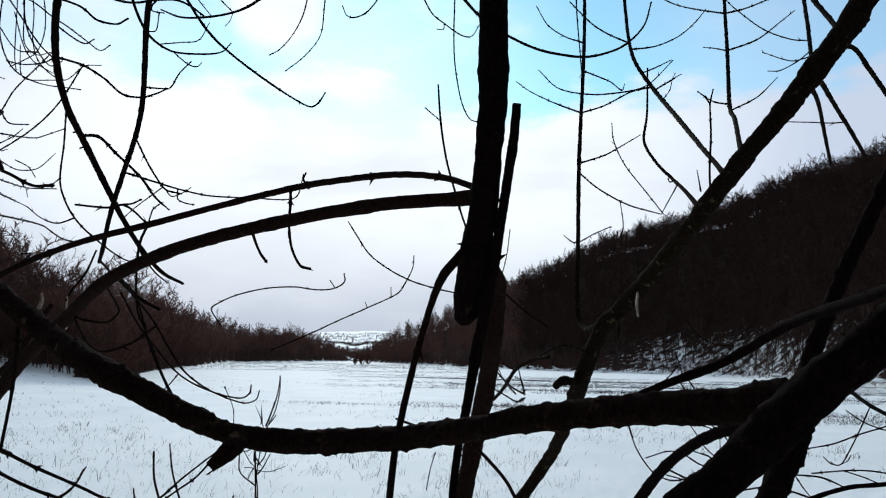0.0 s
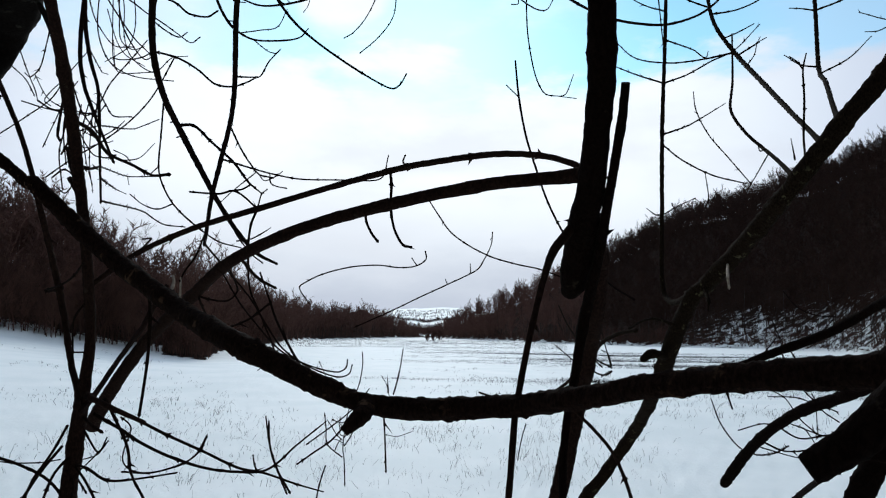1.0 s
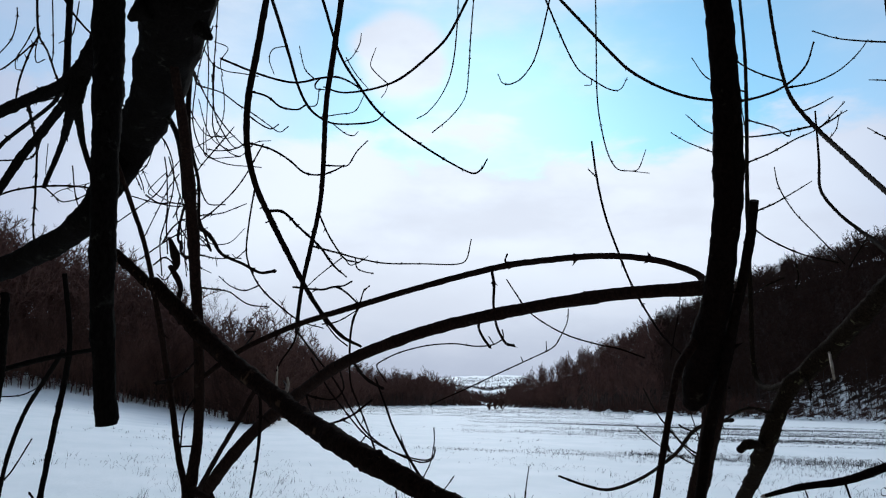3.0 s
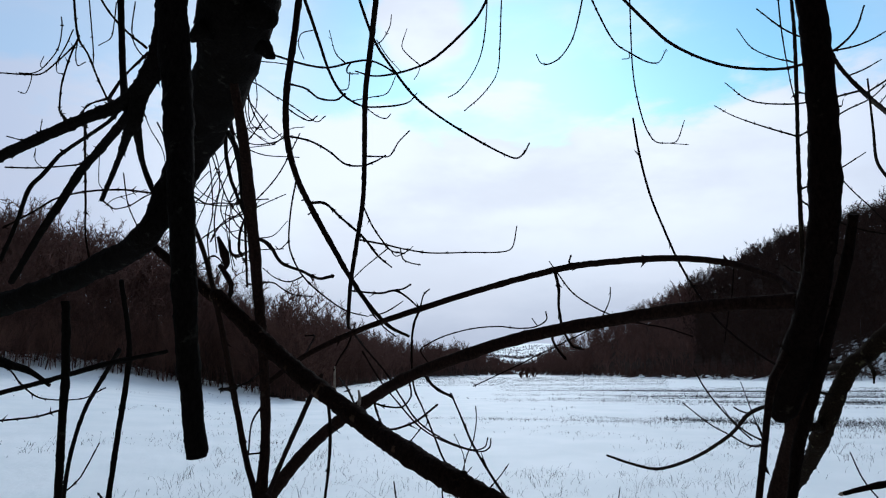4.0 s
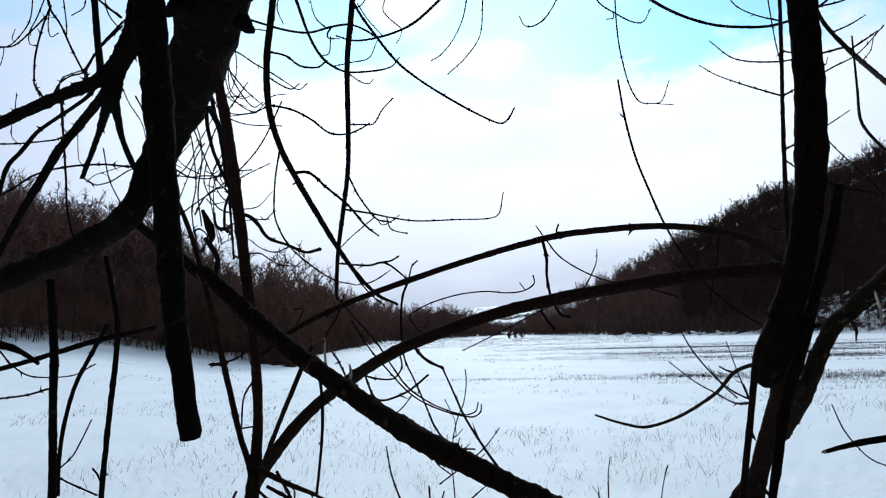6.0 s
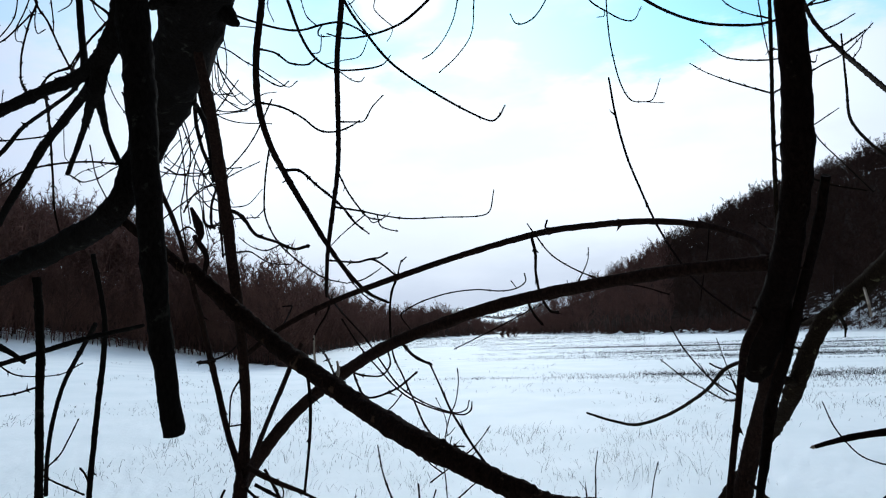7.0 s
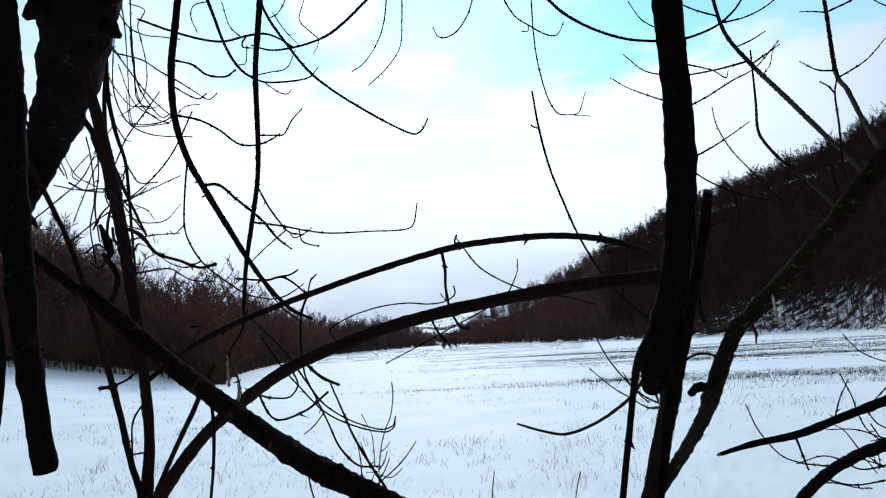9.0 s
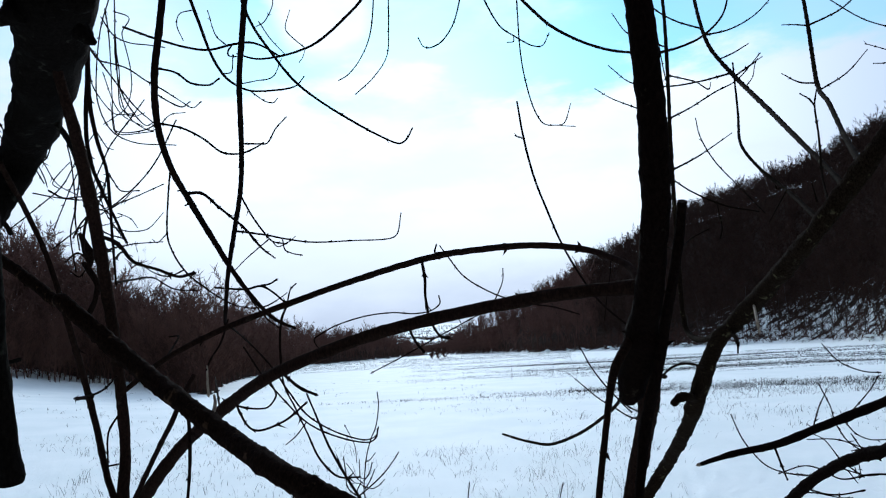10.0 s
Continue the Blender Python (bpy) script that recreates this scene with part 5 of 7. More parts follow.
grow('D', 'twig', 'Pt5', 'Ph', '', [(-1.142, 0.993, 2.867, 0.0022), (-1.968, 1.870, 3.295, 0.0034), (-1.966, 1.868, 3.383, 0.0034), (-1.940, 1.865, 3.479, 0.0034), (-1.912, 1.864, 3.546, 0.0035)])
grow('D', 'twig', 'Pt6', 'Pt5', '', [(-1.923, 1.865, 3.522, 0.0029), (-2.019, 1.907, 3.497, 0.0030), (-2.126, 1.950, 3.475, 0.0030), (-2.209, 1.974, 3.488, 0.0030), (-2.399, 2.026, 3.537, 0.0025)])
grow('D', 'twig', 'Pt7', 'Pt5', '', [(-1.965, 1.897, 3.598, 0.0023), (-1.997, 1.905, 3.544, 0.0023), (-2.035, 1.913, 3.491, 0.0023), (-2.035, 1.918, 3.456, 0.0016), (-1.958, 1.867, 3.420, 0.0016)])
grow('D', 'twig', 'Pt8', 'Pt4', '', [(-1.902, 1.852, 3.539, 0.0022), (-1.925, 1.873, 3.491, 0.0022), (-1.919, 1.879, 3.452, 0.0022), (-1.890, 1.878, 3.459, 0.0016)])
grow('D', 'twig', 'Pt9', 'Pt4', '', [(-1.898, 1.880, 3.705, 0.0023), (-1.860, 1.862, 3.568, 0.0022), (-1.833, 1.848, 3.469, 0.0022), (-1.818, 1.833, 3.418, 0.0016)])
grow('D', 'twig', 'Pt10', 'Pt4', '', [(-1.730, 1.812, 3.625, 0.0021), (-1.742, 1.823, 3.554, 0.0021), (-1.756, 1.830, 3.510, 0.0021), (-1.800, 1.833, 3.491, 0.0016)])
grow('D', 'twig', 'Pt11', 'P', '', [(-1.517, 1.630, 3.502, 0.0020), (-1.531, 1.642, 3.421, 0.0020), (-1.521, 1.650, 3.371, 0.0020), (-1.478, 1.659, 3.317, 0.0020)])
grow('D', 'twig', 'Pt12', 'Pd1', '', [(-2.046, 1.767, 2.869, 0.0033), (-1.937, 1.761, 2.911, 0.0032), (-1.841, 1.755, 2.951, 0.0032), (-1.729, 1.753, 2.965, 0.0032), (-1.611, 1.754, 2.963, 0.0031), (-1.534, 1.756, 2.951, 0.0031), (-1.468, 1.758, 2.941, 0.0025)])
grow('D', 'twig', 'Pt13', 'Pd1', '', [(-1.992, 1.699, 3.045, 0.0026), (-1.858, 1.689, 3.031, 0.0025), (-1.708, 1.676, 3.027, 0.0025), (-1.078, 1.008, 2.827, 0.0025)])
grow('D', 'twig', 'Pt14', 'Ph', '', [(-1.091, 0.970, 2.867, 0.0030), (-1.691, 1.682, 3.053, 0.0036), (-1.720, 1.734, 2.929, 0.0037), (-1.734, 1.762, 2.830, 0.0031), (-1.727, 1.788, 2.737, 0.0032)])
grow('D', 'branch', 'Pt15', 'Ph', '', [(-0.975, 0.916, 2.863, 0.0048), (-1.066, 1.001, 2.869, 0.0039), (-1.343, 1.200, 2.887, 0.0046), (-1.425, 1.244, 2.860, 0.0053), (-1.480, 1.265, 2.833, 0.0054), (-1.539, 1.302, 2.770, 0.0050), (-1.624, 1.351, 2.687, 0.0052)])
grow('D', 'twig', 'Pt16', 'Pd2', '', [(-1.224, 1.193, 2.776, 0.0017), (-1.430, 1.500, 2.836, 0.0017), (-1.394, 1.508, 2.845, 0.0017), (-1.351, 1.516, 2.871, 0.0017), (-1.316, 1.524, 2.882, 0.0012)])
grow('D', 'twig', 'Pt17', 'Pd3', '', [(-1.396, 1.477, 2.925, 0.0017), (-1.417, 1.531, 2.856, 0.0017), (-1.416, 1.575, 2.803, 0.0018), (-1.413, 1.627, 2.741, 0.0018)])
grow('D', 'twig', 'Pt18', 'Pd1', '', [(-2.176, 1.874, 3.218, 0.0023), (-2.109, 1.877, 3.199, 0.0022), (-2.053, 1.878, 3.194, 0.0022), (-2.032, 1.868, 3.262, 0.0016)])
grow('D', 'twig', 'Pt19', 'P', '', [(-1.184, 1.306, 2.985, 0.0020), (-1.173, 1.336, 2.939, 0.0016), (-1.173, 1.360, 2.898, 0.0016)])
grow('D', 'branch', 'V1', '', 'root', [(-1.546, 1.487, 2.597, 0.0099), (-1.543, 1.497, 2.481, 0.0105), (-1.533, 1.493, 2.395, 0.0104), (-1.527, 1.487, 2.283, 0.0097), (-1.538, 1.505, 2.171, 0.0097), (-1.550, 1.522, 2.057, 0.0097), (-1.581, 1.567, 1.826, 0.0104)])
grow('D', 'branch', 'V2', '', 'root', [(-1.442, 1.559, 2.657, 0.0063), (-1.454, 1.625, 2.495, 0.0071), (-1.481, 1.661, 2.388, 0.0079), (-1.515, 1.685, 2.234, 0.0079), (-1.541, 1.705, 2.109, 0.0079), (-1.564, 1.724, 1.983, 0.0080), (-1.599, 1.758, 1.762, 0.0080)])
grow('D', 'branch', 'V3', '', '', [(-1.819, 2.069, 2.492, 0.0081), (-1.904, 2.121, 2.420, 0.0083), (-2.021, 2.173, 2.287, 0.0076), (-2.071, 2.183, 2.147, 0.0076), (-2.095, 2.192, 2.018, 0.0076), (-2.103, 2.201, 1.899, 0.0076)])
grow('D', 'branch', 'V8', '', '', [(-2.050, 1.690, 2.322, 0.0070), (-1.889, 1.645, 2.356, 0.0074), (-1.663, 1.599, 2.398, 0.0071), (-1.487, 1.575, 2.436, 0.0076), (-1.286, 1.549, 2.467, 0.0048)])
grow('D', 'twig', 'V9', '', '', [(-2.014, 1.698, 2.269, 0.0030), (-1.890, 1.652, 2.281, 0.0030), (-1.690, 1.576, 2.299, 0.0028), (-1.576, 1.530, 2.319, 0.0031)])
grow('D', 'branch', 'V10', '', 'cut', [(-1.915, 1.586, 2.476, 0.0135), (-1.805, 1.592, 2.439, 0.0120), (-1.733, 1.595, 2.418, 0.0078), (-1.673, 1.601, 2.381, 0.0051)])
grow('D', 'twig', 'V11', '', '', [(-1.980, 1.671, 2.445, 0.0020), (-1.892, 1.683, 2.426, 0.0025), (-1.852, 1.696, 2.380, 0.0025), (-1.794, 1.709, 2.343, 0.0025), (-1.671, 1.721, 2.341, 0.0019), (-1.597, 1.724, 2.371, 0.0019)])
grow('D', 'twig', 'V12', 'V1', '', [(-1.544, 1.514, 2.108, 0.0026), (-1.505, 1.530, 2.146, 0.0021), (-1.486, 1.536, 2.180, 0.0021), (-1.462, 1.544, 2.235, 0.0017)])
grow('D', 'twig', 'V13', 'V1', '', [(-1.544, 1.514, 2.108, 0.0026), (-1.518, 1.541, 2.082, 0.0026), (-1.467, 1.573, 2.048, 0.0026)])
grow('D', 'twig', 'V14', 'V2', '', [(-1.555, 1.716, 2.038, 0.0029), (-1.551, 1.690, 2.074, 0.0029), (-1.561, 1.688, 2.086, 0.0029)])
grow('E', 'stem', 'V4', '', 'root', [(-0.740, 0.831, 2.928, 0.0057), (-0.737, 0.870, 2.845, 0.0073), (-0.758, 0.941, 2.786, 0.0085), (-0.798, 1.043, 2.715, 0.0105), (-0.820, 1.110, 2.635, 0.0105), (-0.843, 1.184, 2.526, 0.0101), (-0.852, 1.231, 2.405, 0.0098), (-0.877, 1.295, 2.279, 0.0097), (-0.879, 1.290, 2.189, 0.0115), (-0.892, 1.301, 2.120, 0.0145), (-0.921, 1.328, 1.937, 0.0166)])
grow('E', 'branch', 'V5', '', '', [(-0.953, 1.035, 2.783, 0.0052), (-0.961, 1.081, 2.749, 0.0049), (-0.981, 1.146, 2.717, 0.0046), (-0.962, 1.179, 2.636, 0.0047), (-0.957, 1.239, 2.509, 0.0058), (-0.976, 1.315, 2.417, 0.0066), (-0.970, 1.350, 2.319, 0.0067), (-0.933, 1.327, 2.228, 0.0065), (-0.905, 1.312, 2.174, 0.0069), (-0.870, 1.255, 2.152, 0.0066)])
grow('E', 'branch', 'V6', '', '', [(-0.900, 1.640, 2.408, 0.0054), (-0.916, 1.608, 2.353, 0.0059), (-0.932, 1.595, 2.306, 0.0065), (-0.909, 1.453, 2.229, 0.0054), (-0.891, 1.353, 2.172, 0.0055), (-0.862, 1.257, 2.141, 0.0056)])
grow('E', 'twig', 'V7', 'Lo', '', [(-0.697, 1.157, 2.394, 0.0024), (-0.683, 1.152, 2.344, 0.0031), (-0.678, 1.148, 2.295, 0.0034), (-0.685, 1.158, 2.234, 0.0027), (-0.699, 1.170, 2.153, 0.0027)])
grow('E', 'twig', 'V5a', 'V5', '', [(-0.977, 1.328, 2.393, 0.0032), (-0.968, 1.333, 2.380, 0.0033), (-1.015, 1.361, 2.376, 0.0029)])
grow('E', 'twig', 'V5b', 'V5', '', [(-1.025, 1.361, 2.377, 0.0025), (-0.949, 1.297, 2.384, 0.0023), (-0.889, 1.244, 2.397, 0.0022), (-0.839, 1.194, 2.417, 0.0018)])
grow('E', 'twig', 'V4a', 'V4', '', [(-0.815, 1.093, 2.657, 0.0042), (-0.810, 1.126, 2.656, 0.0040), (-0.809, 1.158, 2.647, 0.0036), (-0.807, 1.198, 2.625, 0.0033), (-0.787, 1.248, 2.615, 0.0031), (-0.770, 1.294, 2.605, 0.0032), (-0.755, 1.325, 2.613, 0.0036)])
grow('E', 'twig', 'V4b', 'V4', '', [(-0.850, 1.120, 2.628, 0.0028), (-0.859, 1.123, 2.640, 0.0025), (-0.863, 1.132, 2.679, 0.0025), (-0.802, 1.053, 2.706, 0.0021)])
grow('E', 'twig', 'V4c', 'V4', '', [(-0.861, 1.256, 2.357, 0.0021), (-0.885, 1.251, 2.316, 0.0018), (-0.925, 1.317, 2.252, 0.0019), (-0.942, 1.344, 2.225, 0.0019)])
grow('E', 'twig', 'V4d', 'V4', '', [(-0.895, 1.259, 2.253, 0.0018), (-0.879, 1.298, 2.253, 0.0018)])
grow('E', 'branch', 'V15', 'V4', '', [(-0.881, 1.291, 2.173, 0.0074), (-0.798, 1.234, 2.158, 0.0055), (-0.747, 1.280, 2.123, 0.0042)])
grow('E', 'twig', 'V16', 'V4', '', [(-0.843, 1.274, 2.160, 0.0036), (-0.764, 1.290, 2.125, 0.0033), (-0.707, 1.302, 2.096, 0.0033), (-0.643, 1.315, 2.067, 0.0029), (-0.580, 1.328, 2.037, 0.0029), (-0.526, 1.336, 2.026, 0.0026), (-0.474, 1.362, 2.003, 0.0022), (-0.426, 1.383, 1.986, 0.0014)])
grow('E', 'twig', 'V17', 'V4', '', [(-0.849, 1.277, 2.138, 0.0040), (-0.806, 1.294, 2.110, 0.0037), (-0.767, 1.311, 2.080, 0.0033), (-0.708, 1.333, 2.049, 0.0033), (-0.636, 1.355, 2.026, 0.0030), (-0.552, 1.378, 2.021, 0.0030), (-0.520, 1.384, 2.037, 0.0026), (-0.486, 1.392, 2.070, 0.0022), (-0.430, 1.404, 2.117, 0.0014)])
grow('E', 'twig', 'V18', 'V4', '', [(-0.547, 1.403, 2.117, 0.0018), (-0.545, 1.411, 2.066, 0.0023), (-0.531, 1.418, 2.020, 0.0023), (-0.506, 1.425, 1.975, 0.0023)])
grow('E', 'twig', 'V19', 'V4', '', [(-0.826, 1.273, 2.168, 0.0036), (-0.809, 1.289, 2.124, 0.0033), (-0.793, 1.306, 2.074, 0.0033), (-0.791, 1.325, 2.018, 0.0029), (-0.769, 1.346, 1.961, 0.0030)])
grow('G', 'branch', 'vA', '', '', [(-1.192, 2.147, 4.205, 0.0130), (-1.237, 2.164, 3.821, 0.0122), (-1.269, 2.183, 3.595, 0.0121), (-1.302, 2.212, 3.438, 0.0122), (-1.342, 2.307, 3.295, 0.0118), (-1.332, 2.385, 3.154, 0.0113), (-1.312, 2.507, 3.042, 0.0117), (-1.212, 2.499, 2.875, 0.0107), (-1.134, 2.481, 2.757, 0.0089), (-1.053, 2.460, 2.654, 0.0080), (-0.975, 2.450, 2.579, 0.0064), (-0.897, 2.438, 2.541, 0.0048)])
grow('G', 'branch', 'vB', '', '', [(-0.870, 2.004, 4.044, 0.0106), (-0.907, 2.060, 3.714, 0.0099), (-0.947, 2.112, 3.501, 0.0101), (-0.992, 2.196, 3.374, 0.0097), (-1.026, 2.293, 3.161, 0.0092), (-1.002, 2.216, 3.004, 0.0081), (-0.979, 2.102, 2.843, 0.0077), (-0.969, 2.024, 2.702, 0.0067), (-0.955, 1.968, 2.587, 0.0059), (-0.932, 1.907, 2.541, 0.0045)])
grow('G', 'twig', 'vA1', 'vA', '', [(-1.298, 2.205, 3.457, 0.0045), (-1.271, 2.303, 3.476, 0.0039), (-1.220, 2.317, 3.437, 0.0039), (-1.156, 2.326, 3.427, 0.0033), (-1.123, 2.328, 3.446, 0.0033)])
grow('G', 'twig', 'vA2', 'vA', '', [(-1.319, 2.243, 3.383, 0.0027), (-1.304, 2.326, 3.376, 0.0027), (-1.263, 2.336, 3.358, 0.0027), (-1.237, 2.339, 3.374, 0.0022)])
grow('G', 'twig', 'vA3', 'vA', '', [(-1.342, 2.307, 3.295, 0.0039), (-1.256, 2.321, 3.273, 0.0039), (-1.175, 2.316, 3.225, 0.0038), (-1.108, 2.313, 3.170, 0.0038), (-1.040, 2.306, 3.156, 0.0032), (-0.982, 2.296, 3.167, 0.0031), (-0.948, 2.289, 3.181, 0.0026)])
grow('G', 'twig', 'vA4', 'vA', '', [(-1.342, 2.307, 3.295, 0.0027), (-1.405, 2.342, 3.287, 0.0027), (-1.490, 2.371, 3.292, 0.0022), (-1.548, 2.388, 3.308, 0.0022)])
grow('G', 'twig', 'vA5', 'vA', '', [(-1.323, 2.485, 3.073, 0.0060), (-1.245, 2.458, 3.062, 0.0059), (-1.173, 2.451, 2.999, 0.0052), (-1.079, 2.441, 2.917, 0.0051), (-1.015, 2.434, 2.840, 0.0045), (-0.965, 2.429, 2.799, 0.0027)])
grow('G', 'twig', 'vA6', 'vA', '', [(-1.332, 2.385, 3.154, 0.0034), (-1.503, 2.704, 3.104, 0.0038), (-1.526, 2.743, 2.976, 0.0038), (-1.515, 2.766, 2.904, 0.0038), (-1.476, 2.792, 2.826, 0.0038), (-1.408, 2.819, 2.756, 0.0038), (-1.304, 2.851, 2.680, 0.0031), (-1.202, 2.856, 2.651, 0.0024)])
grow('G', 'twig', 'vA7', 'vA', '', [(-1.517, 2.724, 2.972, 0.0024), (-1.561, 2.729, 2.939, 0.0024), (-1.579, 2.727, 2.952, 0.0017)])
grow('G', 'twig', 'vA8', 'vA', '', [(-1.457, 2.748, 2.820, 0.0031), (-1.523, 2.751, 2.799, 0.0031), (-1.588, 2.748, 2.819, 0.0024), (-1.639, 2.742, 2.858, 0.0024)])
grow('G', 'twig', 'vA9', 'vA', '', [(-1.094, 2.470, 2.703, 0.0027), (-1.044, 2.428, 2.640, 0.0027), (-0.982, 2.404, 2.574, 0.0027), (-0.935, 2.388, 2.541, 0.0026)])
grow('G', 'twig', 'vA10', 'vA', '', [(-1.326, 2.469, 3.087, 0.0035), (-1.360, 2.504, 3.092, 0.0029)])
grow('G', 'twig', 'vA11', 'vA', '', [(-1.312, 2.507, 3.042, 0.0035), (-1.333, 2.512, 3.036, 0.0029)])
grow('G', 'twig', 'vB1', 'vB', '', [(-0.999, 2.204, 2.984, 0.0031), (-0.996, 2.296, 2.932, 0.0031), (-0.960, 2.295, 2.878, 0.0031), (-0.919, 2.280, 2.833, 0.0031), (-0.869, 2.265, 2.818, 0.0025)])
grow('G', 'twig', 'vB2', 'vB', '', [(-0.979, 2.102, 2.843, 0.0038), (-0.957, 2.338, 2.865, 0.0037), (-0.885, 2.341, 2.846, 0.0031), (-0.792, 2.344, 2.829, 0.0031), (-0.649, 2.345, 2.825, 0.0025), (-0.540, 2.346, 2.822, 0.0025), (-0.500, 2.344, 2.837, 0.0025), (-0.482, 2.333, 2.904, 0.0020)])
grow('G', 'twig', 'vB3', 'vB2', '', [(-0.905, 2.346, 2.852, 0.0025), (-0.866, 2.252, 2.796, 0.0025), (-0.830, 2.217, 2.776, 0.0024), (-0.786, 2.176, 2.762, 0.0019)])
grow('G', 'twig', 'vB4', 'vB', '', [(-1.025, 2.289, 3.186, 0.0032), (-0.949, 2.258, 3.170, 0.0026), (-0.903, 2.212, 3.157, 0.0025), (-0.858, 2.164, 3.187, 0.0024), (-0.810, 2.123, 3.207, 0.0019)])
grow('G', 'twig', 'vB5', 'vB1', '', [(-0.930, 2.284, 2.842, 0.0026), (-1.031, 2.331, 2.786, 0.0020), (-1.083, 2.355, 2.750, 0.0020)])
grow('G', 'twig', 'vB6', 'vB1', '', [(-0.919, 2.280, 2.833, 0.0020), (-0.906, 2.305, 2.816, 0.0020), (-0.863, 2.303, 2.833, 0.0020), (-0.846, 2.301, 2.846, 0.0014)])
grow('G', 'twig', 'vB7', 'vB', '', [(-0.935, 1.915, 2.547, 0.0032), (-1.041, 2.383, 2.494, 0.0031), (-0.967, 2.382, 2.412, 0.0031), (-0.906, 2.382, 2.321, 0.0031), (-0.851, 2.401, 2.241, 0.0031), (-0.764, 2.418, 2.181, 0.0025), (-0.666, 2.430, 2.146, 0.0025), (-0.622, 2.429, 2.156, 0.0025), (-0.610, 2.425, 2.185, 0.0020)])
grow('G', 'twig', 'vB8', 'vB', '', [(-1.027, 2.376, 2.615, 0.0026), (-0.973, 2.375, 2.623, 0.0026), (-0.918, 2.371, 2.651, 0.0020), (-0.903, 2.370, 2.661, 0.0015)])
grow('G', 'branch', 'tA', '', '', [(-1.352, 2.655, 4.457, 0.0077), (-1.212, 2.631, 4.099, 0.0066), (-1.101, 2.597, 3.798, 0.0056), (-0.989, 2.545, 3.615, 0.0053), (-0.902, 2.523, 3.495, 0.0052), (-0.800, 2.499, 3.397, 0.0043), (-0.661, 2.480, 3.291, 0.0043), (-0.554, 2.464, 3.219, 0.0034), (-0.495, 2.455, 3.189, 0.0034), (-0.465, 2.451, 3.203, 0.0034), (-0.444, 2.444, 3.235, 0.0026)])
grow('G', 'branch', 'bA', '', '', [(-0.595, 3.498, 4.781, 0.0083), (-0.799, 3.522, 4.366, 0.0072), (-0.928, 3.521, 4.227, 0.0073), (-1.057, 3.518, 4.122, 0.0073), (-1.151, 3.509, 4.074, 0.0061), (-1.276, 3.494, 4.041, 0.0062), (-1.413, 3.512, 4.048, 0.0052), (-1.522, 3.521, 4.092, 0.0041)])
grow('G', 'branch', 'bB', '', '', [(-2.180, 3.524, 4.318, 0.0066), (-2.015, 3.556, 4.249, 0.0066), (-1.851, 3.586, 4.193, 0.0066), (-1.707, 3.577, 4.157, 0.0065), (-1.563, 3.561, 4.167, 0.0064), (-1.458, 3.551, 4.163, 0.0064), (-1.365, 3.520, 4.112, 0.0052), (-1.275, 3.490, 4.039, 0.0051)])
grow('G', 'branch', 'vC', '', '', [(-2.233, 3.975, 5.324, 0.0116), (-2.030, 3.980, 4.776, 0.0113), (-1.953, 3.985, 4.554, 0.0099), (-1.878, 3.989, 4.336, 0.0085), (-1.802, 3.991, 4.192, 0.0084), (-1.715, 3.981, 4.108, 0.0071), (-1.606, 3.966, 4.053, 0.0057), (-1.412, 3.931, 4.030, 0.0057), (-1.316, 3.910, 4.037, 0.0044), (-1.263, 3.889, 4.077, 0.0031)])
grow('G', 'twig', 'vC1', 'vC', '', [(-1.802, 3.991, 4.192, 0.0036), (-1.744, 3.990, 4.200, 0.0036), (-1.727, 3.975, 4.293, 0.0036)])
grow('G', 'twig', 'vC2', 'vC', '', [(-1.715, 3.981, 4.108, 0.0036), (-1.581, 3.950, 4.107, 0.0035), (-1.466, 3.936, 4.118, 0.0035), (-1.402, 3.908, 4.209, 0.0025)])
grow('G', 'twig', 'vC3', 'vC', '', [(-1.624, 3.969, 4.058, 0.0035), (-1.538, 3.983, 3.990, 0.0035), (-1.484, 3.985, 3.974, 0.0035), (-1.457, 3.982, 3.996, 0.0025)])
grow('G', 'twig', 'vC4', 'vC', '', [(-1.977, 3.983, 4.623, 0.0036), (-2.080, 4.004, 4.619, 0.0037), (-2.105, 4.015, 4.549, 0.0037), (-2.072, 4.030, 4.454, 0.0027)])
grow('G', 'twig', 'bA1', 'bA', '', [(-1.138, 3.510, 4.079, 0.0031), (-1.215, 3.512, 4.156, 0.0031), (-1.244, 3.505, 4.205, 0.0031), (-1.213, 3.491, 4.293, 0.0022)])
grow('G', 'twig', 'bA2', 'bA', '', [(-1.138, 3.510, 4.079, 0.0022), (-1.158, 3.530, 4.042, 0.0022), (-1.179, 3.534, 4.016, 0.0022)])
grow('G', 'twig', 'bA3', 'bA', '', [(-1.407, 3.501, 4.225, 0.0031), (-1.356, 3.497, 4.249, 0.0031), (-1.309, 3.486, 4.321, 0.0031), (-1.298, 3.477, 4.381, 0.0022)])
grow('G', 'twig', 'bA4', 'bA', '', [(-1.389, 3.497, 4.253, 0.0031), (-1.324, 3.494, 4.145, 0.0031), (-1.243, 3.495, 4.046, 0.0022)])
grow('G', 'twig', 'bB1', 'bB', '', [(-1.597, 3.565, 4.165, 0.0041), (-1.651, 3.541, 4.224, 0.0032), (-1.684, 3.520, 4.354, 0.0023)])
grow('G', 'twig', 'bB2', 'bB', '', [(-1.563, 3.561, 4.167, 0.0050), (-1.571, 3.518, 4.110, 0.0050), (-1.566, 3.522, 4.084, 0.0041), (-1.510, 3.524, 4.075, 0.0031)])
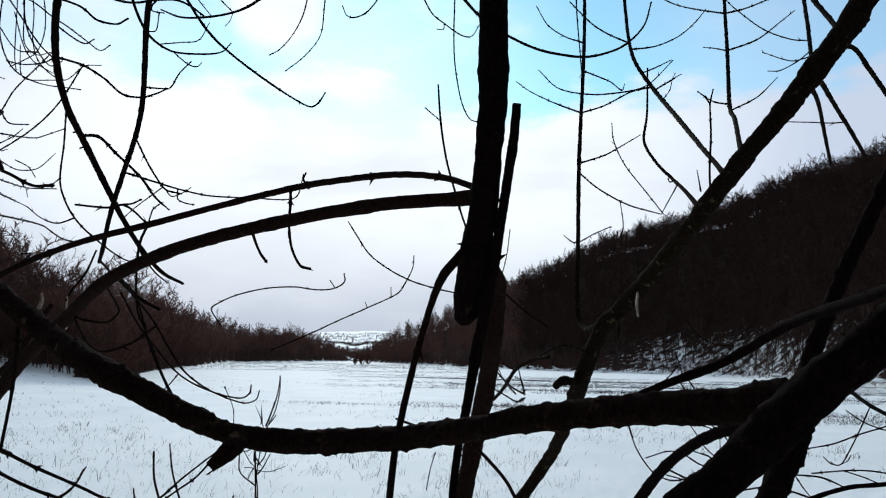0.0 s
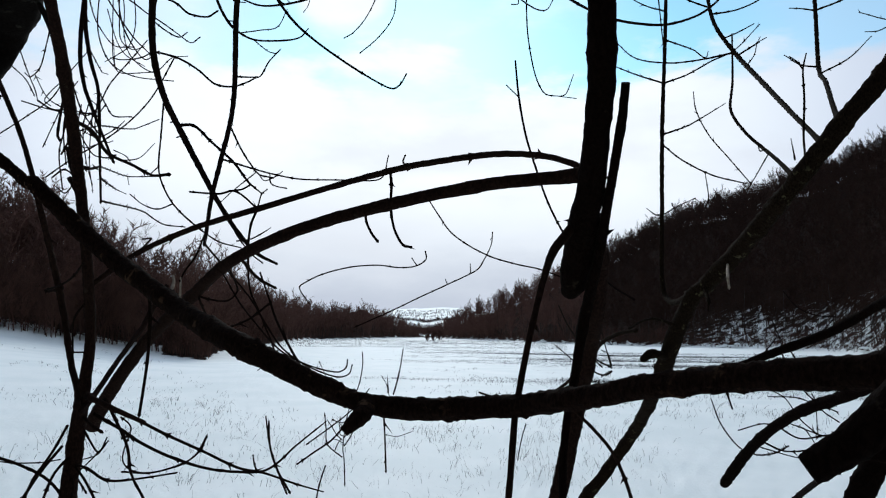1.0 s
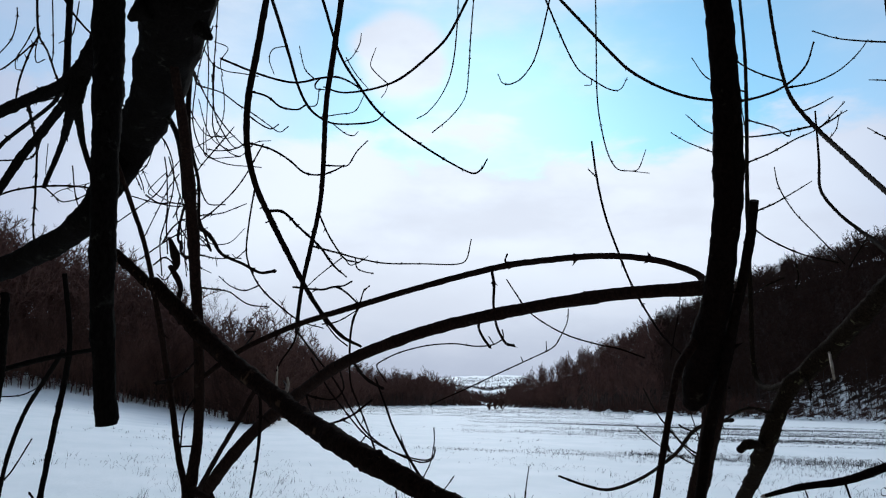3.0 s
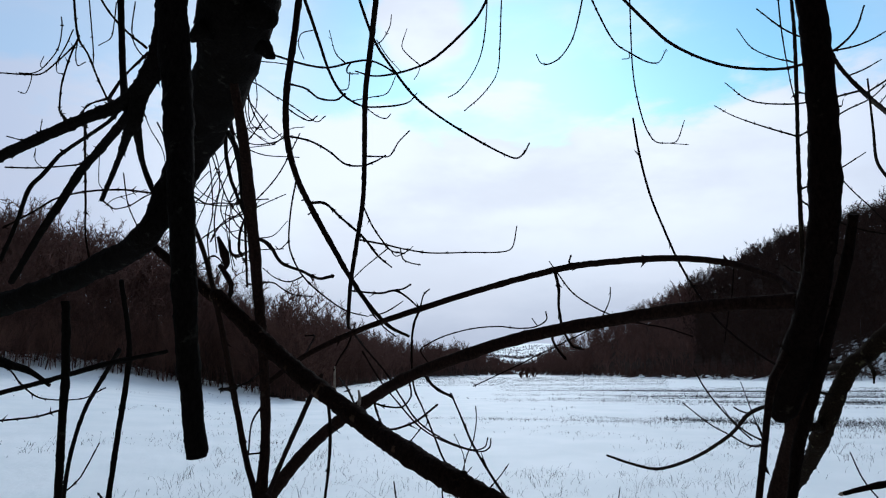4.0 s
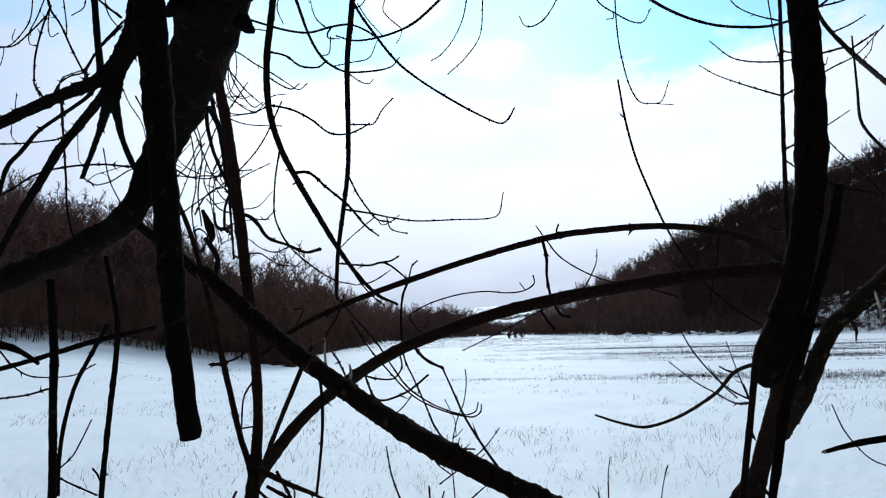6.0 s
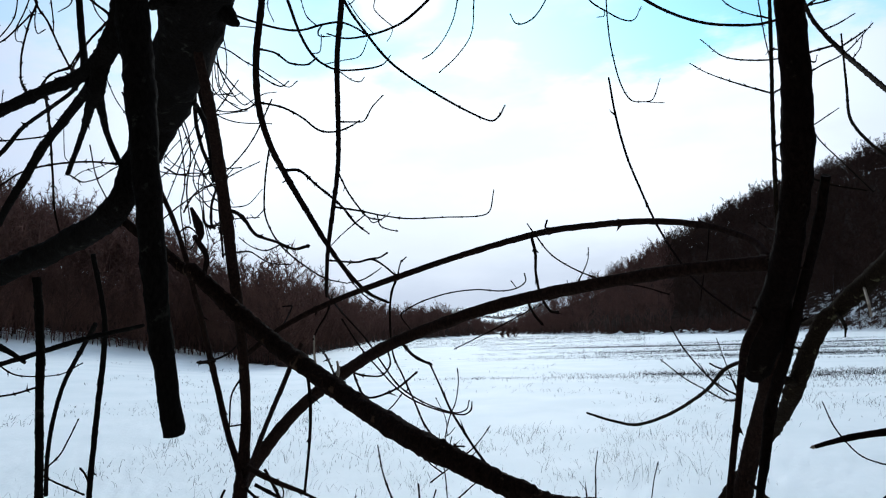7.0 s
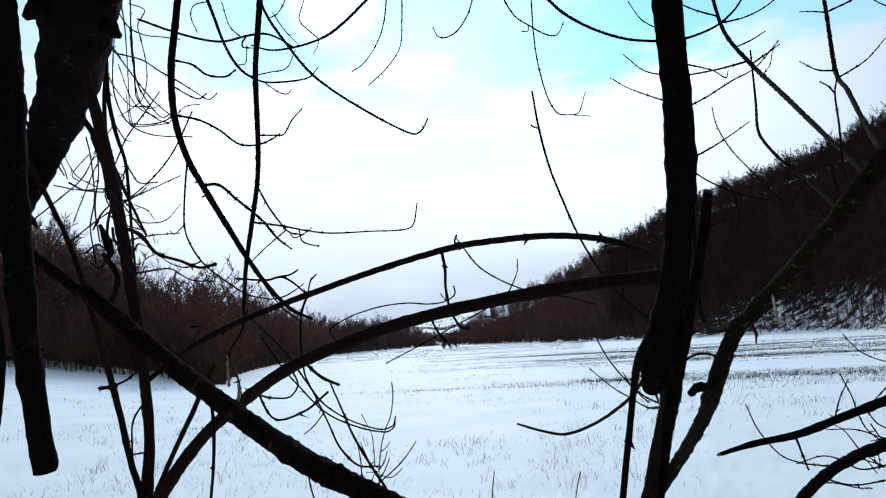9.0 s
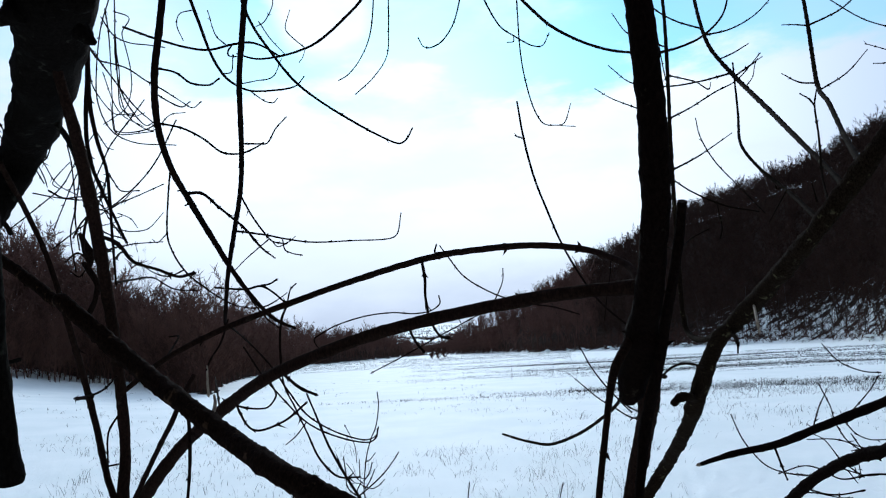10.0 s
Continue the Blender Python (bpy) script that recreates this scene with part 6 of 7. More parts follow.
grow('G', 'twig', 'bC', '', '', [(-0.809, 3.882, 5.063, 0.0044), (-0.845, 4.009, 4.619, 0.0045), (-0.903, 4.155, 4.436, 0.0045), (-0.998, 4.298, 4.343, 0.0037), (-1.113, 4.436, 4.298, 0.0038), (-1.212, 4.563, 4.312, 0.0039)])
grow('G', 'twig', 'bD', '', '', [(-0.718, 3.985, 5.113, 0.0045), (-0.768, 4.105, 4.657, 0.0045), (-0.797, 4.232, 4.495, 0.0046), (-0.841, 4.370, 4.366, 0.0037), (-0.959, 4.486, 4.276, 0.0038), (-1.100, 4.579, 4.210, 0.0039)])
grow('G', 'twig', 'bE', '', '', [(-0.182, 2.629, 4.133, 0.0035), (-0.246, 2.635, 3.833, 0.0035), (-0.280, 2.642, 3.723, 0.0029), (-0.328, 2.645, 3.654, 0.0029), (-0.374, 2.644, 3.629, 0.0029), (-0.407, 2.640, 3.634, 0.0022), (-0.423, 2.632, 3.666, 0.0022)])
grow('G', 'twig', 'bF', '', '', [(-0.317, 3.289, 4.570, 0.0044), (-0.172, 3.349, 4.188, 0.0044), (-0.098, 3.373, 4.035, 0.0036), (-0.020, 3.383, 3.970, 0.0036), (0.058, 3.391, 3.920, 0.0036), (0.111, 3.392, 3.916, 0.0028), (0.146, 3.384, 3.972, 0.0020)])
grow('G', 'twig', 'bG', '', '', [(0.031, 4.178, 5.105, 0.0045), (0.028, 4.254, 4.621, 0.0045), (0.026, 4.287, 4.340, 0.0045), (0.039, 4.310, 4.145, 0.0045), (0.081, 4.336, 3.931, 0.0045), (0.136, 4.349, 3.818, 0.0045), (0.211, 4.349, 3.796, 0.0035), (0.271, 4.346, 3.807, 0.0034), (0.317, 4.323, 3.920, 0.0024)])
grow('G', 'twig', 'bG1', 'bG', '', [(0.220, 4.349, 3.795, 0.0025), (0.276, 4.344, 3.784, 0.0025), (0.332, 4.346, 3.776, 0.0024)])
grow('G', 'twig', 'bF1', 'bF', '', [(-0.030, 3.382, 3.977, 0.0028), (-0.032, 3.387, 3.949, 0.0028), (-0.062, 3.387, 3.947, 0.0020)])
grow('G', 'branch', 'bH', '', '', [(-0.239, 2.742, 4.139, 0.0064), (-0.093, 2.887, 4.036, 0.0067), (0.055, 3.041, 3.936, 0.0070), (0.151, 3.197, 3.918, 0.0073), (0.296, 3.338, 3.893, 0.0066), (0.451, 3.460, 3.885, 0.0068), (0.601, 3.518, 3.881, 0.0070), (0.718, 3.502, 3.868, 0.0069), (0.820, 3.407, 3.858, 0.0057), (0.872, 3.275, 3.848, 0.0055), (0.900, 3.115, 3.854, 0.0043), (0.885, 2.946, 3.877, 0.0032)])
grow('G', 'branch', 'tC', '', '', [(-0.046, 2.979, 3.491, 0.0040), (-0.031, 2.898, 3.298, 0.0047), (-0.004, 2.807, 3.108, 0.0045), (0.033, 2.705, 2.947, 0.0043), (0.070, 2.589, 2.798, 0.0041), (0.118, 2.479, 2.665, 0.0039), (0.169, 2.379, 2.560, 0.0037), (0.252, 2.277, 2.464, 0.0034), (0.310, 2.179, 2.411, 0.0033)])
grow('G', 'twig', 'tC1', 'tC', '', [(-0.031, 2.898, 3.298, 0.0018), (-0.076, 2.260, 3.122, 0.0018)])
grow('G', 'twig', 'hA', '', '', [(-0.533, 2.026, 2.222, 0.0020), (-0.538, 2.030, 2.197, 0.0024), (-0.563, 2.032, 2.184, 0.0024), (-0.631, 2.046, 2.194, 0.0024), (-0.710, 2.059, 2.222, 0.0025), (-0.767, 2.069, 2.257, 0.0025), (-0.830, 2.079, 2.320, 0.0025), (-0.889, 2.089, 2.384, 0.0026), (-0.958, 2.115, 2.475, 0.0026)])
grow('G', 'twig', 'hA1', 'hA', '', [(-0.753, 2.066, 2.246, 0.0020), (-0.787, 2.076, 2.208, 0.0020), (-0.819, 2.080, 2.184, 0.0016)])
grow('G', 'twig', 'hB', '', '', [(-0.479, 3.377, 2.699, 0.0034), (-0.478, 3.384, 2.657, 0.0034), (-0.529, 3.388, 2.626, 0.0034), (-0.609, 3.389, 2.619, 0.0034), (-0.717, 3.387, 2.630, 0.0034), (-0.851, 3.388, 2.620, 0.0034), (-0.985, 3.393, 2.587, 0.0034), (-1.070, 3.399, 2.549, 0.0034), (-1.107, 3.404, 2.516, 0.0034), (-1.050, 3.375, 2.443, 0.0027)])
grow('G', 'twig', 'hB1', 'hB', '', [(-0.521, 3.388, 2.629, 0.0027), (-0.543, 3.383, 2.661, 0.0027)])
grow('G', 'twig', 'hC', '', '', [(-0.169, 3.839, 2.860, 0.0031), (-0.176, 3.850, 2.790, 0.0031), (-0.212, 3.862, 2.714, 0.0039), (-0.256, 3.871, 2.652, 0.0039), (-0.417, 3.883, 2.573, 0.0039), (-0.569, 3.893, 2.503, 0.0039), (-0.706, 3.903, 2.437, 0.0039), (-0.934, 3.918, 2.335, 0.0031)])
grow('G', 'twig', 'hC1', 'hC', '', [(-0.289, 3.874, 2.634, 0.0031), (-0.291, 3.866, 2.682, 0.0022)])
grow('G', 'twig', 'hC2', 'hC', '', [(-0.417, 3.883, 2.573, 0.0031), (-0.427, 3.879, 2.597, 0.0022)])
grow('G', 'twig', 'hD', '', '', [(-0.438, 3.143, 2.906, 0.0025), (-0.397, 3.161, 2.843, 0.0032), (-0.339, 3.186, 2.763, 0.0033), (-0.248, 3.201, 2.698, 0.0033), (-0.146, 3.214, 2.650, 0.0033), (-0.030, 3.225, 2.618, 0.0033), (0.060, 3.233, 2.600, 0.0033), (0.163, 3.238, 2.564, 0.0033)])
grow('G', 'twig', 'hE', '', '', [(0.216, 2.361, 2.741, 0.0019), (0.207, 2.374, 2.657, 0.0019), (0.191, 2.386, 2.582, 0.0019), (0.178, 2.397, 2.506, 0.0019)])
grow('G', 'twig', 'hG', '', '', [(-0.732, 2.442, 2.198, 0.0015), (-0.702, 2.453, 2.128, 0.0015), (-0.699, 2.463, 2.069, 0.0015)])
grow('G', 'twig', 'hH', '', '', [(-0.520, 2.293, 2.119, 0.0018), (-0.550, 2.300, 2.079, 0.0018), (-0.586, 2.305, 2.041, 0.0024), (-0.649, 2.313, 1.991, 0.0024), (-0.729, 2.322, 1.933, 0.0024)])
grow('G', 'twig', 'hF', '', '', [(-1.157, 5.158, 2.167, 0.0041), (-1.153, 5.162, 2.064, 0.0041), (-1.179, 5.168, 1.922, 0.0041), (-1.225, 5.171, 1.821, 0.0041), (-1.264, 5.176, 1.680, 0.0041), (-1.288, 5.184, 1.479, 0.0041), (-1.283, 5.211, 1.387, 0.0045), (-1.271, 5.208, 1.200, 0.0047)])
grow('G', 'twig', 'hs0', 'hF', '', [(-1.274, 5.178, 1.668, 0.0041), (-1.233, 5.181, 1.691, 0.0036), (-1.198, 5.180, 1.730, 0.0031)])
grow('G', 'twig', 'hs1', 'hF', '', [(-1.285, 5.173, 1.542, 0.0049), (-1.242, 5.172, 1.597, 0.0043), (-1.218, 5.166, 1.665, 0.0038)])
grow('G', 'twig', 'hs2', 'hF', '', [(-1.280, 5.182, 1.485, 0.0049), (-1.241, 5.180, 1.540, 0.0043), (-1.204, 5.175, 1.616, 0.0038)])
grow('G', 'twig', 'hs3', 'hF', '', [(-1.287, 5.181, 1.556, 0.0041), (-1.310, 5.176, 1.573, 0.0037), (-1.310, 5.165, 1.646, 0.0034), (-1.308, 5.160, 1.691, 0.0030)])
grow('G', 'twig', 'hs4', 'hF', '', [(-1.290, 5.175, 1.526, 0.0041), (-1.332, 5.163, 1.568, 0.0037), (-1.366, 5.150, 1.626, 0.0034), (-1.396, 5.139, 1.671, 0.0030)])
grow('G', 'twig', 'hs5', 'hF', '', [(-1.287, 5.178, 1.509, 0.0033), (-1.330, 5.168, 1.531, 0.0029), (-1.367, 5.163, 1.532, 0.0025)])
grow('G', 'twig', 'hs6', 'hH', '', [(-0.646, 2.308, 2.015, 0.0022), (-0.617, 2.313, 2.005, 0.0020), (-0.595, 2.316, 2.013, 0.0018), (-0.577, 2.316, 2.029, 0.0016)])
grow('G', 'twig', 'hs7', 'hF', '', [(-1.293, 5.192, 1.404, 0.0057), (-1.397, 5.164, 1.497, 0.0052), (-1.407, 5.146, 1.611, 0.0047), (-1.417, 5.129, 1.725, 0.0042)])
grow('G', 'twig', 'hs8', 'hF', '', [(-1.347, 5.178, 1.447, 0.0041), (-1.328, 5.174, 1.495, 0.0036), (-1.310, 5.172, 1.526, 0.0031)])
grow('G', 'twig', 'hI', '', '', [(-1.182, 3.203, 1.917, 0.0029), (-1.177, 3.210, 1.871, 0.0034), (-1.167, 3.222, 1.793, 0.0039), (-1.144, 3.237, 1.708, 0.0047), (-1.119, 3.250, 1.639, 0.0052), (-1.089, 3.265, 1.562, 0.0052)])
grow('G', 'twig', 'hL', '', '', [(-0.992, 3.575, 1.638, 0.0040), (-1.012, 3.580, 1.581, 0.0037), (-1.029, 3.586, 1.516, 0.0037), (-1.047, 3.596, 1.425, 0.0040)])
grow('G', 'twig', 'hJ', '', '', [(-0.016, 2.064, 2.046, 0.0015), (-0.029, 2.071, 1.999, 0.0015), (-0.039, 2.079, 1.944, 0.0016)])
grow('G', 'branch', 'nA', '', '', [(-1.438, 2.010, 3.922, 0.0077), (-1.406, 1.973, 3.640, 0.0081), (-1.394, 1.966, 3.426, 0.0080), (-1.386, 1.969, 3.260, 0.0073), (-1.360, 1.971, 3.131, 0.0060), (-1.338, 1.984, 3.047, 0.0053), (-1.334, 1.998, 2.957, 0.0048), (-1.335, 2.017, 2.836, 0.0041), (-1.335, 2.039, 2.698, 0.0035)])
grow('G', 'twig', 'nB', 'nA', '', [(-1.785, 2.750, 4.362, 0.0032), (-1.780, 2.770, 3.970, 0.0032), (-1.792, 2.797, 3.799, 0.0032), (-1.778, 2.820, 3.650, 0.0032), (-1.728, 2.836, 3.547, 0.0032), (-1.676, 2.846, 3.488, 0.0025), (-1.630, 2.843, 3.504, 0.0024)])
grow('G', 'twig', 'nC', 'nA', '', [(-1.815, 2.792, 4.091, 0.0032), (-1.868, 2.808, 3.944, 0.0032), (-1.897, 2.827, 3.769, 0.0032), (-1.900, 2.844, 3.617, 0.0032), (-1.846, 2.858, 3.487, 0.0032), (-1.733, 2.864, 3.419, 0.0025), (-1.548, 2.861, 3.391, 0.0024)])
grow('G', 'twig', 'nD', 'nA', '', [(-1.396, 1.966, 3.450, 0.0037), (-1.785, 2.674, 3.726, 0.0037), (-1.669, 2.666, 3.681, 0.0030), (-1.577, 2.662, 3.614, 0.0030), (-1.509, 2.659, 3.571, 0.0030), (-1.427, 2.655, 3.511, 0.0023), (-1.372, 2.653, 3.474, 0.0023), (-1.332, 2.644, 3.491, 0.0023)])
grow('G', 'twig', 'nE', 'nA', '', [(-1.396, 1.966, 3.450, 0.0032), (-1.762, 2.732, 3.666, 0.0031), (-1.640, 2.687, 3.518, 0.0030), (-1.538, 2.654, 3.424, 0.0023)])
grow('G', 'twig', 'nF', 'nA', '', [(-1.914, 2.881, 4.038, 0.0033), (-1.861, 2.895, 3.951, 0.0033), (-1.788, 2.901, 3.908, 0.0026), (-1.698, 2.905, 3.889, 0.0026), (-1.624, 2.908, 3.872, 0.0026)])
grow('G', 'twig', 'nG', 'nA', '', [(-1.852, 2.878, 4.057, 0.0026), (-1.779, 2.884, 4.019, 0.0026), (-1.817, 2.894, 3.957, 0.0026), (-1.806, 2.905, 3.887, 0.0026)])
grow('G', 'twig', 'nH', 'nA', '', [(-1.784, 2.782, 3.896, 0.0032), (-1.789, 2.816, 3.675, 0.0025), (-1.784, 2.832, 3.576, 0.0025), (-1.732, 2.839, 3.532, 0.0025), (-1.679, 2.837, 3.542, 0.0018)])
grow('G', 'twig', 'nI', 'nA', '', [(-1.336, 1.986, 3.036, 0.0026), (-1.499, 2.301, 3.091, 0.0026), (-1.474, 2.306, 3.057, 0.0026), (-1.411, 2.307, 3.053, 0.0020)])
grow('G', 'twig', 'nJ', 'nA', '', [(-1.553, 2.882, 3.515, 0.0032), (-1.656, 2.908, 3.349, 0.0032), (-1.760, 2.924, 3.242, 0.0032), (-1.892, 2.938, 3.152, 0.0032), (-2.047, 2.950, 3.070, 0.0033), (-2.175, 2.962, 2.991, 0.0033)])
grow('G', 'twig', 'nK', 'nA', '', [(-1.633, 2.925, 3.238, 0.0025), (-1.747, 2.931, 3.199, 0.0025), (-1.334, 2.003, 2.929, 0.0025)])
grow('G', 'twig', 'nL', 'nA', '', [(-1.335, 2.012, 2.868, 0.0022), (-1.565, 2.525, 2.953, 0.0022), (-1.492, 2.524, 2.958, 0.0022), (-1.428, 2.516, 3.012, 0.0015)])
grow('G', 'twig', 'nM', 'nA', '', [(-1.388, 1.721, 2.915, 0.0020), (-1.360, 1.781, 2.913, 0.0020), (-1.324, 1.855, 2.919, 0.0021), (-1.334, 1.996, 2.970, 0.0017)])
grow('G', 'twig', 'nN', 'nA', '', [(-1.466, 1.736, 2.821, 0.0020), (-1.412, 1.784, 2.894, 0.0020), (-1.372, 1.822, 2.956, 0.0020), (-1.354, 1.858, 3.038, 0.0016), (-1.367, 1.970, 3.160, 0.0017)])
grow('G', 'twig', 'nO', 'nA', '', [(-1.383, 1.807, 3.144, 0.0025), (-1.359, 1.824, 3.105, 0.0025), (-1.346, 1.845, 3.051, 0.0021), (-1.353, 1.871, 2.982, 0.0021), (-1.386, 1.906, 2.890, 0.0026), (-1.395, 1.943, 2.795, 0.0022)])
grow('G', 'twig', 'nP', 'nA', '', [(-1.489, 1.901, 3.061, 0.0017), (-1.450, 1.912, 2.991, 0.0017), (-1.391, 1.918, 2.953, 0.0017)])
grow('G', 'twig', 'nQ', 'nA', '', [(-1.393, 1.966, 3.381, 0.0025), (-1.898, 2.818, 3.660, 0.0025), (-1.822, 2.835, 3.555, 0.0025), (-1.731, 2.837, 3.542, 0.0025)])
grow('G', 'twig', 'nR', 'nA', '', [(-1.801, 2.727, 3.990, 0.0031), (-1.792, 2.744, 3.880, 0.0031), (-1.794, 2.767, 3.734, 0.0024), (-1.801, 2.801, 3.516, 0.0024), (-1.794, 2.810, 3.454, 0.0017)])
grow('G', 'twig', 'nS', 'nA', '', [(-1.371, 1.970, 3.175, 0.0020), (-1.514, 2.282, 3.211, 0.0020), (-1.494, 2.283, 3.204, 0.0015)])
grow('G', 'twig', 'nT', 'nA', '', [(-1.336, 1.986, 3.036, 0.0020), (-1.539, 2.309, 3.038, 0.0020), (-1.502, 2.320, 2.966, 0.0020), (-1.481, 2.320, 2.969, 0.0015)])
grow('E', 'twig', 'sE', 'V4', '', [(-0.905, 1.313, 2.036, 0.0029), (-0.867, 1.300, 2.031, 0.0029), (-0.832, 1.312, 2.008, 0.0029), (-0.780, 1.323, 2.010, 0.0021), (-0.708, 1.337, 2.021, 0.0018)])
grow('E', 'twig', 'sF', 'V4', '', [(-0.917, 1.324, 1.960, 0.0033), (-0.944, 1.297, 2.008, 0.0033), (-0.995, 1.293, 2.033, 0.0033), (-1.053, 1.290, 2.050, 0.0033), (-1.147, 1.287, 2.073, 0.0029)])
grow('E', 'twig', 'sG', 'V4', '', [(-0.913, 1.287, 2.074, 0.0029), (-0.939, 1.279, 2.038, 0.0029), (-0.957, 1.272, 2.007, 0.0028), (-0.979, 1.264, 1.962, 0.0028)])
grow('E', 'twig', 'sH', 'V4', '', [(-0.818, 1.336, 2.020, 0.0022), (-0.761, 1.349, 2.018, 0.0022), (-0.703, 1.360, 2.036, 0.0022), (-0.674, 1.365, 2.058, 0.0018), (-0.661, 1.367, 2.085, 0.0014)])
grow('E', 'twig', 'sI', 'V4', '', [(-0.892, 1.301, 2.120, 0.0025), (-0.864, 1.309, 2.072, 0.0021), (-0.857, 1.318, 2.060, 0.0022), (-0.846, 1.327, 2.078, 0.0014)])
grow('E', 'twig', 'sJ', 'V4', '', [(-0.901, 1.310, 2.060, 0.0029), (-0.920, 1.278, 2.023, 0.0028), (-0.934, 1.264, 1.963, 0.0028)])
grow('E', 'twig', 'sK', 'V4', '', [(-0.905, 1.313, 2.036, 0.0025), (-0.869, 1.297, 2.010, 0.0025), (-0.841, 1.306, 1.957, 0.0025)])
grow('E', 'twig', 'sL', 'V4', '', [(-0.909, 1.294, 2.031, 0.0021), (-0.892, 1.299, 1.999, 0.0021), (-0.921, 1.328, 1.937, 0.0021)])
grow('E', 'twig', 'sM', 'V4', '', [(-0.550, 1.357, 2.022, 0.0022), (-0.556, 1.354, 2.041, 0.0018), (-0.558, 1.352, 2.055, 0.0014)])
grow('E', 'twig', 'sN', 'V4', '', [(-0.889, 1.298, 2.134, 0.0029), (-0.850, 1.281, 2.113, 0.0029), (-0.837, 1.283, 2.105, 0.0029)])
grow('E', 'twig', 'sO', 'V4', '', [(-0.864, 1.330, 2.058, 0.0018), (-0.888, 1.334, 2.035, 0.0014), (-0.909, 1.317, 2.010, 0.0014)])
grow('B', 'branch', 'Fb', '', '', [(0.032, 1.069, 2.194, 0.0028), (0.051, 1.072, 2.175, 0.0028), (0.074, 1.086, 2.152, 0.0028), (0.101, 1.105, 2.119, 0.0028), (0.124, 1.129, 2.071, 0.0029), (0.141, 1.138, 2.016, 0.0029)])
grow('G', 'twig', 'nest1', 'nA', '', [(-1.325, 1.898, 2.821, 0.0041), (-1.323, 1.904, 2.783, 0.0046), (-1.300, 1.906, 2.768, 0.0046), (-1.335, 2.022, 2.803, 0.0036)])
grow('G', 'twig', 'nest2', 'nA', '', [(-1.463, 2.016, 2.841, 0.0029), (-1.434, 2.009, 2.884, 0.0029), (-1.396, 2.005, 2.914, 0.0023), (-1.334, 2.003, 2.929, 0.0018)])
grow('G', 'twig', 'nest3', 'nA', '', [(-1.495, 2.027, 2.771, 0.0029), (-1.453, 2.023, 2.795, 0.0029), (-1.422, 2.028, 2.766, 0.0023), (-1.450, 2.035, 2.723, 0.0023), (-1.478, 2.032, 2.739, 0.0018)])
grow('G', 'twig', 'nest4', 'nA', '', [(-1.371, 1.760, 2.930, 0.0030), (-1.344, 1.789, 2.912, 0.0026), (-1.314, 1.812, 2.918, 0.0021), (-1.334, 1.998, 2.957, 0.0022)])
grow('G', 'twig', 'nest5', 'nA', '', [(-1.510, 2.048, 3.155, 0.0024), (-1.496, 2.052, 3.087, 0.0024), (-1.486, 2.059, 2.954, 0.0024), (-1.503, 2.064, 2.861, 0.0024), (-1.488, 2.071, 2.748, 0.0024)])
grow('G', 'twig', 'nest6', 'nA', '', [(-1.494, 2.048, 3.154, 0.0024), (-1.458, 2.048, 3.064, 0.0024), (-1.421, 2.047, 2.984, 0.0024), (-1.334, 2.007, 2.900, 0.0024)])
grow('G', 'twig', 'nest7', 'nA', '', [(-1.505, 2.057, 3.099, 0.0019), (-1.546, 2.062, 3.065, 0.0019), (-1.569, 2.066, 3.036, 0.0019), (-1.550, 2.069, 3.019, 0.0014)])
grow('G', 'twig', 'nest8', 'nA', '', [(-1.454, 2.058, 3.095, 0.0019), (-1.489, 2.064, 3.051, 0.0019), (-1.539, 2.078, 2.962, 0.0019), (-1.577, 2.089, 2.890, 0.0019)])
grow('D', 'branch', 'Pw', 'P', '', [(-0.782, 0.931, 2.802, 0.0045), (-0.790, 0.974, 2.788, 0.0051), (-0.828, 1.057, 2.771, 0.0041), (-0.847, 1.106, 2.718, 0.0025)])
grow('A', 'splinter', 'Lsp', 'L', 'cut', [(-0.587, 1.038, 2.384, 0.0018), (-0.584, 1.036, 2.371, 0.0030), (-0.579, 1.007, 2.343, 0.0026)])
grow('A', 'broken_end', 'Kbe', 'Kb', '', [(0.266, 1.337, 2.219, 0.0043), (0.238, 1.346, 2.210, 0.0052), (0.204, 1.357, 2.198, 0.0030)])
grow('G', 'branch', 'nest', 'nA', '', [(-1.365, 1.896, 2.832, 0.0049), (-1.353, 1.901, 2.802, 0.0102), (-1.344, 1.905, 2.778, 0.0147), (-1.339, 1.909, 2.750, 0.0110), (-1.344, 1.912, 2.734, 0.0065)])
grow('G', 'branch', 'nest9', 'nA', '', [(-1.386, 1.949, 2.752, 0.0074), (-1.362, 1.955, 2.717, 0.0097), (-1.347, 1.960, 2.682, 0.0081), (-1.358, 1.967, 2.639, 0.0074), (-1.377, 1.972, 2.605, 0.0089)])
grow('E', 'splinter', 'Esp', 'V4', '', [(-0.865, 1.637, 2.428, 0.0021), (-0.867, 1.642, 2.394, 0.0027), (-0.867, 1.647, 2.361, 0.0033)])
grow('E', 'twig', 'Esp2', 'V4', '', [(-0.820, 1.660, 2.539, 0.0022), (-0.835, 1.651, 2.484, 0.0027), (-0.856, 1.643, 2.447, 0.0022), (-0.866, 1.638, 2.421, 0.0022)])
grow('A', 'twig', 'w1', 'Kc', '', [(1.006, 1.717, 2.213, 0.0017), (0.981, 1.726, 2.154, 0.0017), (0.955, 1.734, 2.101, 0.0017), (0.939, 1.738, 2.077, 0.0017), (0.916, 1.737, 2.080, 0.0017), (0.900, 1.735, 2.093, 0.0012)])
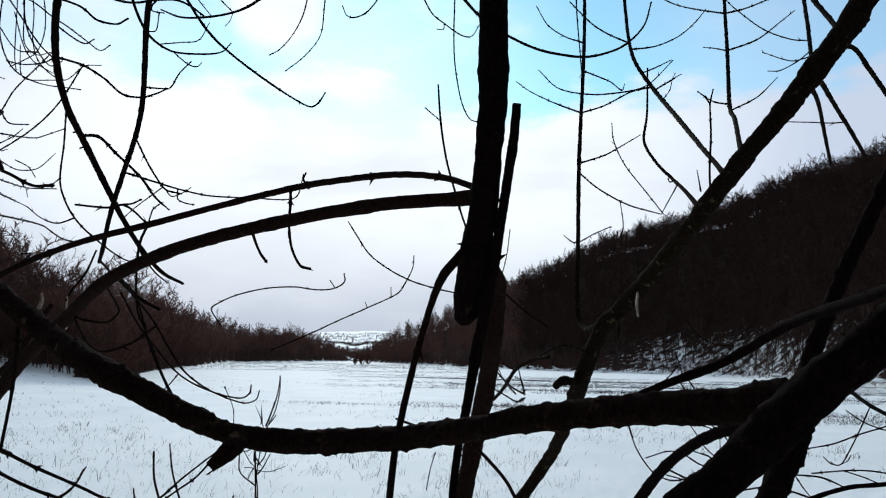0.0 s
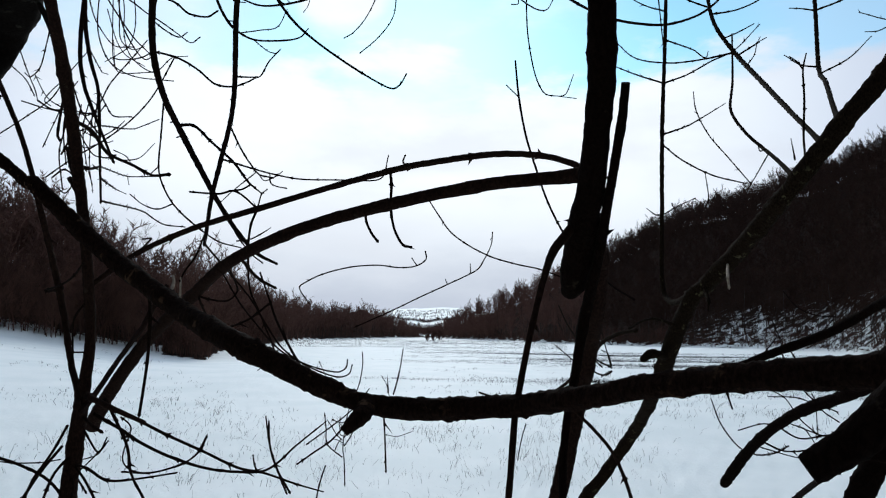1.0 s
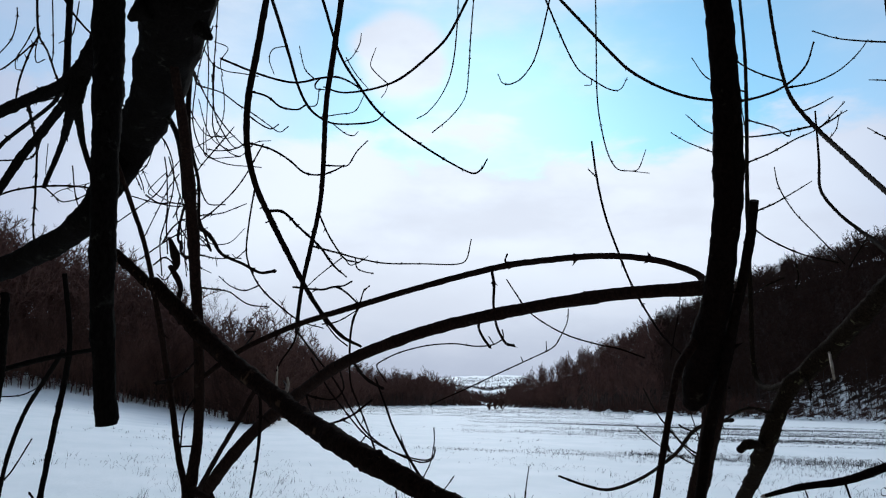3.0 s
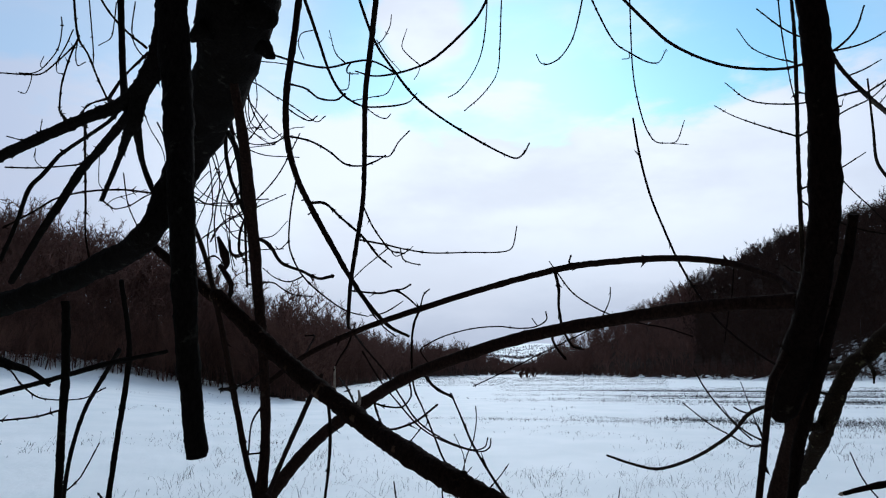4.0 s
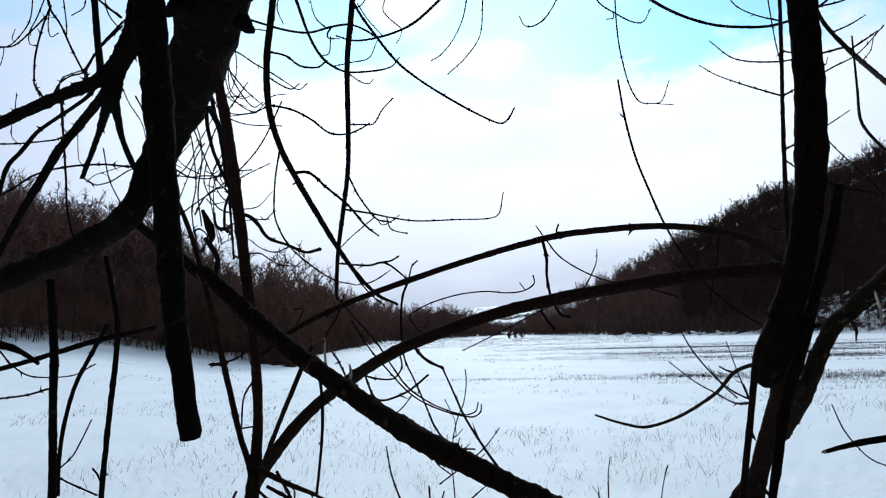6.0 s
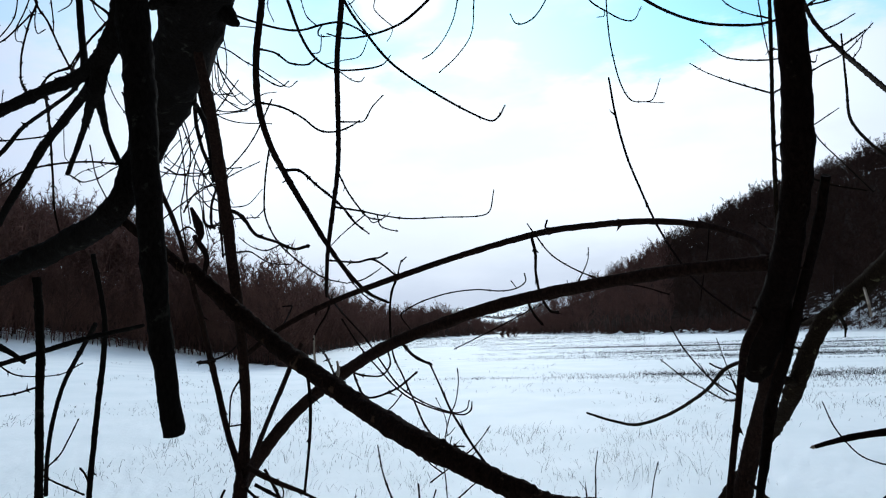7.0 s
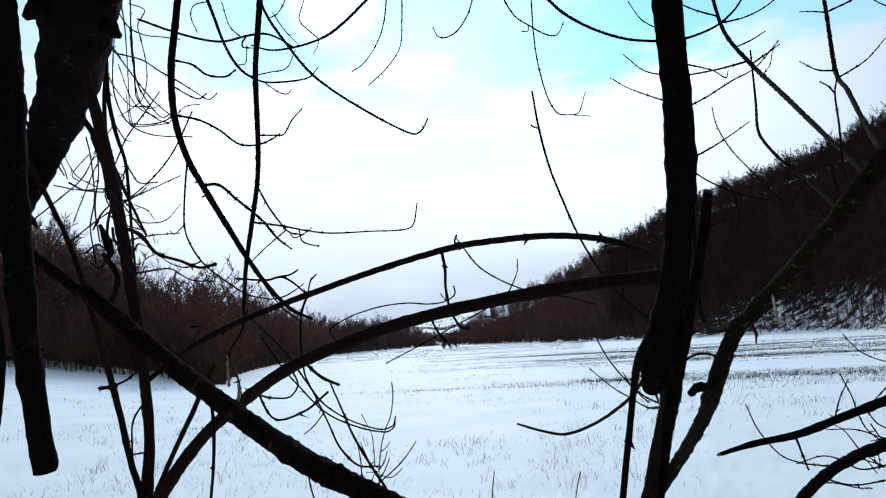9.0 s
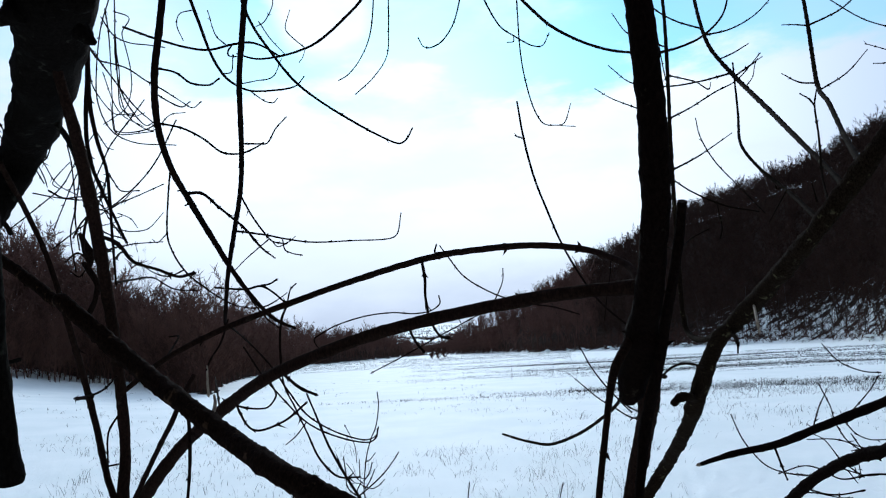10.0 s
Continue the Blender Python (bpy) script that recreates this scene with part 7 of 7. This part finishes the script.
grow('A', 'twig', 'w1b', 'w1', '', [(0.939, 1.738, 2.077, 0.0012), (0.956, 1.737, 2.086, 0.0012), (0.962, 1.735, 2.097, 0.0012)])
grow('A', 'branch', 'w0', 'R', '', [(0.236, 0.448, 2.291, 0.0026), (0.590, 1.059, 2.270, 0.0034), (0.958, 1.635, 2.220, 0.0047), (1.124, 1.804, 2.176, 0.0058)])
grow('A', 'twig', 'w2', 'w0', '', [(1.017, 1.841, 2.197, 0.0013), (1.065, 1.846, 2.167, 0.0018), (1.119, 1.849, 2.149, 0.0018), (1.165, 1.851, 2.139, 0.0018)])
grow('A', 'twig', 'w3', 'Kc', '', [(0.876, 1.774, 2.107, 0.0017), (0.944, 1.772, 2.121, 0.0022), (1.004, 1.768, 2.144, 0.0022), (1.069, 1.765, 2.165, 0.0022), (1.126, 1.762, 2.186, 0.0022)])
grow('A', 'twig', 'w4', 'Kc', '', [(0.934, 1.865, 2.038, 0.0023), (1.025, 1.864, 2.047, 0.0023), (1.081, 1.865, 2.047, 0.0023), (1.124, 1.865, 2.042, 0.0023), (1.196, 1.867, 2.034, 0.0023)])
grow('A', 'twig', 'w5', 'Kc', '', [(0.882, 1.866, 2.034, 0.0023), (0.954, 1.867, 2.029, 0.0028), (1.004, 1.870, 2.011, 0.0023), (1.018, 1.871, 2.002, 0.0018)])
grow('A', 'twig', 'w6', 'Kc', '', [(0.772, 1.914, 1.985, 0.0024), (0.845, 1.912, 1.995, 0.0028), (0.903, 1.914, 1.985, 0.0028), (0.954, 1.917, 1.969, 0.0028)])
grow('A', 'branch', 'w7', 'Kc', '', [(0.957, 1.917, 1.969, 0.0061), (1.051, 1.913, 1.998, 0.0061), (1.147, 1.911, 2.009, 0.0061), (1.251, 1.909, 2.028, 0.0067)])
grow('A', 'twig', 'w8', 'w4', '', [(1.015, 1.864, 2.046, 0.0018), (1.068, 1.867, 2.030, 0.0018), (1.103, 1.869, 2.016, 0.0018)])
grow('A', 'twig', 'w9', 'w5', '', [(0.891, 1.866, 2.034, 0.0018), (0.912, 1.871, 2.004, 0.0018), (0.933, 1.875, 1.979, 0.0013)])
grow('A', 'twig', 'w10', 'Kc', '', [(0.584, 1.930, 2.035, 0.0026), (0.679, 2.047, 1.993, 0.0026), (0.710, 2.024, 1.995, 0.0025), (0.752, 1.991, 2.010, 0.0025)])
grow('A', 'branch', 'w11', 'R', '', [(0.170, 0.481, 2.219, 0.0042), (0.405, 1.085, 2.100, 0.0049), (0.539, 1.506, 1.999, 0.0062), (0.596, 1.762, 1.916, 0.0073), (0.573, 1.855, 1.841, 0.0076)])
grow('A', 'twig', 'w12', 'Kc', '', [(0.580, 1.962, 2.017, 0.0020), (0.700, 2.158, 1.973, 0.0020), (0.758, 2.161, 1.958, 0.0020), (0.790, 2.161, 1.956, 0.0020)])
grow('A', 'twig', 'w13', 'Kc', '', [(0.604, 1.810, 2.097, 0.0014), (0.742, 2.065, 2.052, 0.0019), (0.796, 2.068, 2.033, 0.0019), (0.825, 2.068, 2.033, 0.0019)])
grow('A', 'twig', 'w14', 'w13', '', [(0.678, 1.953, 2.073, 0.0014), (0.750, 2.066, 2.049, 0.0019), (0.773, 2.071, 2.016, 0.0014)])
grow('A', 'twig', 'w15', 'Kc', '', [(0.765, 2.050, 2.148, 0.0019), (0.795, 2.058, 2.102, 0.0019), (0.836, 2.062, 2.073, 0.0019)])
grow('A', 'twig', 'w16', 'Kc', '', [(0.651, 1.597, 2.174, 0.0019), (0.816, 2.056, 2.110, 0.0019), (0.766, 2.058, 2.101, 0.0014)])
grow('A', 'twig', 'w17', 'w13', '', [(0.779, 2.057, 2.104, 0.0014), (0.781, 2.063, 2.066, 0.0014), (0.787, 2.074, 2.036, 0.0014)])
grow('G', 'branch', 'nA2', 'nA', '', [(-1.394, 1.966, 3.426, 0.0069), (-1.402, 1.980, 3.332, 0.0067), (-1.410, 1.989, 3.224, 0.0067), (-1.409, 1.996, 3.136, 0.0067), (-1.392, 2.002, 3.053, 0.0061), (-1.376, 2.006, 3.010, 0.0061), (-1.348, 2.010, 2.945, 0.0048), (-1.316, 2.016, 2.873, 0.0042), (-1.292, 2.020, 2.820, 0.0035)])
grow('G', 'twig', 'm1', 'nA', '', [(-2.317, 3.561, 4.083, 0.0031), (-2.267, 3.588, 3.912, 0.0031), (-2.212, 3.601, 3.827, 0.0031), (-2.107, 3.611, 3.765, 0.0022)])
grow('G', 'twig', 'm2', 'nA', '', [(-2.175, 3.540, 4.220, 0.0031), (-2.154, 3.560, 4.094, 0.0031), (-2.156, 3.578, 3.977, 0.0031), (-2.194, 3.593, 3.876, 0.0031), (-2.268, 3.601, 3.828, 0.0031), (-2.332, 3.605, 3.796, 0.0023)])
grow('G', 'twig', 'm3', 'nA', '', [(-2.344, 3.726, 4.323, 0.0033), (-2.330, 3.749, 4.173, 0.0033), (-2.333, 3.774, 4.014, 0.0033), (-2.286, 3.793, 3.889, 0.0033), (-2.156, 3.807, 3.805, 0.0033), (-2.044, 3.795, 3.883, 0.0033), (-1.951, 3.794, 3.891, 0.0024)])
grow('G', 'twig', 'm4', 'nA', '', [(-2.283, 3.587, 3.912, 0.0023), (-2.276, 3.611, 3.760, 0.0031), (-2.234, 3.616, 3.728, 0.0031), (-2.052, 3.616, 3.730, 0.0031)])
grow('G', 'twig', 'm5', 'nA', '', [(-2.127, 3.664, 3.940, 0.0032), (-2.186, 3.622, 3.818, 0.0041), (-2.268, 3.564, 3.654, 0.0040), (-2.296, 3.532, 3.541, 0.0039), (-2.348, 3.475, 3.335, 0.0030)])
grow('G', 'twig', 'm6', 'nA2', '', [(-1.376, 2.006, 3.010, 0.0020), (-1.540, 2.235, 2.991, 0.0020), (-1.532, 2.252, 2.884, 0.0020), (-1.511, 2.265, 2.801, 0.0020)])
grow('G', 'twig', 'm7', 'nA2', '', [(-1.363, 2.008, 2.979, 0.0021), (-1.612, 2.392, 3.025, 0.0021), (-1.619, 2.411, 2.904, 0.0021), (-1.608, 2.426, 2.806, 0.0015)])
grow('G', 'twig', 'm8', 'nA2', '', [(-1.544, 2.222, 3.074, 0.0025), (-1.573, 2.261, 2.999, 0.0025), (-1.544, 2.305, 2.920, 0.0026), (-1.295, 2.019, 2.827, 0.0020)])
grow('G', 'twig', 'm9', 'nA2', '', [(-1.742, 2.683, 3.230, 0.0024), (-1.790, 2.695, 3.157, 0.0024), (-1.770, 2.708, 3.069, 0.0024), (-1.292, 2.020, 2.820, 0.0024)])
grow('G', 'twig', 'm10', 'nA', '', [(-2.178, 3.488, 3.253, 0.0030), (-2.109, 3.493, 3.219, 0.0030), (-2.075, 3.501, 3.171, 0.0022)])
grow('G', 'twig', 'm11', 'nA', '', [(-1.335, 2.022, 2.803, 0.0025), (-1.758, 2.925, 2.978, 0.0025), (-1.643, 2.925, 2.977, 0.0025)])
grow('G', 'twig', 'm12', 'nA', '', [(-1.335, 2.039, 2.698, 0.0032), (-1.690, 2.949, 2.823, 0.0032), (-1.604, 2.958, 2.769, 0.0032), (-1.505, 2.960, 2.756, 0.0025)])
grow('G', 'twig', 'm13', 'nA', '', [(-1.766, 2.925, 2.978, 0.0018), (-1.759, 2.930, 2.945, 0.0018)])
grow('G', 'twig', 'm14', 'nA', '', [(-1.335, 2.028, 2.768, 0.0030), (-2.170, 3.520, 3.047, 0.0030), (-2.116, 3.524, 3.023, 0.0022)])
grow('G', 'twig', 'm15', 'nA2', '', [(-1.710, 2.508, 3.058, 0.0022), (-1.653, 2.511, 3.040, 0.0022), (-1.583, 2.506, 3.071, 0.0022), (-1.548, 2.502, 3.099, 0.0015)])
grow('G', 'twig', 'm16', 'nA2', '', [(-1.502, 2.150, 3.020, 0.0019), (-1.473, 2.152, 3.010, 0.0019), (-1.438, 2.148, 3.037, 0.0019), (-1.381, 2.005, 3.021, 0.0013)])
grow('G', 'twig', 'm17', 'nA2', '', [(-1.510, 2.165, 2.926, 0.0019), (-1.508, 2.203, 2.913, 0.0020), (-1.320, 2.015, 2.882, 0.0014)])
grow('D', 'twig', 'm18', 'Ph', '', [(-1.410, 1.843, 3.174, 0.0020), (-1.422, 1.850, 3.129, 0.0020), (-1.443, 1.860, 3.064, 0.0020), (-1.474, 1.864, 3.038, 0.0020), (-1.489, 1.862, 3.048, 0.0014)])
grow('D', 'twig', 'm19', 'Ph', '', [(-1.509, 1.850, 3.128, 0.0020), (-1.484, 1.861, 3.057, 0.0020), (-1.460, 1.870, 2.999, 0.0020), (-1.454, 1.874, 2.974, 0.0014)])
grow('D', 'twig', 'm20', 'Ph', '', [(-1.530, 1.859, 3.069, 0.0020), (-1.490, 1.865, 3.032, 0.0020), (-1.464, 1.872, 2.986, 0.0020)])
grow('C', 'twig', 'bk7', 'Bk', '', [(0.268, 2.364, 2.202, 0.0019), (0.258, 2.384, 2.240, 0.0020), (0.241, 2.397, 2.251, 0.0016)])
grow('D', 'branch', 'knob', 'P', '', [(-0.637, 0.735, 2.894, 0.0215), (-0.622, 0.737, 2.886, 0.0185), (-0.612, 0.737, 2.884, 0.0135)])
grow('D', 'branch', 'knob1', 'P', '', [(-0.638, 0.761, 2.858, 0.0134), (-0.626, 0.763, 2.845, 0.0086), (-0.620, 0.764, 2.841, 0.0046)])
grow('D', 'branch', 'knob2', 'P', '', [(-0.717, 0.756, 2.890, 0.0170), (-0.735, 0.757, 2.883, 0.0116), (-0.744, 0.758, 2.878, 0.0061)])
grow('D', 'twig', 'x0', '', '', [(-1.487, 1.322, 3.292, 0.0019), (-1.486, 1.326, 3.264, 0.0018), (-1.497, 1.330, 3.210, 0.0017), (-1.535, 1.328, 3.163, 0.0016), (-1.560, 1.324, 3.151, 0.0016), (-1.590, 1.318, 3.152, 0.0015)])
grow('D', 'twig', 'x1', '', '', [(-1.560, 1.324, 3.151, 0.0012), (-1.564, 1.326, 3.129, 0.0012), (-1.576, 1.327, 3.102, 0.0011), (-1.593, 1.323, 3.105, 0.0010)])
grow('D', 'twig', 'x2', '', '', [(-1.535, 1.328, 3.163, 0.0012), (-1.540, 1.326, 3.172, 0.0011), (-1.532, 1.325, 3.191, 0.0010)])
grow('D', 'twig', 'x3', '', '', [(-1.276, 1.380, 3.196, 0.0025), (-1.340, 1.374, 3.136, 0.0024), (-1.370, 1.373, 3.096, 0.0023), (-1.377, 1.373, 3.085, 0.0022), (-1.412, 1.367, 3.076, 0.0021), (-1.436, 1.364, 3.059, 0.0020), (-1.450, 1.363, 3.036, 0.0019)])
grow('D', 'twig', 'x4', '', '', [(-1.553, 1.350, 2.964, 0.0012), (-1.554, 1.354, 2.934, 0.0011), (-1.536, 1.361, 2.915, 0.0010)])
grow('D', 'twig', 'x5', '', '', [(-1.386, 1.406, 2.821, 0.0012), (-1.364, 1.408, 2.837, 0.0012), (-1.330, 1.414, 2.847, 0.0011), (-1.289, 1.422, 2.859, 0.0010)])
grow('D', 'twig', 'x6', '', '', [(-1.291, 1.395, 3.059, 0.0017), (-1.273, 1.405, 3.010, 0.0015), (-1.246, 1.418, 2.961, 0.0014), (-1.236, 1.426, 2.913, 0.0013)])
grow('D', 'twig', 'x7', '', '', [(-1.398, 1.386, 2.952, 0.0012), (-1.400, 1.395, 2.877, 0.0011), (-1.390, 1.400, 2.860, 0.0010)])
grow('E', 'twig', 'x8', '', '', [(-1.241, 1.390, 2.064, 0.0020), (-1.205, 1.399, 2.040, 0.0019), (-1.156, 1.408, 2.023, 0.0018), (-1.108, 1.416, 2.015, 0.0017), (-1.047, 1.425, 2.016, 0.0016), (-1.011, 1.429, 2.022, 0.0015)])
grow('E', 'twig', 'x9', '', '', [(-0.992, 1.422, 2.095, 0.0032), (-1.023, 1.425, 2.040, 0.0029), (-1.060, 1.427, 1.988, 0.0027), (-1.078, 1.429, 1.954, 0.0025)])
grow('E', 'twig', 'x10', '', '', [(-0.911, 1.437, 2.070, 0.0017), (-0.928, 1.439, 2.037, 0.0016), (-0.950, 1.438, 2.026, 0.0015), (-0.975, 1.435, 2.021, 0.0013)])
grow('E', 'twig', 'x11', '', '', [(-0.883, 1.435, 2.114, 0.0020), (-0.862, 1.442, 2.090, 0.0019), (-0.877, 1.446, 2.042, 0.0018), (-0.878, 1.449, 2.017, 0.0018), (-0.859, 1.455, 1.999, 0.0017), (-0.817, 1.461, 1.996, 0.0016), (-0.756, 1.468, 2.013, 0.0016), (-0.726, 1.469, 2.037, 0.0015), (-0.705, 1.467, 2.074, 0.0014)])
grow('E', 'twig', 'x12', '', '', [(-0.981, 1.438, 1.994, 0.0025), (-0.957, 1.446, 1.955, 0.0021)])
